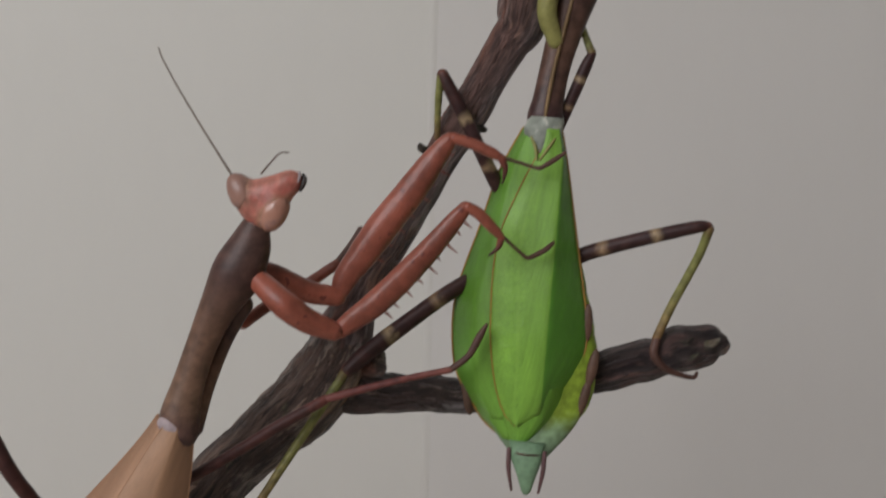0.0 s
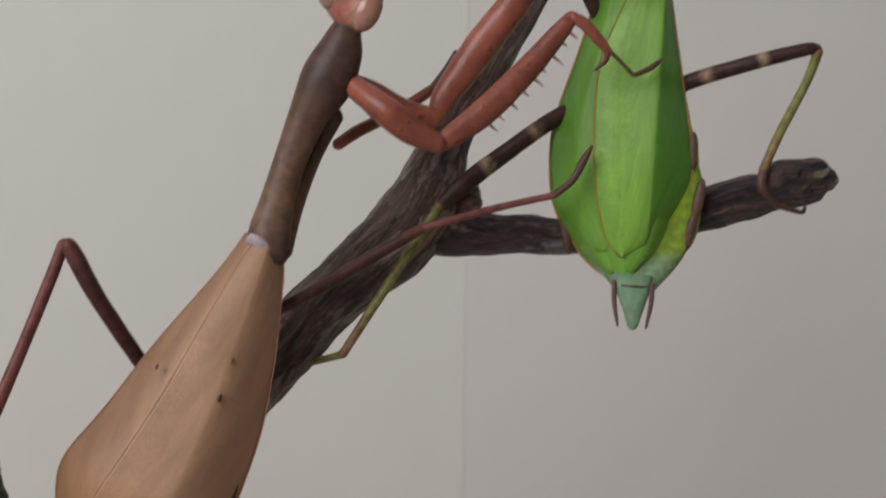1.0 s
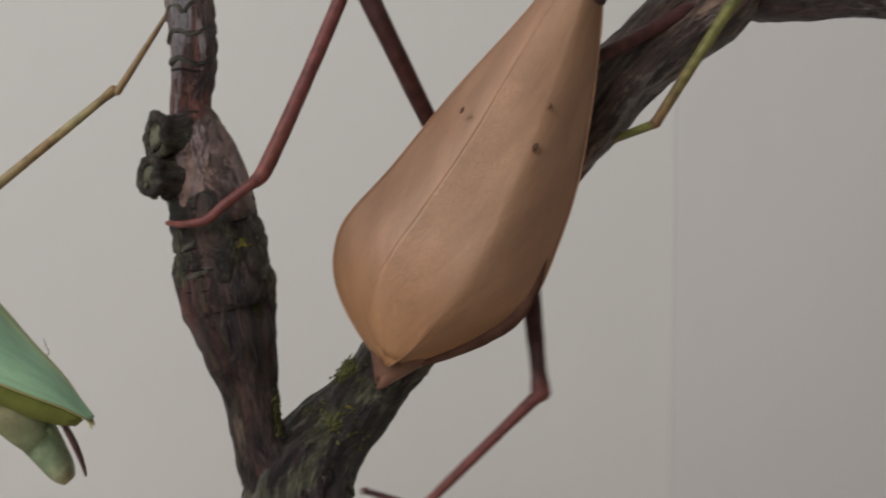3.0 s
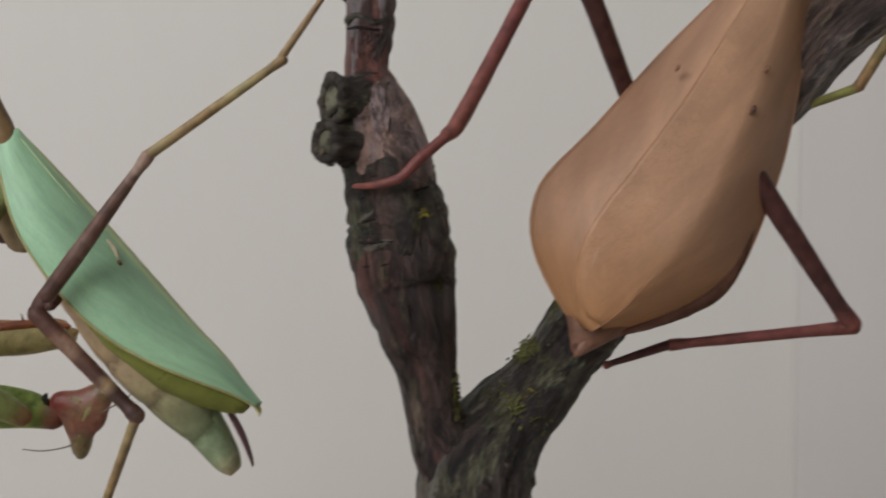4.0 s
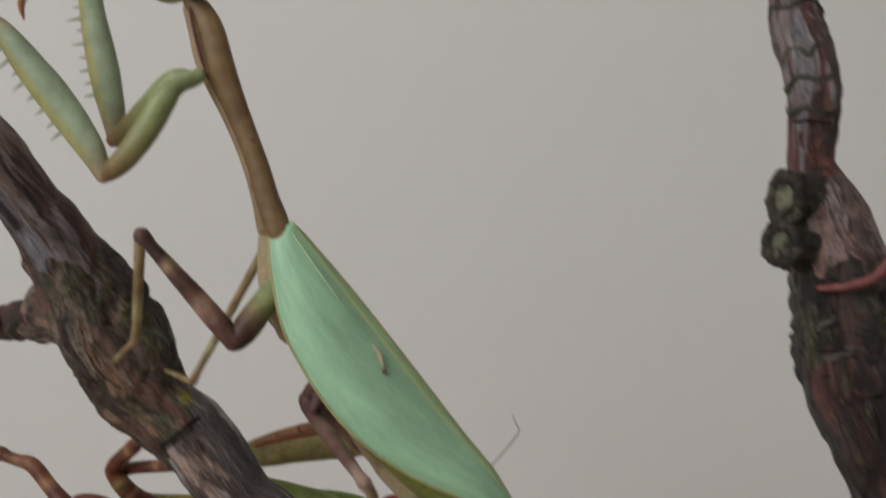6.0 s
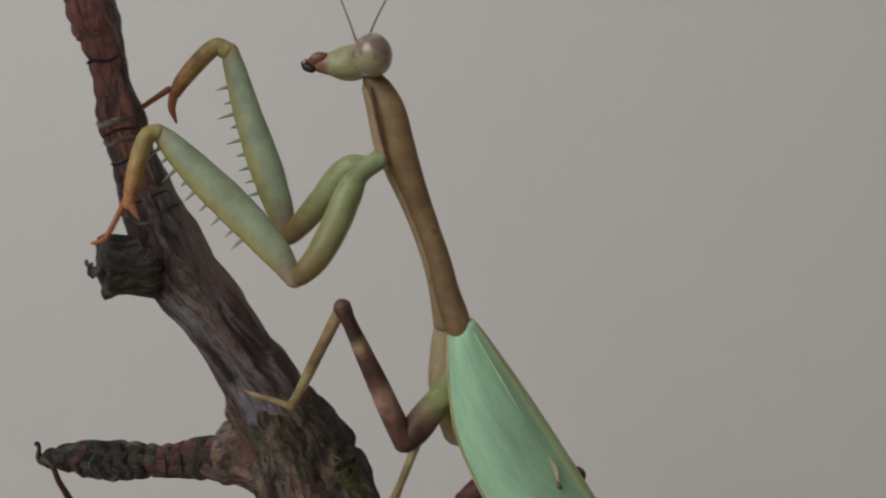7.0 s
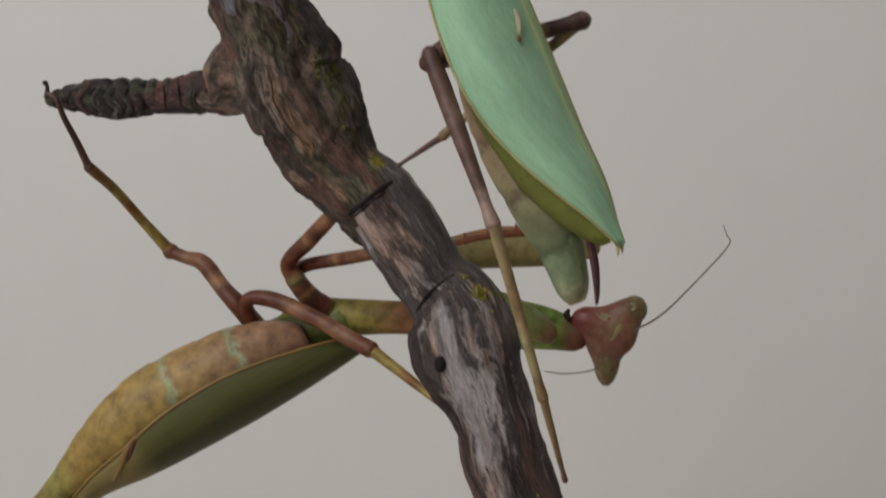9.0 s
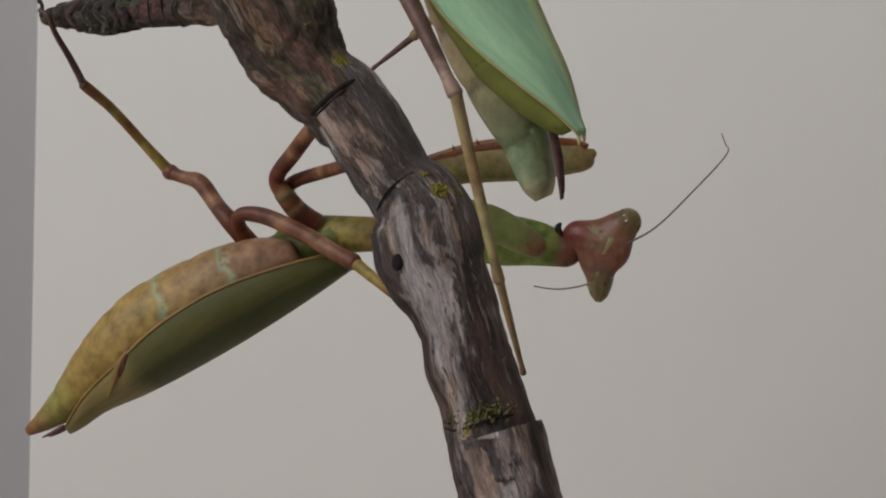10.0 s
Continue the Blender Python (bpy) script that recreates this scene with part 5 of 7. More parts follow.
part("pronotum", tube([(-4.17, -1.45, -1.98, 0.244), (-4.18, -1.45, -1.75, 0.258), (-4.07, -1.45, -1.32, 0.207), (-3.90, -1.45, -0.81, 0.199), (-3.70, -1.45, -0.34, 0.242), (-3.47, -1.45, 0.09, 0.326), (-3.32, -1.45, 0.41, 0.283), (-3.25, -1.45, 0.63, 0.212), (-3.18, -1.45, 0.81, 0.141)], 26, 8, 0.85), PRON_BROWN, BR, "dark brown ridged pronotum")
part("breast", tube([(-4.07, -1.15, -1.97, 0.131), (-3.89, -1.15, -1.38, 0.109), (-3.66, -1.15, -0.78, 0.109), (-3.41, -1.20, -0.30, 0.130)], 14, 6), PRON_BROWN, BR)
part("collar", tube([(*br_body.at(-0.01, 0, 0.08), 0.17), (*br_body.at(0.015, 0, 0.10), 0.2), (*br_body.at(0.03, 0, 0.10), 0.15)], 20, 4, 0.7), COLLAR, BR, "pale crumpled collar")
hd = blob_head(BR, (-3.13, -1.55, 1.09), [
    ((-3.10, -1.50, 1.12), ((0.21, 0, 0.03), (0, 0.17, 0), (-0.02, 0, 0.17))),
    ((-3.40, -1.52, 1.13), ((0.11, 0, -0.20), (0, 0.15, 0), (0.125, 0, 0.07))),
    ((-2.98, -1.62, 0.88), ((-0.09, 0, -0.19), (0, 0.13, 0), (0.125, 0, -0.06))),
    ((-2.80, -1.55, 1.26), ((0.16, 0, 0.06), (0, 0.12, 0), (-0.05, 0, 0.135))),
    ((-3.22, -1.48, 0.90), ((0.17, 0, -0.05), (0, 0.16, 0), (0.03, 0, 0.18))),
    ((-3.00, -1.53, 1.10), ((0.15, 0, 0.0), (0, 0.13, 0), (0.0, 0, 0.15)))], HEAD_BROWN, "pinkish brown triangular head with swollen eyes",
    [("eye", 1, EYE_PLUM, 0.55, "tan and plum grey eye"), ("eye", 2, EYE_BROWN, 0.55, "glossy tan eye")], grow=1.02)
part("mouth", tube([(-2.665, -1.60, 1.16, 0.02), (-2.63, -1.61, 1.22, 0.03), (-2.61, -1.60, 1.30, 0.032), (-2.63, -1.58, 1.36, 0.018)], 12, 5), MOUTH, hd, "dark mouth parts")
part("lip", tube([(-2.70, -1.63, 1.25, 0.012), (-2.67, -1.64, 1.32, 0.02), (-2.675, -1.62, 1.385, 0.016)], 10, 5), COLLAR, hd, "pale lip")
feeler(hd, [(-3.54, -1.50, 1.35, 0.016), (-3.70, -1.55, 1.61, 0.014), (-4.08, -1.60, 2.23, 0.011), (-4.34, -1.65, 2.70, 0.010), (-4.41, -1.65, 2.88, 0.009)])
feeler(hd, [(-3.18, -1.40, 1.35, 0.014), (-3.07, -1.35, 1.49, 0.012), (-2.96, -1.30, 1.61, 0.011), (-2.85, -1.25, 1.62, 0.009)])
br_held = []


def held(ob):
    br_held.append(ob)
    return ob


held(limb("fore_coxa", [(-3.36, -1.15, 0.16, 0.116), (-3.02, -1.00, 0.02, 0.146), (-2.64, -0.85, -0.18, 0.154), (-2.24, -0.75, -0.26, 0.126)], LEG_RED, BR))
fa = held(limb("fore_femur", [(-2.25, -0.75, -0.28, 0.096), (-2.15, -0.75, -0.01, 0.162), (-1.84, -0.75, 0.46, 0.206), (-1.48, -0.75, 0.94, 0.206), (-1.16, -0.75, 1.37, 0.176), (-0.88, -0.75, 1.76, 0.117), (-0.77, -0.75, 1.85, 0.080)], LEG_RED, BR, "", 16, 0.7))
held(limb("fore_tibia", [(-0.80, -0.75, 1.84, 0.070), (-0.55, -0.75, 1.77, 0.075), (-0.29, -0.75, 1.66, 0.072), (-0.14, -0.72, 1.58, 0.045)], LEG_RED, BR))
held(limb("claw", [(-0.17, -0.72, 1.60, 0.055), (-0.105, -0.72, 1.45, 0.036), (-0.14, -0.72, 1.26, 0.012)], CLAW_RED, BR))
held(limb("fore_tarsus", [(-0.15, -0.70, 1.60, 0.026), (0.10, -0.68, 1.53, 0.022), (0.28, -0.68, 1.475, 0.026), (0.33, -0.68, 1.47, 0.03), (0.38, -0.68, 1.485, 0.03), (0.55, -0.64, 1.59, 0.034), (0.68, -0.60, 1.68, 0.02)], FOOT_BROWN, BR, "", 10))
held(limb("fore_coxa", [(-3.30, -1.45, 0.10, 0.126), (-2.86, -1.70, -0.22, 0.175), (-2.55, -1.60, -0.46, 0.162), (-2.20, -1.50, -0.61, 0.121)], LEG_RED, BR))
fb = held(limb("fore_femur", [(-2.24, -1.50, -0.64, 0.092), (-2.09, -1.45, -0.54, 0.128), (-1.76, -1.35, -0.28, 0.164), (-1.38, -1.25, 0.08, 0.165), (-1.03, -1.15, 0.46, 0.144), (-0.72, -1.10, 0.83, 0.108), (-0.60, -1.08, 0.98, 0.079)], LEG_RED, BR, "", 16, 0.7))
held(limb("fore_tibia", [(-0.60, -1.08, 0.97, 0.072), (-0.44, -1.05, 0.88, 0.076), (-0.26, -1.00, 0.70, 0.07), (-0.13, -0.95, 0.57, 0.045)], LEG_RED, BR))
held(limb("claw", [(-0.15, -0.95, 0.60, 0.05), (-0.17, -0.95, 0.46, 0.032), (-0.30, -0.95, 0.34, 0.012)], CLAW_RED, BR))
held(limb("fore_tarsus", [(-0.14, -0.95, 0.60, 0.026), (0.04, -0.87, 0.44, 0.022), (0.17, -0.81, 0.325, 0.026), (0.21, -0.80, 0.31, 0.03), (0.26, -0.78, 0.32, 0.032), (0.44, -0.72, 0.41, 0.036), (0.55, -0.66, 0.50, 0.024)], FOOT_BROWN, BR, "", 10))
spines(fb, [(-2.24, -1.50, -0.64, 0.092), (-2.09, -1.45, -0.54, 0.128), (-1.76, -1.35, -0.28, 0.164), (-1.38, -1.25, 0.08, 0.165), (-1.03, -1.15, 0.46, 0.144), (-0.72, -1.10, 0.83, 0.108), (-0.60, -1.08, 0.98, 0.079)], (0.7, 0, -0.7), 9, 0.16, LEG_RED, (0.35, 0.85), 0.1)
spines(fa, [(-2.25, -0.75, -0.28, 0.096), (-2.15, -0.75, -0.01, 0.162), (-1.84, -0.75, 0.46, 0.206), (-1.48, -0.75, 0.94, 0.206), (-1.16, -0.75, 1.37, 0.176), (-0.88, -0.75, 1.76, 0.117), (-0.77, -0.75, 1.85, 0.080)], (0.7, 0, -0.7), 8, 0.13, LEG_RED, (0.3, 0.8), 0.1)
held(limb("mid_femur", [(-3.46, -1.00, -0.62, 0.073), (-3.20, -0.75, -0.42, 0.081), (-2.72, -0.45, -0.15, 0.075), (-2.28, -0.35, 0.15, 0.068)], LEG_RED, BR))
held(limb("mid_tibia", [(-2.28, -0.35, 0.15, 0.060), (-2.12, -0.35, 0.38, 0.053), (-2.00, -0.32, 0.61, 0.038)], FOOT_BROWN, BR))
held(limb("mid_femur", [(-4.36, -1.20, -2.75, 0.065), (-4.11, -1.15, -2.62, 0.085), (-3.60, -0.95, -2.34, 0.092), (-3.01, -0.80, -1.98, 0.093), (-2.41, -0.68, -1.64, 0.080)], LEG_RED_DARK, BR, "", 12, 1.0, 0.85))
held(limb("mid_tibia", [(-2.41, -0.68, -1.64, 0.067), (-1.88, -0.68, -1.48, 0.060), (-1.28, -0.68, -1.32, 0.053), (-0.75, -0.68, -1.20, 0.053)], SHIN_RED, BR, "", 12, 1.0, 0.85))
held(limb("mid_tarsus", [(-0.75, -0.68, -1.20, 0.053), (-0.53, -0.70, -1.01, 0.053), (-0.40, -0.70, -0.77, 0.060), (-0.30, -0.70, -0.59, 0.027)], FOOT_BROWN, BR, "", 12, 1.0, 0.85))
LH_F, LH_T, LH_S = [(-5.40, -0.95, -3.98, 0.072), (-5.75, -1.32, -3.32, 0.092), (-6.15, -1.85, -2.49, 0.099), (-6.43, -1.95, -1.92, 0.104), (-6.53, -1.95, -1.82, 0.064)], [(-6.53, -1.95, -1.83, 0.069), (-6.67, -2.02, -2.25, 0.075), (-6.95, -2.20, -3.04, 0.074), (-7.24, -2.40, -3.81, 0.079), (-7.35, -2.46, -3.98, 0.062)], [(-7.34, -2.50, -3.98, 0.050), (-7.60, -2.56, -4.17, 0.050), (-7.80, -2.56, -4.32, 0.045), (-8.04, -2.50, -4.35, 0.034), (-8.22, -2.38, -4.33, 0.023)]
br_left = [limb("hind_femur", LH_F, LEG_RED_DARK, BR), limb("hind_tibia", LH_T, SHIN_RED, BR), limb("hind_tarsus", LH_S, SHIN_RED, BR)]
BR_LEFT = [LH_F[0][:3], LH_T[0][:3], LH_S[0][:3], LH_S[-1][:3]]


def leg_chain(owner, pts, radii, mats, names):
    """Straight leg pieces from joint to joint, each with its own pivot, to be moved."""
    made = []
    for k in range(len(pts) - 1):
        p, q, r = np.array(pts[k]), np.array(pts[k + 1]), radii[k]
        rows = [(*p, r[0]), (*(p * 0.7 + q * 0.3), r[1]), (*(p * 0.35 + q * 0.65), r[1] * 0.35 + r[2] * 0.65), (*(p * 0.12 + q * 0.88), r[2] * 0.92), (*(p * 0.05 + q * 0.95), r[2] * 1.08), (*q, r[2] * 1.16)]
        made.append(part(names[k], tube(rows, 16, 8, 1.0, 0.16), mats[k], owner, "", p))
    return made


BR_HIND = [(-4.688, -1.15, -3.681), (-3.43, -0.75, -5.51), (-5.245, -0.95, -5.72), (-5.849, -1.2, -5.907)]
br_hind = leg_chain(BR, BR_HIND, [(0.1, 0.11, 0.09), (0.075, 0.06, 0.055), (0.05, 0.045, 0.035)], [LEG_RED_DARK, SHIN_RED, LEG_RED_DARK], ["hind_femur", "hind_tibia", "hind_tarsus"])

# ---- bright green mantis ----
GR = thing("mantis", (0.265, 0.3, -0.924), "bright green praying mantis with orange-edged wings, head up on the branch", "mantis", "mantises on the branches")
gr_body = Body((0.451, 0.0, 1.983), (0.187, -0.1, -2.282), (-0.16, -1.0, 0.05))
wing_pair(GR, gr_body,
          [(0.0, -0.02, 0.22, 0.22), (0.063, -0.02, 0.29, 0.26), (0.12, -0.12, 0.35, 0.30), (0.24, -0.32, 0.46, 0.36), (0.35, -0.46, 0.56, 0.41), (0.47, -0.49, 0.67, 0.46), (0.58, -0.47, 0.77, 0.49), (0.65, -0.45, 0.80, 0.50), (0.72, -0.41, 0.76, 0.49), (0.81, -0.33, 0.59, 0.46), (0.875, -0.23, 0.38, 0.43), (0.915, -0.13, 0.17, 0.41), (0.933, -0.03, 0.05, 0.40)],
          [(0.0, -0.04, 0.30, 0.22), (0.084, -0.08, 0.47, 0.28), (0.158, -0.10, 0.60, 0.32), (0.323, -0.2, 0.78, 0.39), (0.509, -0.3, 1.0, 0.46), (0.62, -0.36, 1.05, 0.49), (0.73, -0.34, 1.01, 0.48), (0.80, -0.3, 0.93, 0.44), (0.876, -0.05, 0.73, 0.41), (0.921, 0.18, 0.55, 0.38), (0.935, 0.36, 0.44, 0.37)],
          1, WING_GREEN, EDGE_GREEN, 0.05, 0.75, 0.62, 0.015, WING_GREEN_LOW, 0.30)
abdomen(GR, gr_body, [(-0.02, 0.18, 0.12, 0.08), (0.25, 0.42, 0.2, 0.12), (0.5, 0.72, 0.28, 0.16), (0.7, 0.90, 0.30, 0.17), (0.85, 0.82, 0.28, 0.14), (0.95, 0.55, 0.24, -0.04), (1.01, 0.32, 0.19, -0.18), (1.04, 0.2, 0.12, -0.26)], ABD_GREEN, bend=0.16)
for rows, sg in (([(0.55, -0.20, 0.5, 0.40), (0.78, -0.20, 0.60, 0.42), (0.90, -0.2, 0.50, 0.40), (0.96, -0.12, 0.33, 0.37), (0.99, -0.06, 0.18, 0.36), (1.003, 0.02, 0.10, 0.35)], 1), ([(0.55, 0.0, 0.75, 0.37), (0.8, 0.0, 0.82, 0.37), (0.913, 0.0, 0.61, 0.35), (0.96, 0.03, 0.42, 0.34), (0.985, 0.10, 0.28, 0.33), (0.993, 0.15, 0.2, 0.33)], -1)):
    hg, hc = fore_wing(gr_body, rows, sg, 0.01, 0.75, 0.62, 36, 20)
    hw = part("hind_wing", shell(hg, 0.02, hc), WING_GREEN_LOW, GR, "green hind wing tip under the fore wing")
    out_col = -1 if sg > 0 else 0
    part("wing_edge", tube([(*row[out_col], 0.018) for row in hg[::3]] + [(*q, 0.016) for q in (hg[-1][::-3] if sg > 0 else hg[-1][::3])], 6, 2), EDGE_GREEN, hw)
for u, x in ((0.87, -0.80), (0.60, 0.82), (0.74, 0.95), (0.84, 0.86)):
    part("side_lobe", ball(gr_body.at(u, x * 0.955, 0.0), gr_body.a * 0.27 - gr_body.s * x * 0.30 * (u - 0.62), gr_body.n * 0.05, gr_body.s * 0.075, 10, 14), LOBE, GR, "red-brown edge lobe")
part("tail_plate", loft([(gr_body.at(0.98, 0.15, 0.34), gr_body.s * 0.24, gr_body.n * 0.12), (gr_body.at(1.035, 0.16, 0.40), gr_body.s * 0.21, gr_body.n * 0.10), (gr_body.at(1.085, 0.18, 0.40), gr_body.s * 0.13, gr_body.n * 0.07), (gr_body.at(1.135, 0.19, 0.39), gr_body.s * 0.065, gr_body.n * 0.04), (gr_body.at(1.145, 0.19, 0.39), gr_body.s * 0.03, gr_body.n * 0.02)], 16), ANAL, GR, "pale blue-green tail plate")
for sg in (-1, 1):
    part("cercus", tube([(*gr_body.at(1.005, 0.16 + sg * 0.24, 0.42), 0.03), (*gr_body.at(1.065, 0.17 + sg * 0.23, 0.46), 0.032), (*gr_body.at(1.135, 0.18 + sg * 0.18, 0.44), 0.016)], 8, 4), CERCUS, GR)
part("tail_band", tube([(*gr_body.at(1.015, 0.16 + q * 0.2, 0.50 - 0.10 * q * q), 0.014) for q in (-1.0, -0.6, 0.0, 0.6, 1.0)], 8, 4), PRON_DARK, GR, "dark band across the tail plate")
part("pronotum", tube([(0.47, 0.12, 1.95, 0.199), (0.45, 0.10, 2.13, 0.25), (0.48, 0.10, 2.36, 0.215), (0.56, 0.10, 2.80, 0.205), (0.70, 0.10, 3.36, 0.24), (0.85, 0.12, 3.94, 0.318), (1.00, 0.15, 4.39, 0.273), (1.06, 0.15, 4.69, 0.182)], 24, 8, 0.8), PRON_DARK, GR, "dark purplish pronotum")
part("pronotum_ridge", tube([(0.43, -0.09, 2.10, 0.02), (0.46, -0.085, 2.34, 0.026), (0.54, -0.085, 2.80, 0.026), (0.67, -0.115, 3.36, 0.026), (0.80, -0.12, 3.90, 0.02)], 10, 6), PRON_TEAL, GR, "paler brown ridge along the pronotum")
part("pronotum_rim", tube([(0.23, 0.06, 2.09, 0.03), (0.33, -0.07, 2.03, 0.04), (0.45, -0.11, 2.01, 0.045), (0.57, -0.07, 2.02, 0.04), (0.67, 0.06, 2.07, 0.03)], 10, 6), PRON_DARK, GR, "dark rim of the pronotum")
part("collar", loft([(gr_body.at(-0.035, 0.02, 0.10), gr_body.s * 0.22, gr_body.n * 0.14), (gr_body.at(-0.02, 0.0, 0.12), gr_body.s * 0.25, gr_body.n * 0.15), (gr_body.at(0.0, -0.02, 0.13), gr_body.s * 0.26, gr_body.n * 0.15), (gr_body.at(0.02, -0.03, 0.13), gr_body.s * 0.25, gr_body.n * 0.16), (gr_body.at(0.05, -0.02, 0.15), gr_body.s * 0.13, gr_body.n * 0.15), (gr_body.at(0.085, -0.01, 0.17), gr_body.s * 0.03, gr_body.n * 0.13)], 24), COLLAR_GREEN, GR, "pale grey-green collar ending in a point")
for sg in (-1, 1):
    part("wing_fold", tube([(*gr_body.at(0.03, sg * 0.16, 0.26), 0.016), (*gr_body.at(0.06, sg * 0.09, 0.31), 0.022), (*gr_body.at(0.10, sg * 0.02 - 0.03, 0.345), 0.016)], 8, 4), FORE_GREEN, GR, "pale yellow fold at the wing base")
limb("hind_femur", [(0.65, 0.10, 0.07, 0.139), (1.07, 0.05, 0.31, 0.138), (1.81, -0.10, 0.54, 0.129), (2.47, -0.20, 0.71, 0.113), (2.66, -0.20, 0.73, 0.076)], LEG_BANDS, GR, "", 12, 1.0, 0.76)
limb("hind_tibia", [(2.66, -0.20, 0.70, 0.083), (2.54, -0.10, 0.30, 0.076), (2.23, 0.00, -0.37, 0.077), (2.03, 0.00, -0.84, 0.077)], SHIN_GREEN, GR, "", 12, 1.0, 0.8)
limb("hind_tarsus", [(2.03, 0.00, -0.84, 0.062), (2.00, -0.05, -1.05, 0.061), (2.19, 0.00, -1.26, 0.046), (2.55, 0.10, -1.38, 0.031), (2.63, 0.15, -1.32, 0.023)], FOOT_BROWN, GR)
limb("hind_femur", [(-0.31, 0.10, 0.03, 0.139), (-0.77, 0.00, -0.24, 0.146), (-1.37, -0.10, -0.68, 0.153), (-1.89, -0.25, -1.08, 0.160), (-2.17, -0.30, -1.33, 0.122)], LEG_BANDS, GR, "", 12, 1.0, 0.76)
limb("hind_tibia", [(-2.17, -0.30, -1.31, 0.091), (-2.41, -0.38, -1.69, 0.082), (-2.90, -0.53, -2.46, 0.076), (-3.30, -0.66, -3.09, 0.07), (-3.39, -0.69, -3.23, 0.075)], SHIN_GREEN, GR, "", 12, 1.0, 0.8)
limb("hind_tarsus", [(-3.39, -0.69, -3.23, 0.05), (-3.67, -0.45, -3.33, 0.045), (-3.95, -0.21, -3.44, 0.036)], SHIN_GREEN, GR)
limb("mid_femur", [(0.02, 0.10, 0.89, 0.138), (-0.26, 0.00, 1.35, 0.130), (-0.54, -0.10, 1.91, 0.121), (-0.82, -0.15, 2.43, 0.120), (-0.96, -0.15, 2.69, 0.098)], LEG_BANDS, GR, "", 12, 1.0, 0.76)
limb("mid_tibia", [(-0.97, -0.15, 2.67, 0.075), (-1.00, -0.10, 2.32, 0.060), (-1.01, 0.00, 1.83, 0.053)], SHIN_GREEN, GR, "", 12, 1.0, 0.8)
limb("mid_femur", [(0.61, 0.25, 1.93, 0.108), (0.79, 0.20, 2.36, 0.107), (0.97, 0.15, 2.81, 0.107), (1.06, 0.15, 3.01, 0.076)], LEG_BANDS, GR, "", 12, 1.0, 0.76)
limb("mid_tibia", [(1.06, 0.15, 3.01, 0.076), (0.97, 0.20, 3.23, 0.061), (0.84, 0.25, 3.58, 0.061), (0.67, 0.30, 4.11, 0.054)], SHIN_GREEN, GR, "", 12, 1.0, 0.8)
limb("fore_femur", [(0.56, -0.05, 3.13, 0.106), (0.42, -0.15, 3.53, 0.135), (0.48, -0.15, 3.98, 0.134)], FORE_GREEN, GR)
mantis_head(GR, (1.097, 0.05, 4.938), (1.0, 0.1, -0.3), (0.1, 0.9, -0.4), 0.9, PRON_DARK, EYE_BROWN, MOUTH, "dark triangular head", 0.5, 0.3)

# ---- olive mantis, hanging upside down ----
OL = thing("mantis", (-15.835, 2.0, -7.07), "olive and ochre praying mantis hanging upside down under a branch", "mantis", "mantises on the branches")
ol_body = Body((-15.357, 1.950, -7.391), (-18.757, 1.350, -9.401), (0.5, 0.02, -0.86))
OL_WING = [(0.0, -0.04, 0.2, 0.02, -0.16), (0.15, -0.08, 0.42, 0.07, -0.30), (0.35, -0.1, 0.56, 0.11, -0.42), (0.55, -0.1, 0.58, 0.11, -0.40), (0.72, -0.1, 0.50, 0.08, -0.28), (0.86, -0.08, 0.34, 0.01, -0.2), (0.95, -0.04, 0.18, 0.03, -0.1), (1.0, 0.0, 0.06, 0.02, -0.04)]
wing_pair(OL, ol_body, OL_WING, OL_WING, -1, WING_OLIVE, EDGE_OLIVE, 0.03)
abdomen(OL, ol_body, [(0.12, 0.20, 0.2, 0.40), (0.2, 0.30, 0.30, 0.52), (0.32, 0.42, 0.42, 0.56), (0.5, 0.50, 0.48, 0.58), (0.66, 0.50, 0.48, 0.56), (0.82, 0.40, 0.38, 0.46), (0.94, 0.28, 0.25, 0.34), (1.04, 0.17, 0.14, 0.26), (1.12, 0.06, 0.06, 0.24)], ABD_OLIVE, "speckled ochre belly with pale bands", 0.04, 7)
part("pronotum", tube([(-16.30, 2.05, -7.14, 0.172), (-15.97, 2.05, -7.07, 0.250), (-15.57, 2.05, -7.04, 0.221), (-14.90, 2.15, -7.03, 0.192), (-14.25, 2.26, -7.06, 0.214), (-13.74, 2.34, -7.08, 0.286), (-13.36, 2.40, -7.11, 0.258), (-13.07, 2.45, -7.17, 0.208), (-12.91, 2.43, -7.20, 0.182)], 24, 8, 0.8), PRON_OLIVE, OL, "olive green and red-brown pronotum")
ho = blob_head(OL, (-12.55, 2.43, -7.11), [
    ((-12.57, 2.43, -7.09), ((0.25, 0, 0.05), (0, 0.13, 0), (-0.03, 0, 0.22))),
    ((-12.30, 2.46, -6.90), ((0.13, 0, 0.08), (0, 0.11, 0), (-0.06, 0, 0.12))),
    ((-12.57, 2.44, -7.50), ((-0.02, 0, -0.23), (0, 0.11, 0), (0.12, 0, -0.02))),
    ((-12.83, 2.38, -7.02), ((0.14, 0, 0.02), (0, 0.09, 0), (-0.02, 0, 0.13))),
    ((-12.40, 2.47, -7.13), ((0.12, 0, 0.06), (0, 0.11, 0), (-0.05, 0, 0.20))),
    ((-12.65, 2.44, -7.26), ((0.10, 0, -0.06), (0, 0.10, 0), (0.05, 0, 0.16)))], HEAD_OLIVE, "red and olive triangular face",
    [("eye", 1, EYE_OLIVE, 0.66, "glossy olive eye"), ("eye", 2, EYE_OLIVE, 0.66, "glossy brownish olive eye")], grow=1.05)
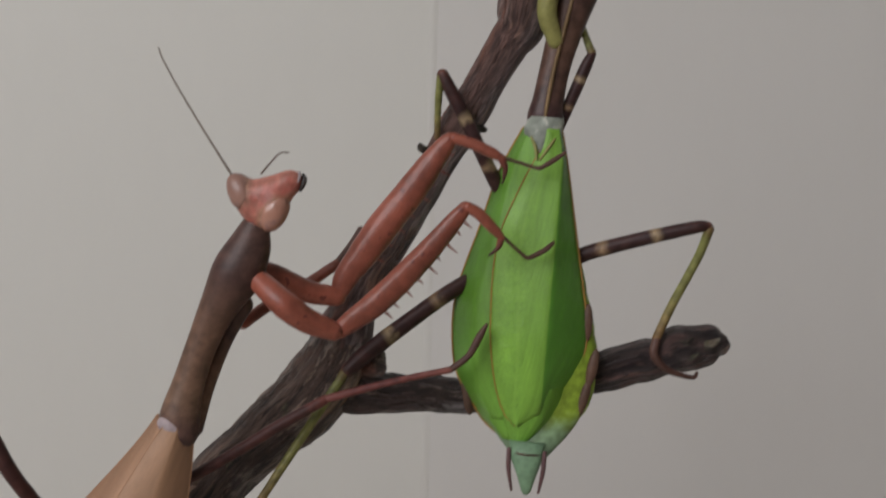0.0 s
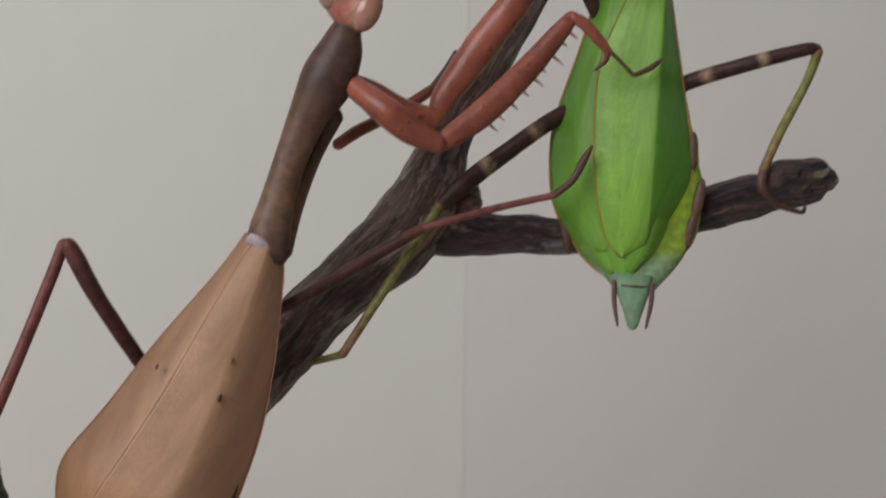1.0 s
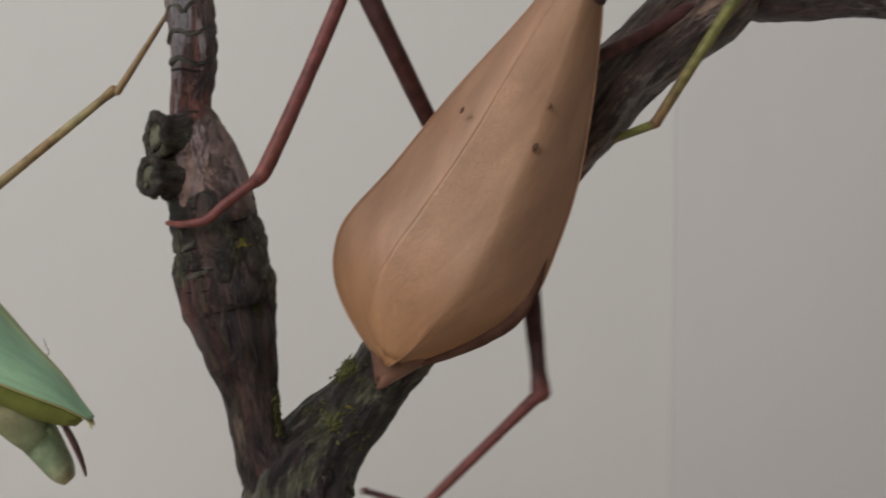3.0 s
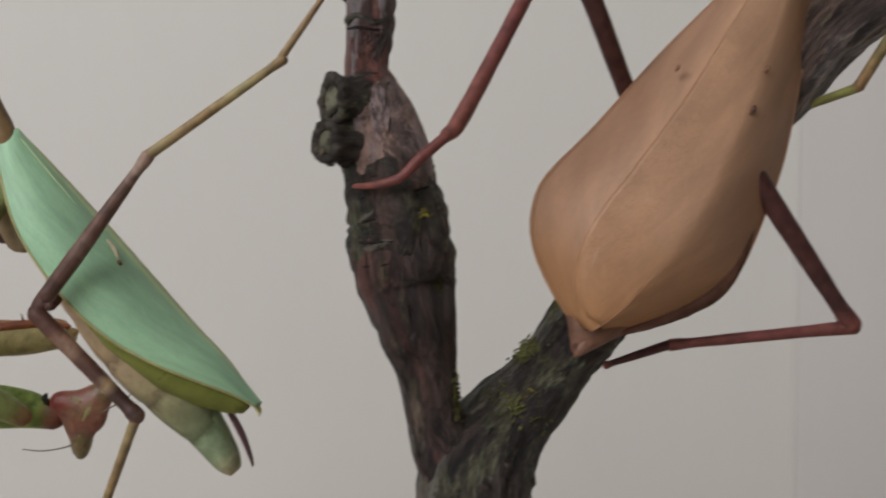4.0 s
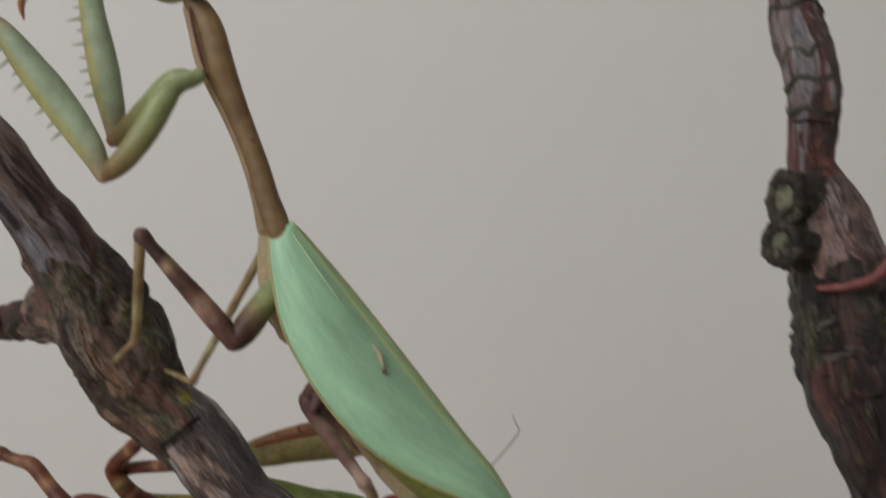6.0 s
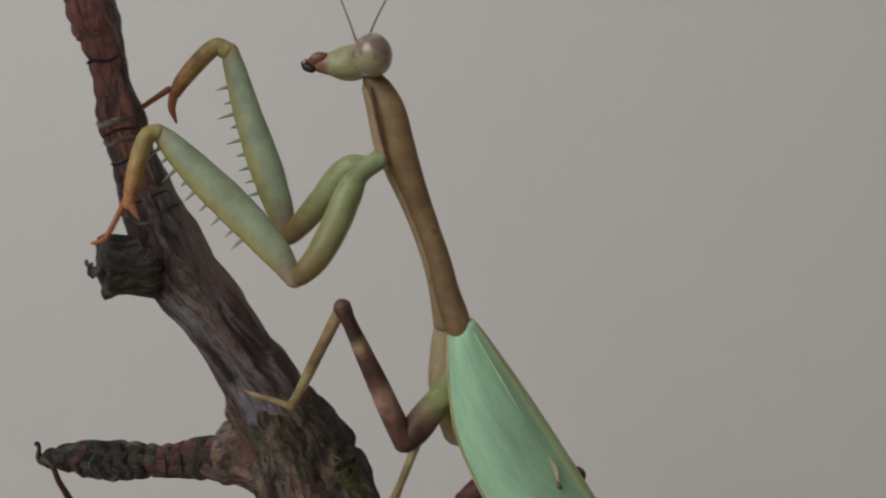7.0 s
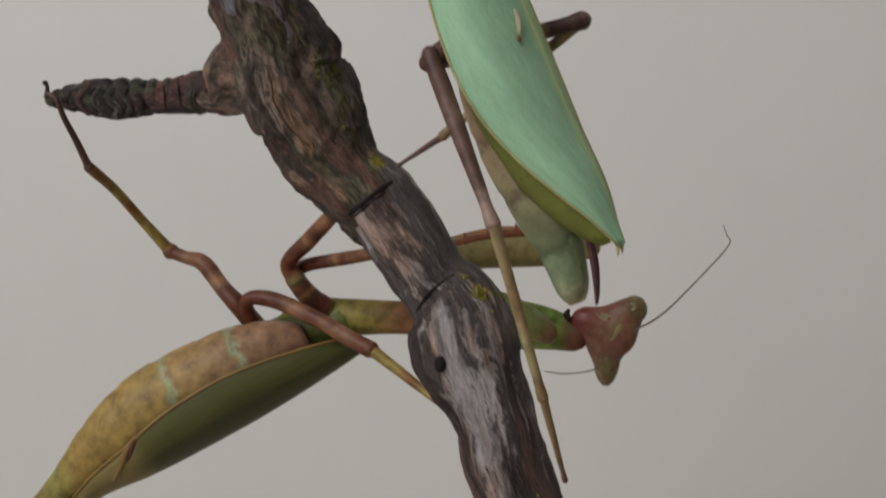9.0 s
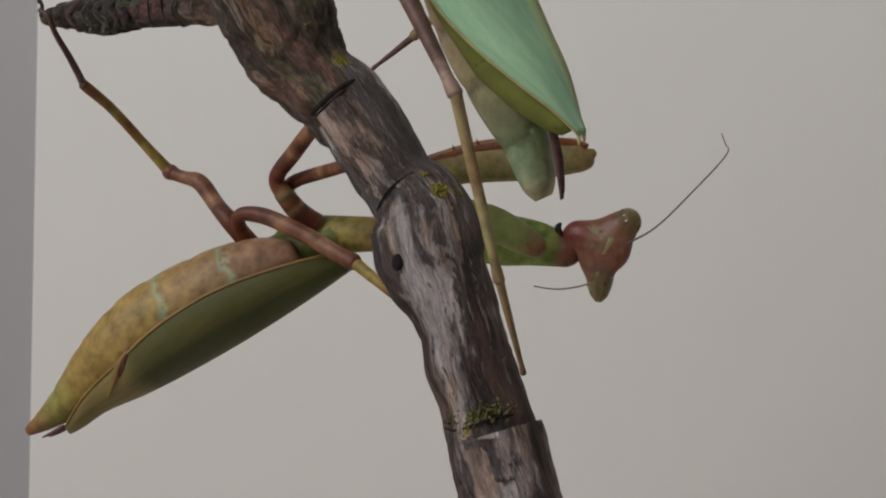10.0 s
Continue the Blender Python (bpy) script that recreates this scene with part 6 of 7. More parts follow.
part("face_plate", ball((-12.63, 2.31, -7.07), (0.19, -0.005, 0.02), (0, 0.02, 0), (-0.03, 0, 0.15), 12, 20), FACE_OLIVE, ho, "pale olive face shield flecked with red")
part("brow", tube([(-12.37, 2.34, -6.97, 0.03), (-12.43, 2.32, -7.09, 0.05), (-12.51, 2.32, -7.23, 0.035)], 12, 5, 0.7), BROW_OLIVE, ho, "pale yellow-green brow")
part("mouth", tube([(-12.99, 2.31, -7.01, 0.03), (-13.02, 2.31, -6.95, 0.04), (-13.00, 2.33, -6.90, 0.02)], 10, 5), MOUTH, ho, "dark mouth parts")
feeler(ho, [(-12.29, 2.36, -7.13, 0.012), (-11.97, 2.45, -6.94, 0.010), (-11.62, 2.55, -6.58, 0.009), (-11.25, 2.65, -6.15, 0.008), (-11.27, 2.70, -6.02, 0.007), (-11.31, 2.70, -5.91, 0.006)])
feeler(ho, [(-12.57, 2.38, -7.50, 0.011), (-12.74, 2.30, -7.58, 0.009), (-13.00, 2.21, -7.62, 0.008), (-13.23, 2.12, -7.59, 0.007)])
part("thorax", tube([(-15.57, 2.05, -7.07, 0.208), (-15.98, 2.08, -7.17, 0.263), (-16.40, 2.10, -7.32, 0.266), (-16.79, 2.12, -7.46, 0.202)], 20, 6), THORAX_OLIVE, OL, "olive green thorax")


def ol_leg(nm, rows, mt):
    """One piece of a leg of the hanging mantis."""
    ob = limb(nm, rows, mt, OL, "", 14, 1.0, 1.0 if nm.startswith("fore") or nm.startswith("femur") else 0.88)
    if nm == "femur_ridge":
        spines(ob, rows, (0, 0, 1), 4, 0.10, FORE_RED, (0.35, 0.8), 0.2)


ol_leg("mid_coxa", [(-15.79, 1.90, -6.91, 0.143), (-15.93, 1.75, -6.79, 0.142), (-16.07, 1.60, -6.57, 0.128)], LEG_OLIVE)
ol_leg("mid_femur", [(-16.03, 1.60, -6.60, 0.128), (-16.09, 1.50, -6.41, 0.102), (-15.77, 1.30, -6.15, 0.106), (-15.36, 1.10, -5.81, 0.098)], LEG_OLIVE)
ol_leg("mid_femur", [(-16.11, 1.75, -6.62, 0.104), (-15.98, 1.70, -6.45, 0.090), (-15.28, 1.30, -6.34, 0.087), (-14.85, 1.10, -6.27, 0.079)], LEG_OLIVE)
ol_leg("hind_femur", [(-16.55, 2.10, -7.35, 0.134), (-16.78, 1.75, -6.95, 0.132), (-17.04, 1.80, -6.72, 0.113), (-17.31, 1.85, -6.44, 0.114), (-17.56, 1.88, -6.37, 0.088), (-17.78, 1.90, -6.30, 0.088)], LEG_OLIVE)
ol_leg("hind_tibia", [(-17.76, 1.90, -6.30, 0.082), (-18.01, 1.70, -5.97, 0.068), (-18.21, 1.35, -5.60, 0.067), (-18.36, 1.00, -5.35, 0.072)], SHIN_OLIVE)
ol_leg("hind_tarsus", [(-18.36, 1.00, -5.35, 0.052), (-18.41, 0.80, -5.07, 0.045), (-18.43, 0.55, -4.82, 0.038), (-18.46, 0.45, -4.64, 0.032), (-18.58, 0.45, -4.56, 0.026)], FOOT_BROWN)
ol_leg("hind_femur", [(-16.66, 2.05, -7.31, 0.134), (-16.65, 1.60, -6.88, 0.091), (-16.33, 1.55, -6.83, 0.109), (-15.77, 1.45, -7.02, 0.107), (-15.29, 1.35, -7.24, 0.105), (-15.02, 1.30, -7.36, 0.110)], LEG_OLIVE)
ol_leg("hind_tibia", [(-15.03, 1.30, -7.35, 0.080), (-14.71, 1.20, -7.54, 0.067), (-14.25, 1.00, -7.80, 0.053), (-13.93, 0.85, -7.97, 0.046)], SHIN_OLIVE)
ol_leg("fore_femur", [(-14.85, 2.01, -6.46, 0.101), (-14.41, 2.13, -6.30, 0.189), (-13.93, 2.26, -6.20, 0.237), (-13.43, 2.39, -6.18, 0.234), (-13.01, 2.51, -6.14, 0.208), (-12.80, 2.54, -6.15, 0.158), (-12.71, 2.56, -6.11, 0.061)], FORE_OLIVE)
ol_leg("fore_tibia", [(-13.72, 2.25, -6.05, 0.049), (-14.08, 2.14, -6.11, 0.056), (-14.44, 2.03, -6.20, 0.044)], FORE_RED)
ol_leg("femur_ridge", [(-12.75, 2.47, -6.03, 0.030), (-13.10, 2.33, -5.99, 0.055), (-13.58, 2.19, -6.04, 0.065), (-14.07, 2.06, -6.13, 0.060), (-14.41, 1.99, -6.21, 0.04)], FORE_RED)
ol_leg("fore_femur", [(-13.17, 2.03, -7.16, 0.131), (-13.52, 1.93, -6.97, 0.192), (-13.97, 1.85, -6.79, 0.158), (-14.32, 1.82, -6.64, 0.10)], FEMUR_OLIVE)
for rows, mt in (([(-17.76, 1.90, -6.30, 0.082), (-18.01, 1.70, -5.97, 0.068), (-18.21, 1.35, -5.60, 0.067), (-18.36, 1.00, -5.35, 0.072)], KNEE_OLIVE), ([(-15.03, 1.30, -7.35, 0.080), (-14.71, 1.20, -7.54, 0.067), (-14.25, 1.00, -7.80, 0.053), (-13.93, 0.85, -7.97, 0.046)], KNEE_OLIVE), ([(-18.36, 1.00, -5.35, 0.052), (-18.41, 0.80, -5.07, 0.045), (-18.43, 0.55, -4.82, 0.038), (-18.46, 0.45, -4.64, 0.032), (-18.58, 0.45, -4.56, 0.026)], FOOT_BROWN)):
    q = np.array(rows[0])
    part("knee", ball(q[:3], (q[3] * 1.25, 0, 0), (0, q[3] * 1.2, 0), (0, 0, q[3] * 1.2), 8, 12), mt, OL)
part("wing_slit", tube([(*ol_body.at(0.655, -0.55, -0.36), 0.010), (*ol_body.at(0.685, -0.53, -0.28), 0.026), (*ol_body.at(0.71, -0.50, -0.20), 0.024), (*ol_body.at(0.73, -0.47, -0.14), 0.01)], 10, 5, 0.6), SEAM_TEAL, OL, "dark red slit before the folded wing tip")
part("wing_fold", tube([(*ol_body.at(0.67, -0.54, -0.34), 0.015), (*ol_body.at(0.71, -0.52, -0.26), 0.034), (*ol_body.at(0.75, -0.46, -0.14), 0.032), (*ol_body.at(0.80, -0.34, -0.04), 0.015)], 12, 5, 0.6), EDGE_OLIVE, OL, "ochre fold of the wing tip")
for sg in (-1, 1):
    part("cercus", tube([(*ol_body.at(1.0, sg * 0.08, -0.06), 0.025), (*ol_body.at(1.04, sg * 0.09, -0.06), 0.022), (*ol_body.at(1.075, sg * 0.08, -0.07), 0.01)], 8, 4), CERCUS, OL)

# ---- mint green mantis, which shifts its grip ----
TE_J = (-13.576, -1.35, -2.817)
TE = thing("mantis", TE_J, "mint green praying mantis with brown banded legs, reaching between branches", "mantis", "mantises on the branches")
te_body = Body(TE_J, (-11.735, -0.75, -6.002), (0.822, -0.406, 0.399))
TE_WING = [(0.0, -0.04, 0.16, 0.06, -0.14), (0.06, -0.08, 0.30, 0.06, -0.24), (0.22, -0.12, 0.52, 0.06, -0.44), (0.42, -0.12, 0.62, 0.06, -0.50), (0.58, -0.12, 0.60, 0.05, -0.46), (0.72, -0.1, 0.50, 0.05, -0.32), (0.84, -0.10, 0.34, 0.06, -0.16), (0.93, -0.06, 0.18, 0.04, -0.05), (1.0, 0.0, 0.05, 0.02, -0.01)]
te_wings = wing_pair(TE, te_body, TE_WING, [(u, xi, xo * 0.7, h - 0.02, zo) for u, xi, xo, h, zo in TE_WING], -1, WING_TEAL, EDGE_TEAL, 0.03, 0.82, 0.55, 0.014)
abdomen(TE, te_body, [(0.02, 0.14, 0.14, 0.14), (0.2, 0.28, 0.25, 0.36), (0.42, 0.40, 0.34, 0.46), (0.65, 0.42, 0.37, 0.55), (0.84, 0.33, 0.30, 0.58), (0.96, 0.22, 0.21, 0.61), (1.06, 0.17, 0.15, 0.66), (1.10, 0.09, 0.08, 0.68)], ABD_TEAL, "pale belly", 0.045, 7)
part("hind_wing", loft([(te_body.at(0.40, -0.50, -0.50), te_body.s * 0.05, te_body.n * 0.06), (te_body.at(0.60, -0.44, -0.50), te_body.s * 0.10, te_body.n * 0.10), (te_body.at(0.78, -0.34, -0.38), te_body.s * 0.11, te_body.n * 0.15), (te_body.at(0.88, -0.22, -0.26), te_body.s * 0.10, te_body.n * 0.15), (te_body.at(0.95, -0.12, -0.16), te_body.s * 0.06, te_body.n * 0.12), (te_body.at(0.985, -0.08, -0.10), te_body.s * 0.02, te_body.n * 0.06)], 16), UNDER_TEAL, TE, "olive folded hind wing")
part("tail_plate", loft([(te_body.at(0.90, 0, -0.42), te_body.s * 0.16, te_body.n * 0.08), (te_body.at(1.0, 0, -0.50), te_body.s * 0.12, te_body.n * 0.07), (te_body.at(1.06, 0, -0.56), te_body.s * 0.08, te_body.n * 0.05), (te_body.at(1.08, 0, -0.59), te_body.s * 0.03, te_body.n * 0.02)], 14), TAIL_TEAL, TE)
for sg in (-1, 1):
    part("cercus", tube([(*te_body.at(0.93, sg * 0.025, -0.26), 0.022), (*te_body.at(1.02, sg * 0.025, -0.34), 0.028), (*te_body.at(1.09, sg * 0.02, -0.44), 0.018), (*te_body.at(1.12, sg * 0.015, -0.50), 0.007)], 8, 4), CERCUS, TE)
# pale colour of this piece paints the highlight along the wing's slit
part("wing_tear", tube([(*te_body.at(0.385, -0.21, 0.075), 0.014), (*te_body.at(0.415, -0.23, 0.075), 0.026), (*te_body.at(0.44, -0.27, 0.06), 0.016)], 10, 5, 0.5), SLIT_LIGHT, te_wings[1], "small pale slit in the wing")
part("wing_vein", tube([(*te_body.at(0.03, -0.10, 0.072), 0.006), (*te_body.at(0.10, -0.14, 0.078), 0.008), (*te_body.at(0.18, -0.17, 0.078), 0.007), (*te_body.at(0.26, -0.19, 0.074), 0.003)], 8, 6, 0.5), VEIN_TEAL, te_wings[1], "pale vein along the wing")
part("wing_spot", ball(te_body.at(0.453, -0.29, 0.045), te_body.a * 0.035, te_body.s * 0.03, te_body.n * 0.02, 6, 8), PRON_TEAL, te_wings[1], "small brown spot")
for sg in (-1, 1):
    part("wing_tip", tube([(*te_body.at(0.975, sg * 0.02, 0.0), 0.03), (*te_body.at(1.0, sg * 0.035, -0.02), 0.022), (*te_body.at(1.022, sg * 0.045 - 0.01, -0.05), 0.006)], 8, 4, 0.6), EDGE_TEAL, TE, "small pointed wing tip")
part("thorax", tube([(-13.78, -1.25, -2.81, 0.104), (-13.82, -1.20, -3.13, 0.136), (-13.81, -1.15, -3.45, 0.168), (-13.71, -1.10, -3.87, 0.158)], 18, 6), MESO_TEAL, TE, "pale thorax")
part("collar", tube([(*te_body.at(-0.01, -0.04, -0.03), 0.09), (*te_body.at(0.008, -0.06, -0.05), 0.115), (*te_body.at(0.03, -0.10, -0.08), 0.10)], 16, 5, 0.8), FLANK_TEAL, TE, "pale ochre collar at the wing base")
te_arms = []
te_fore = [part("pronotum", tube([(-13.62, -1.40, -2.96, 0.085), (-13.66, -1.40, -2.80, 0.125), (-13.75, -1.40, -2.53, 0.118), (-13.82, -1.40, -2.26, 0.112), (-13.93, -1.40, -1.94, 0.112), (-14.035, -1.41, -1.65, 0.122), (-14.13, -1.42, -1.39, 0.142), (-14.20, -1.43, -1.15, 0.150), (-14.265, -1.43, -0.88, 0.142), (-14.36, -1.43, -0.68, 0.122), (-14.45, -1.44, -0.56, 0.09)], 28, 8, 0.85), PRON_TEAL, TE, "ochre brown ridged pronotum", TE_J)]
te_fore.append(part("pronotum_seam", tube([(-14.43, -1.545, -0.66, 0.012), (-14.385, -1.575, -0.86, 0.016), (-14.32, -1.575, -1.14, 0.018), (-14.25, -1.56, -1.38, 0.008)], 8, 6), SEAM_TEAL, TE, "dark red seam along the pronotum", TE_J))
te_fore.append(part("pronotum_flank", tube([(-14.49, -1.42, -0.64, 0.05), (-14.42, -1.43, -0.88, 0.065), (-14.36, -1.43, -1.16, 0.07), (-14.265, -1.42, -1.41, 0.065), (-14.14, -1.41, -1.68, 0.058), (-14.02, -1.40, -1.97, 0.055), (-13.91, -1.39, -2.28, 0.062), (-13.84, -1.36, -2.56, 0.075), (-13.79, -1.30, -2.84, 0.10)], 16, 8, 0.9), FLANK_TEAL, TE, "paler flank of the pronotum", TE_J))
th = blob_head(TE, (-14.58, -1.5, -0.40), [
    ((-14.62, -1.45, -0.40), ((0.20, 0, -0.02), (0, 0.15, 0), (0.0, 0, 0.135))),
    ((-14.40, -1.60, -0.37), ((0.155, 0, -0.03), (0, 0.17, 0), (0.02, 0, 0.175))),
    ((-14.67, -1.45, -0.50), ((0.12, 0, -0.02), (0, 0.12, 0), (0.02, 0, 0.075))),
    ((-14.90, -1.48, -0.43), ((0.14, 0, -0.02), (0, 0.085, 0), (0.0, 0, 0.082)))], HEAD_TEAL, "pale green head in profile",
    [("eye", 1, EYE_TEAL, 0.60, "mottled grey-green eye")])
part("muzzle", tube([(-14.86, -1.53, -0.38, 0.05), (-14.93, -1.53, -0.39, 0.062), (-14.99, -1.52, -0.42, 0.045)], 14, 5), MOUTH_TEAL, th, "reddish brown muzzle")
part("mouth", tube([(-14.97, -1.54, -0.49, 0.035), (-15.03, -1.53, -0.46, 0.045), (-15.06, -1.52, -0.42, 0.03)], 12, 5), MOUTH, th, "dark mouth parts")
part("lip", tube([(-15.03, -1.56, -0.40, 0.018), (-15.045, -1.57, -0.43, 0.02)], 10, 4), COLLAR, th, "pale lip")
te_fore.append(th)
feeler(th, [(-14.55, -1.60, -0.25, 0.010), (-14.61, -1.65, -0.06, 0.008), (-14.73, -1.70, 0.24, 0.007), (-14.93, -1.75, 0.59, 0.006)])
feeler(th, [(-14.47, -1.40, -0.17, 0.010), (-14.40, -1.35, 0.02, 0.009), (-14.23, -1.30, 0.36, 0.007), (-14.02, -1.30, 0.67, 0.006)])


def te_fore_leg(nm, rows, mt):
    """One piece of a fore leg; all pieces of a leg turn about its coxa's upper end."""
    ob = limb(nm, rows, mt, TE, "", 16, 0.75 if nm == "fore_femur" else 1.0)
    te_arms.append((ob, rows[0][:3] if nm == "fore_coxa" else te_arms[-1][1]))
    if nm == "fore_femur":
        spines(ob, rows, (-0.7, 0, -0.7) if rows[0][1] < -1.5 else (-1, 0, -0.25), 9, 0.15, FORE_TEAL, (0.3, 0.8), 0.0)


te_fore_leg("fore_coxa", [(-14.33, -1.30, -1.21, 0.077), (-14.50, -1.20, -1.34, 0.086), (-14.72, -1.15, -1.41, 0.139), (-14.98, -1.10, -1.72, 0.131), (-15.23, -1.05, -1.99, 0.105), (-15.35, -1.00, -2.08, 0.080)], COXA_TEAL)
te_fore_leg("fore_femur", [(-15.32, -1.00, -2.04, 0.089), (-15.40, -1.00, -1.77, 0.139), (-15.55, -1.02, -1.39, 0.164), (-15.71, -1.04, -0.96, 0.144), (-15.83, -1.06, -0.59, 0.119), (-15.93, -1.08, -0.27, 0.089)], FORE_TEAL)
te_fore_leg("fore_tibia", [(-15.95, -1.08, -0.28, 0.091), (-16.06, -1.12, -0.25, 0.086), (-16.21, -1.20, -0.42, 0.086), (-16.34, -1.25, -0.61, 0.075), (-16.39, -1.28, -0.73, 0.053)], SHIN_FORE)
te_fore_leg("claw", [(-16.40, -1.28, -0.71, 0.048), (-16.42, -1.28, -0.86, 0.037), (-16.37, -1.28, -1.00, 0.011)], CLAW_TEAL)
te_fore_leg("fore_tarsus", [(-16.45, -1.28, -0.68, 0.032), (-16.59, -1.38, -0.81, 0.026), (-16.70, -1.45, -0.91, 0.026)], CLAW_TEAL)
te_fore_leg("fore_coxa", [(-14.32, -1.60, -1.33, 0.075), (-14.47, -1.75, -1.47, 0.082), (-14.55, -1.80, -1.60, 0.123), (-14.65, -1.85, -1.90, 0.131), (-14.79, -1.90, -2.20, 0.123), (-14.94, -1.90, -2.38, 0.098), (-15.02, -1.90, -2.44, 0.061)], COXA_TEAL)
te_fore_leg("fore_femur", [(-15.00, -1.90, -2.45, 0.078), (-15.18, -1.90, -2.20, 0.138), (-15.46, -1.90, -1.93, 0.166), (-15.76, -1.92, -1.65, 0.167), (-16.04, -1.95, -1.39, 0.139), (-16.24, -1.98, -1.19, 0.093), (-16.30, -2.00, -1.12, 0.060)], FORE_TEAL)
te_fore_leg("fore_tibia", [(-16.29, -2.00, -1.14, 0.070), (-16.38, -2.05, -1.19, 0.080), (-16.42, -2.15, -1.43, 0.080), (-16.45, -2.20, -1.68, 0.069), (-16.47, -2.22, -1.83, 0.045)], SHIN_FORE)
te_fore_leg("claw", [(-16.48, -2.20, -1.72, 0.045), (-16.42, -2.22, -1.85, 0.035), (-16.36, -2.22, -1.94, 0.010)], CLAW_TEAL)
te_fore_leg("fore_tarsus", [(-16.49, -2.22, -1.77, 0.030), (-16.60, -2.18, -1.97, 0.025), (-16.72, -2.10, -2.12, 0.025), (-16.86, -2.05, -2.17, 0.015)], CLAW_TEAL)

# swing of the fore legs at the shoulder: time, degrees
TE_ARMS = [(0.0, 20.0), (5.0, 21.0), (5.5, 22.0), (5.7, 15.0), (6.0, 11.0), (6.2, 10.5), (6.8, 5.0), (7.3, 0.0), (7.5, 0.0), (8.0, -9.0), (10.0, -9.0)]
# joints of the walking legs: time, then upper joint, knee, ankle and toe
TE_BODY = [
    (0.0, (-11.74, -1.35, -3.97), -9.5, -18.0),
    (2.5, (-11.74, -1.35, -3.97), -9.5, -18.0),
    (2.7, (-11.84, -1.35, -3.61), -9.5, -18.0),
    (3.8, (-11.73, -1.35, -3.74), -10.0, -18.0),
    (4.5, (-12.06, -1.35, -3.72), -14.8, -18.0),
    (5.0, (-12.05, -1.35, -3.82), -16.7, -18.0),
    (5.5, (-12.67, -1.35, -3.61), -14.5, -18.0),
    (5.6, (-12.89, -1.35, -3.51), -9.5, -4.0),
    (5.7, (-12.92, -1.35, -3.59), -8.1, 0.0),
    (5.9, (-12.92, -1.35, -3.49), -6.9, 0.0),
    (6.0, (-12.98, -1.35, -3.57), -6.1, 0.0),
    (6.2, (-13.13, -1.35, -3.31), -4.5, 0.0),
    (7.3, (-13.71, -1.35, -2.87), -1.5, 0.0),
    (7.5, (-13.58, -1.35, -2.82), -0.0, 0.0),
    (8.0, (-13.54, -1.35, -2.64), 4.5, 0.0),
    (8.5, (-13.51, -1.35, -2.83), 5.2, 0.0),
    (9.0, (-13.43, -1.35, -2.80), 7.0, 0.0),
    (9.5, (-13.35, -1.35, -2.79), 7.3, 0.0),
    (10.0, (-13.28, -1.35, -2.83), 7.5, 0.0),
]
TE_NECK = [(0.0, 4.0), (4.5, 5.0), (5.0, 9.5), (5.5, 6.5), (5.7, 6.0), (6.0, 5.5), (6.2, 4.5), (7.3, 1.0), (7.5, 0.0), (8.0, 1.0), (10.0, 1.0)]
NEAR_HIND = [
    (0.0, (-11.20, -1.86, -5.59), (-9.61, -1.80, -4.15), (-8.94, -1.85, -3.15), (-8.38, -1.90, -2.24)),
    (2.5, (-11.20, -1.86, -5.59), (-9.61, -1.80, -4.15), (-8.94, -1.85, -3.15), (-8.38, -1.90, -2.24)),
    (2.7, (-11.30, -1.86, -5.23), (-10.01, -1.80, -3.97), (-8.98, -1.85, -3.12), (-8.37, -1.90, -2.30)),
    (3.8, (-11.18, -1.86, -5.36), (-10.14, -1.85, -3.96), (-8.90, -1.90, -3.05), (-8.26, -1.95, -2.13)),
    (4.5, (-11.37, -1.86, -5.28), (-10.34, -1.85, -3.88), (-8.97, -1.90, -3.08), (-8.33, -1.95, -2.33)),
    (5.0, (-11.31, -1.86, -5.36), (-10.30, -1.85, -3.97), (-8.97, -1.90, -3.08), (-8.41, -1.95, -2.39)),
    (5.5, (-11.99, -1.86, -5.18), (-10.65, -1.90, -4.46), (-9.20, -2.00, -4.04), (-8.53, -2.10, -3.68)),
    (5.6, (-12.49, -1.69, -5.21), (-10.98, -3.00, -5.05), (-11.00, -2.60, -6.15), (-11.14, -2.40, -6.64)),
    (5.7, (-12.60, -1.64, -5.32), (-11.17, -3.05, -5.14), (-11.31, -2.50, -6.22), (-11.43, -2.30, -6.71)),
    (5.9, (-12.84, -0.95, -5.28), (-11.90, -2.70, -5.73), (-11.93, -2.00, -6.87), (-11.93, -1.80, -7.34)),
    (6.2, (-13.09, -0.95, -5.14), (-11.88, -1.80, -6.16), (-11.54, -1.30, -7.61), (-11.36, -1.00, -8.14)),
    (7.5, (-13.53, -1.38, -4.63), (-12.73, -1.72, -6.10), (-12.60, -1.00, -7.54), (-12.533, -0.597, -8.436)),
    (8.0, (-13.63, -1.38, -4.42), (-12.96, -1.70, -5.71), (-12.58, -1.00, -7.49), (-12.46, -0.60, -8.09)),
    (8.5, (-13.65, -1.38, -4.57), (-12.80, -1.70, -6.09), (-12.59, -1.10, -7.47), (-12.55, -0.60, -8.14)),
    (9.0, (-13.64, -1.38, -4.51), (-12.89, -1.70, -6.21), (-12.49, -1.10, -7.99), (-12.46, -0.50, -8.58)),
    (9.5, (-13.60, -1.38, -4.49), (-12.62, -1.70, -6.25), (-12.40, -1.10, -7.96), (-12.41, -0.50, -8.57)),
    (10.0, (-13.56, -1.38, -4.51), (-12.51, -1.70, -6.30), (-12.35, -1.10, -8.04), (-12.39, -0.50, -8.58)),
]
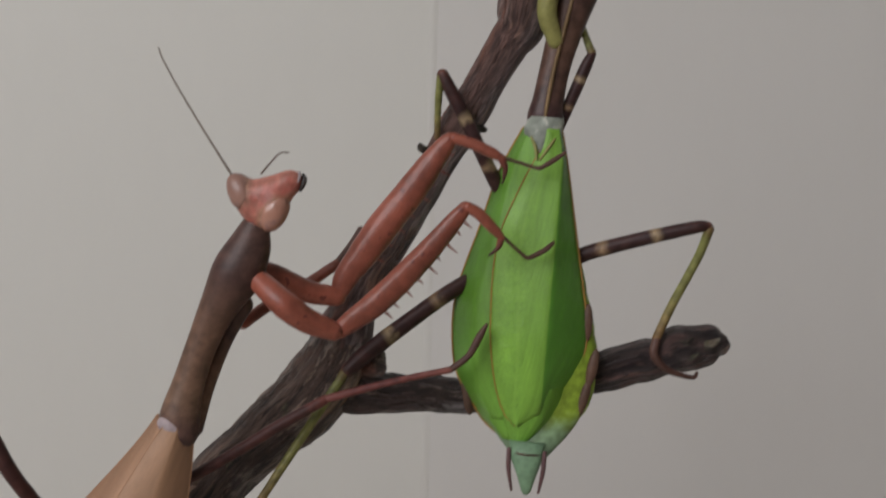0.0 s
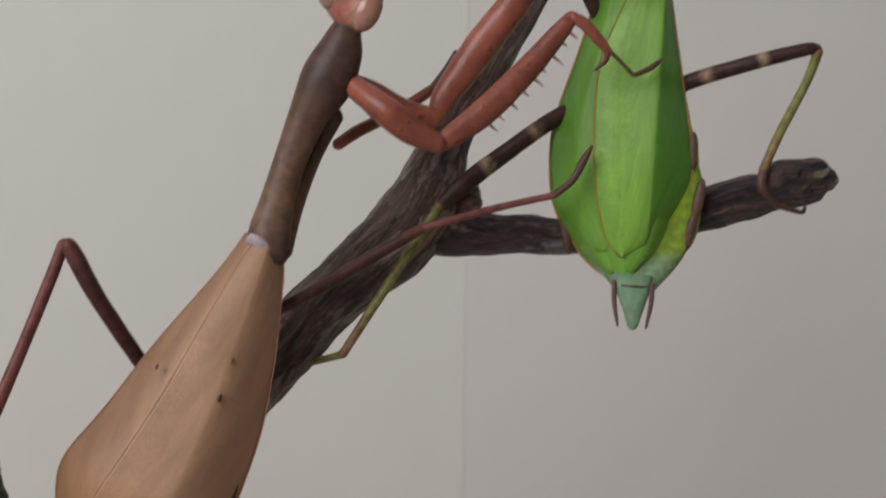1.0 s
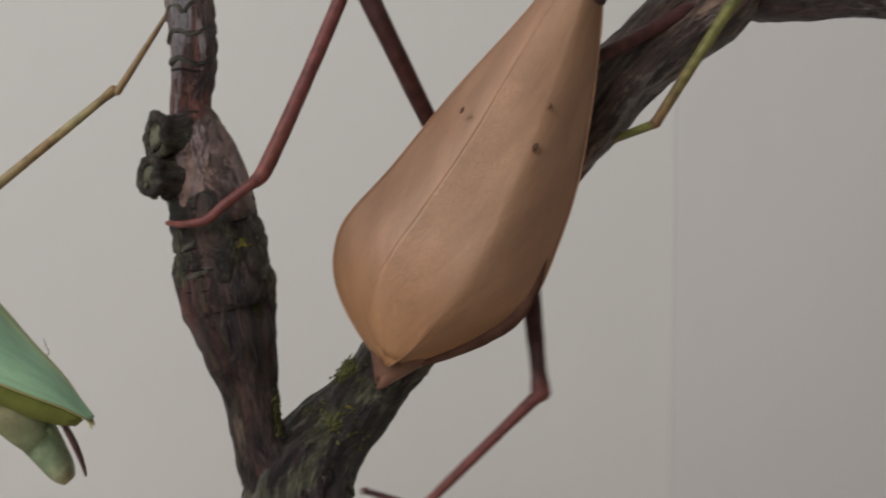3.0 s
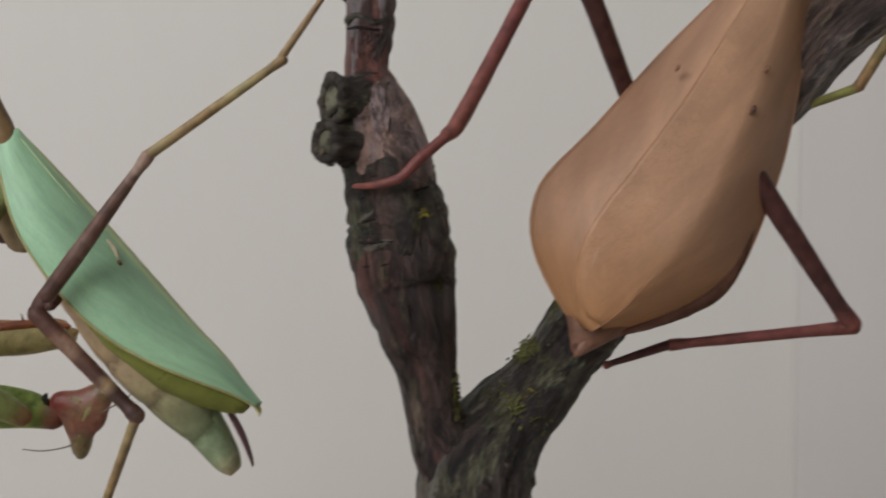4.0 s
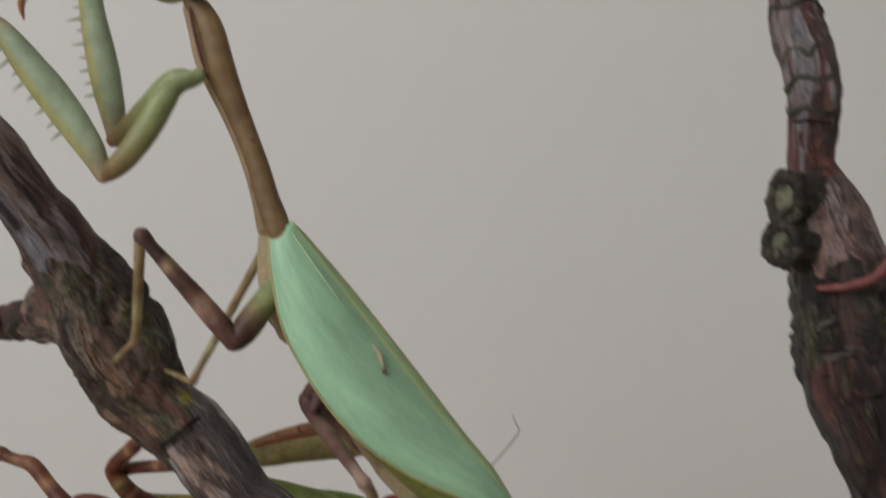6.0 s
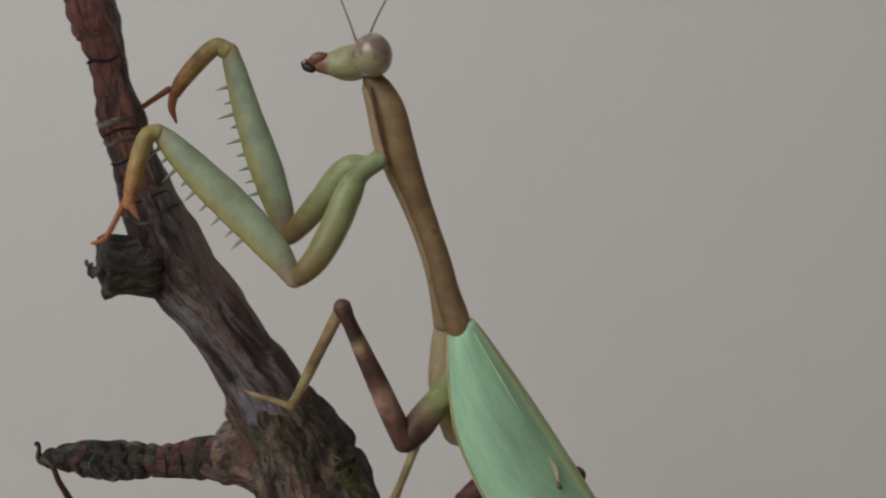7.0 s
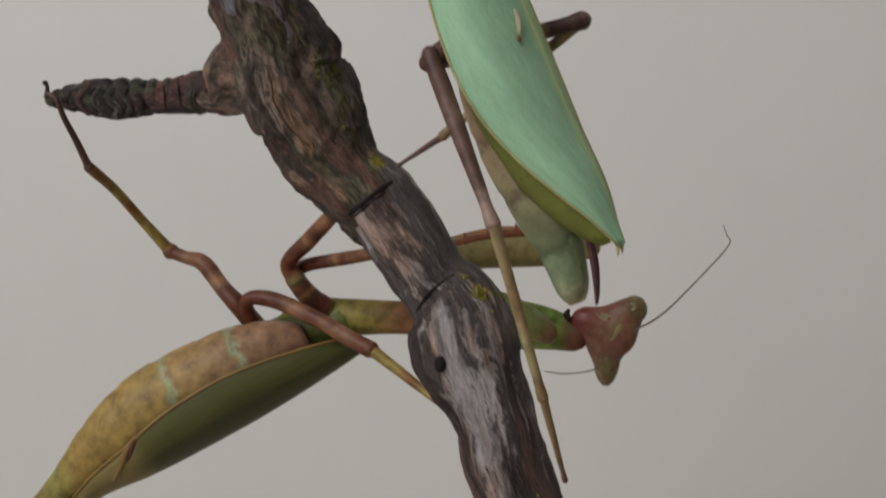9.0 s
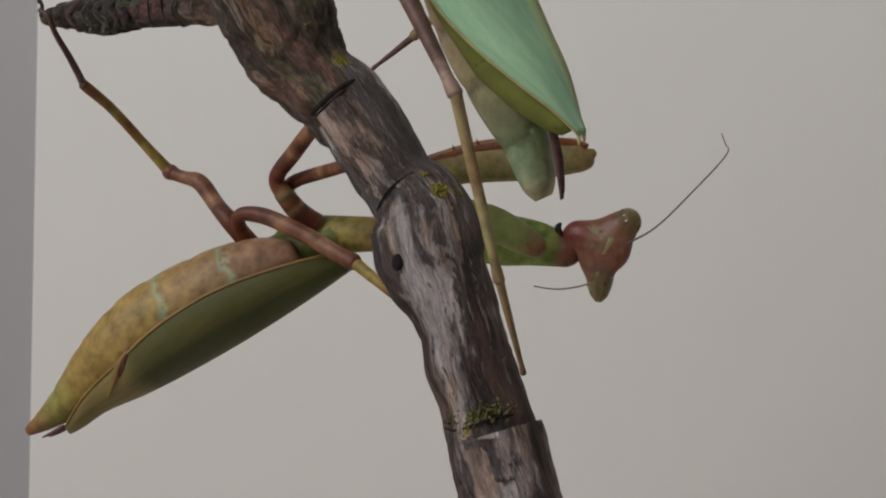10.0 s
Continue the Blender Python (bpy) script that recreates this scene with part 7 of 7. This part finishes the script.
FAR_HIND = [
    (0.0, (-11.63, -1.15, -5.80), (-10.44, -0.90, -7.06), (-11.34, -0.60, -7.99), (-11.64, -0.40, -8.38)),
    (4.5, (-11.78, -1.15, -5.53), (-10.26, -1.20, -6.84), (-11.09, -0.80, -7.75), (-11.34, -0.60, -8.16)),
    (5.0, (-11.70, -1.15, -5.62), (-10.41, -1.20, -6.77), (-11.11, -0.80, -7.65), (-11.41, -0.60, -8.06)),
    (5.5, (-12.40, -1.15, -5.42), (-11.10, -0.90, -6.60), (-11.67, -0.60, -7.64), (-11.97, -0.40, -8.05)),
    (6.2, (-13.17, -0.82, -5.06), (-11.58, -0.90, -6.07), (-12.21, -0.60, -7.01), (-12.61, -0.40, -7.37)),
    (7.3, (-13.85, -0.82, -4.63), (-12.98, 0.35, -4.34), (-14.21, -0.10, -5.60), (-14.63, -0.05, -5.86)),
    (7.5, (-13.76, -0.82, -4.57), (-12.85, 0.35, -4.28), (-14.05, -0.10, -5.54), (-14.53, -0.01, -5.80)),
    (8.0, (-13.86, -0.82, -4.38), (-12.59, -0.50, -3.85), (-14.00, -0.20, -5.01), (-14.40, -0.10, -5.30)),
    (8.5, (-13.85, -0.82, -4.57), (-12.43, -0.50, -4.13), (-13.89, -0.20, -5.13), (-14.36, -0.10, -5.40)),
    (9.0, (-13.82, -0.82, -4.52), (-12.40, -0.50, -4.10), (-13.85, -0.20, -5.16), (-14.29, -0.10, -5.41)),
    (10.0, (-13.69, -0.82, -4.55), (-12.21, -0.50, -4.15), (-13.80, -0.20, -5.29), (-14.23, -0.10, -5.52)),
]
NEAR_MID = [
    (0.0, (-11.97, -1.89, -5.05), (-12.92, -1.80, -4.45), (-13.53, -1.30, -5.37), (-13.86, -1.00, -5.71)),
    (4.5, (-12.19, -1.89, -4.81), (-13.19, -1.80, -4.30), (-13.72, -1.30, -5.27), (-14.01, -1.00, -5.65)),
    (5.0, (-12.14, -1.89, -4.92), (-13.84, -1.90, -4.85), (-14.17, -1.30, -5.62), (-14.58, -0.90, -6.02)),
    (5.5, (-12.81, -1.89, -4.71), (-14.04, -2.20, -3.62), (-14.60, -1.30, -4.91), (-15.10, -0.80, -5.15)),
    (6.0, (-13.43, -1.60, -4.69), (-14.30, -1.80, -3.63), (-14.67, -1.10, -4.81), (-15.25, -0.75, -5.09)),
    (6.2, (-13.60, -1.60, -4.41), (-14.47, -1.80, -3.42), (-14.71, -1.10, -4.63), (-15.25, -0.75, -5.04)),
    (6.7, (-13.90, -1.60, -4.21), (-14.41, -1.90, -2.70), (-14.72, -1.60, -3.60), (-15.08, -1.50, -3.88)),
    (7.3, (-14.25, -1.60, -3.95), (-14.93, -1.75, -2.69), (-15.42, -1.20, -3.53), (-15.84, -1.05, -3.66)),
    (7.5, (-14.14, -1.60, -3.88), (-14.69, -1.75, -2.61), (-15.33, -1.20, -3.54), (-15.81, -1.05, -3.68)),
    (8.0, (-14.19, -1.60, -3.66), (-14.77, -1.75, -2.45), (-15.38, -1.20, -3.55), (-15.71, -1.05, -3.68)),
    (8.5, (-14.17, -1.60, -3.84), (-14.54, -1.75, -2.81), (-15.30, -1.20, -3.63), (-15.76, -1.00, -3.81)),
    (10.0, (-13.98, -1.60, -3.81), (-13.76, -1.75, -3.51), (-14.70, -1.20, -4.21), (-15.24, -1.00, -4.28)),
]
FAR_MID = [
    (0.0, (-11.92, -1.14, -5.00), (-12.65, -0.70, -4.69), (-13.58, -0.50, -5.35), (-13.91, -0.40, -5.51)),
    (4.5, (-12.15, -1.14, -4.76), (-12.90, -0.70, -4.52), (-13.76, -0.50, -5.26), (-14.08, -0.40, -5.45)),
    (5.0, (-12.10, -1.14, -4.87), (-12.91, -0.70, -4.48), (-13.82, -0.50, -5.25), (-14.06, -0.40, -5.34)),
    (5.5, (-12.76, -1.14, -4.65), (-13.21, -0.70, -4.03), (-14.01, -0.50, -5.05), (-14.25, -0.40, -5.27)),
    (6.0, (-13.21, -0.90, -4.52), (-13.41, -0.70, -3.68), (-14.17, -0.50, -4.96), (-14.39, -0.40, -5.16)),
    (6.2, (-13.36, -0.90, -4.24), (-13.58, -0.70, -3.68), (-14.20, -0.50, -4.81), (-14.42, -0.40, -5.08)),
    (7.3, (-14.00, -0.90, -3.80), (-13.83, -0.50, -3.10), (-14.37, -0.50, -4.52), (-14.58, -0.40, -4.88)),
    (7.5, (-13.88, -0.90, -3.74), (-13.76, -0.50, -3.06), (-14.33, -0.50, -4.67), (-14.62, -0.40, -5.12)),
    (8.0, (-13.92, -0.90, -3.53), (-13.75, -0.50, -3.11), (-14.37, -0.50, -4.77), (-14.53, -0.40, -5.05)),
    (8.2, (-13.91, -0.90, -3.61), (-13.77, -0.50, -3.21), (-14.36, -0.50, -4.80), (-14.59, -0.40, -5.15)),
    (8.35, (-13.90, -0.90, -3.67), (-14.31, -0.90, -3.00), (-14.87, -0.80, -3.57), (-15.15, -0.80, -3.74)),
    (8.5, (-13.90, -0.90, -3.72), (-14.45, -0.90, -2.40), (-14.90, -0.90, -1.60), (-15.10, -0.90, -1.2)),
    (8.7, (-13.88, -0.90, -3.70), (-14.44, -0.90, -2.42), (-14.90, -0.90, -1.60), (-15.10, -0.90, -1.2)),
    (10.0, (-13.70, -0.90, -3.70), (-14.2, -0.90, -2.5), (-14.80, -1.00, -2.0), (-15.1, -1.00, -1.9)),
]
BR_SHIFTS = [(0.0, 0.000, 0.000, 0.000), (2.6, 0.000, 0.000, 0.000), (3.8, 0.147, 0.450, 0.240), (4.0, 0.198, 0.450, 0.157), (4.5, 0.265, 0.450, 0.201), (5.0, 0.365, 0.450, 0.201), (10.0, 0.365, 0.450, 0.201)]
BR_TURNS = [(0.0, 0.0, 0.0, 0.0), (0.5, 0.0, -1.4, 0.0), (1.0, 0.0, -1.1, 0.0), (1.5, 0.0, -0.3, 0.0), (2.0, 0.0, -0.6, 0.0), (2.6, 0.0, -0.9, 0.0), (3.8, -9.0, 2.5, 9.0), (10.0, -9.0, 2.5, 9.0)]
BR_PIVOT = (-5.55, -1.83, -4.58)
BR_LEG = [
    (0.0, (-5.00, -0.90, -4.06), (-5.438, -1.2, -6.237), (-6.131, -1.4, -6.929), (-6.64, -1.60, -7.37)),
    (2.5, (-5.00, -0.90, -4.06), (-5.438, -1.2, -6.237), (-6.131, -1.4, -6.929), (-6.64, -1.60, -7.37)),
    (2.7, (-5.00, -0.90, -4.06), (-5.33, -1.20, -6.08), (-6.26, -1.50, -6.97), (-6.73, -1.60, -7.37)),
    (3.2, (-4.70, -0.84, -3.73), (-3.92, -0.80, -6.05), (-4.92, -1.10, -6.86), (-5.37, -1.30, -7.06)),
    (3.7, (-4.69, -1.15, -3.68), (-3.43, -0.75, -5.51), (-5.25, -0.95, -5.72), (-5.85, -1.20, -5.91)),
    (10.0, (-4.69, -1.15, -3.68), (-3.43, -0.75, -5.51), (-5.25, -0.95, -5.72), (-5.85, -1.20, -5.91)),
]


TE_REST = 7.5
te_legs = []
for keys, radii, mats in ((NEAR_HIND, [(0.082, 0.085, 0.06), (0.055, 0.05, 0.046), (0.04, 0.035, 0.025)], [FEMUR_PINK, SHIN_TEAL, TARSUS_TEAL]),
                          (FAR_HIND, [(0.10, 0.09, 0.08), (0.055, 0.05, 0.045), (0.035, 0.03, 0.02)], [FEMUR_TEAL, SHIN_TEAL, FOOT_BROWN]),
                          (NEAR_MID, [(0.105, 0.105, 0.072), (0.06, 0.055, 0.05), (0.035, 0.03, 0.02)], [FEMUR_TEAL, SHIN_TEAL, SHIN_TEAL]),
                          (FAR_MID, [(0.10, 0.09, 0.062), (0.055, 0.046, 0.042), (0.035, 0.03, 0.02)], [FEMUR_TEAL, SHIN_TEAL, SHIN_TEAL])):
    rest = [k for k in keys if k[0] == TE_REST][0][1:]
    nm = "hind" if keys in (NEAR_HIND, FAR_HIND) else "mid"
    te_legs.append((keys, leg_chain(TE, rest, radii, mats, [nm + "_femur", nm + "_tibia", nm + "_tarsus"]), rest))
for keys, rad in ((NEAR_HIND, 0.078), (FAR_HIND, 0.095), (NEAR_MID, 0.14), (FAR_MID, 0.13)):
    h = np.array([k for k in keys if k[0] == TE_REST][0][1])
    root = te_body.at(0.36, 0.12, -0.36)
    if keys is NEAR_MID or keys is FAR_MID:
        root = te_body.at(0.09, -0.08 if keys is NEAR_MID else 0.12, -0.24)
        rad = rad * 0.95
    part("coxa", tube([(*root, rad * 0.55), (*(root * 0.6 + h * 0.4), rad * 0.95), (*(root * 0.2 + h * 0.8), rad * 1.05), (*h, rad * 0.75)], 16, 6, 1.0, 0.15), COXA_MID if keys is NEAR_MID else COXA_DARK, TE, "", root)


def turned(deg):
    return Matrix.Rotation(radians(deg), 4, "Y")


def chain_rows(times, base_at, rest, joint_at):
    """Poses of leg pieces in their thing's space: each piece keeps its length and aims at its next joint."""
    rows = [[] for _ in range(len(rest) - 1)]
    for t in times:
        b = base_at(t)
        inv = b.inverted()
        goal = joint_at(t)
        p = Vector(goal[0]) * CM
        for k in range(len(rest) - 1):
            r0 = (Vector(rest[k + 1]) - Vector(rest[k])) * CM
            d = (Vector(goal[k + 1]) * CM - p).normalized()
            q = r0.rotation_difference(d).to_matrix().to_4x4()
            rows[k].append((t, inv @ Matrix.Translation(p) @ q))
            p = p + d * r0.length
    return rows


def motions():
    # the mint mantis: body, fore part, legs
    def base_at(t):
        for r in TE_BODY:
            if r[0] == t:
                return Matrix.Translation(Vector(r[1]) * CM) @ turned(r[2]) @ Matrix.Rotation(radians(r[3]), 4, Vector(te_body.a))
        a = max((r for r in TE_BODY if r[0] < t), key=lambda r: r[0])
        b = min((r for r in TE_BODY if r[0] > t), key=lambda r: r[0])
        f = (t - a[0]) / (b[0] - a[0])
        return Matrix.Translation(Vector(a[1]).lerp(Vector(b[1]), f) * CM) @ turned(a[2] + (b[2] - a[2]) * f) @ Matrix.Rotation(radians(a[3] + (b[3] - a[3]) * f), 4, Vector(te_body.a))

    walk(TE, [(r[0], base_at(r[0])) for r in TE_BODY])
    for ob in te_fore:
        p = Matrix.Translation(ob.location.copy())
        walk(ob, [(t, turned(deg) @ p) for t, deg in TE_NECK])
    arm_times = sorted({t for t, _ in TE_NECK} | {t for t, _ in TE_ARMS})
    for ob, sh in te_arms:
        p = Matrix.Translation(ob.location.copy())
        d = Matrix.Translation((Vector(sh) - Vector(TE_J)) * CM)
        rows = []
        for t in arm_times:
            n = float(np.interp(t, *zip(*TE_NECK)))
            a = float(np.interp(t, *zip(*TE_ARMS)))
            rows.append((t, turned(n) @ d @ turned(a) @ d.inverted() @ p))
        walk(ob, rows)
    for keys, obs, rest in te_legs:
        times = [k[0] for k in keys]
        rows = chain_rows(times, base_at, rest, lambda t: [k for k in keys if k[0] == t][0][1:])
        for ob, rw in zip(obs, rows):
            walk(ob, rw)
    # the brown mantis shifts a little and sets down its hind leg anew
    home = Vector(BR.location)

    def shift_at(t):
        k = np.array(BR_SHIFTS)
        return Vector([float(np.interp(t, k[:, 0], k[:, c])) for c in (1, 2, 3)])

    def br_at(t):
        k = np.array(BR_TURNS)
        w = Vector([radians(float(np.interp(t, k[:, 0], k[:, c]))) for c in (1, 2, 3)])
        d = Vector(BR_PIVOT) * CM
        turn = Matrix.Rotation(w.length, 4, w) if w.length > 1e-9 else Matrix.Identity(4)
        return Matrix.Translation(d + shift_at(t) * CM) @ turn @ Matrix.Translation(home - d)

    def br_place(t, p):
        return (br_at(t) @ (Vector(p) * CM - home)) / CM

    times = (0.0, 0.25, 0.5, 1.0, 1.5, 2.0, 2.5, 2.7, 3.2, 3.8, 4.0, 4.5, 5.0, 5.5, 10.0)
    walk(BR, [(t, br_at(t)) for t in times])
    for ob in br_held:
        p = Matrix.Translation(ob.location.copy())
        walk(ob, [(t, (br_at(t).inverted() @ br_at(0.0) if t < 2.6 else Matrix.Identity(4)) @ p) for t in times])
    keys = BR_LEG
    rows = chain_rows([k[0] for k in keys], br_at, BR_HIND, lambda t: [k for k in keys if k[0] == t][0][1:])
    for ob, rw in zip(br_hind, rows):
        walk(ob, rw)
    rows = chain_rows(times, br_at, BR_LEFT, lambda t: [br_place(t, BR_LEFT[0]), Vector(BR_LEFT[1]).lerp(br_place(t, BR_LEFT[1]), 0.5), BR_LEFT[2], BR_LEFT[3]])
    for ob, rw in zip(br_left, rows):
        walk(ob, rw)


motions()
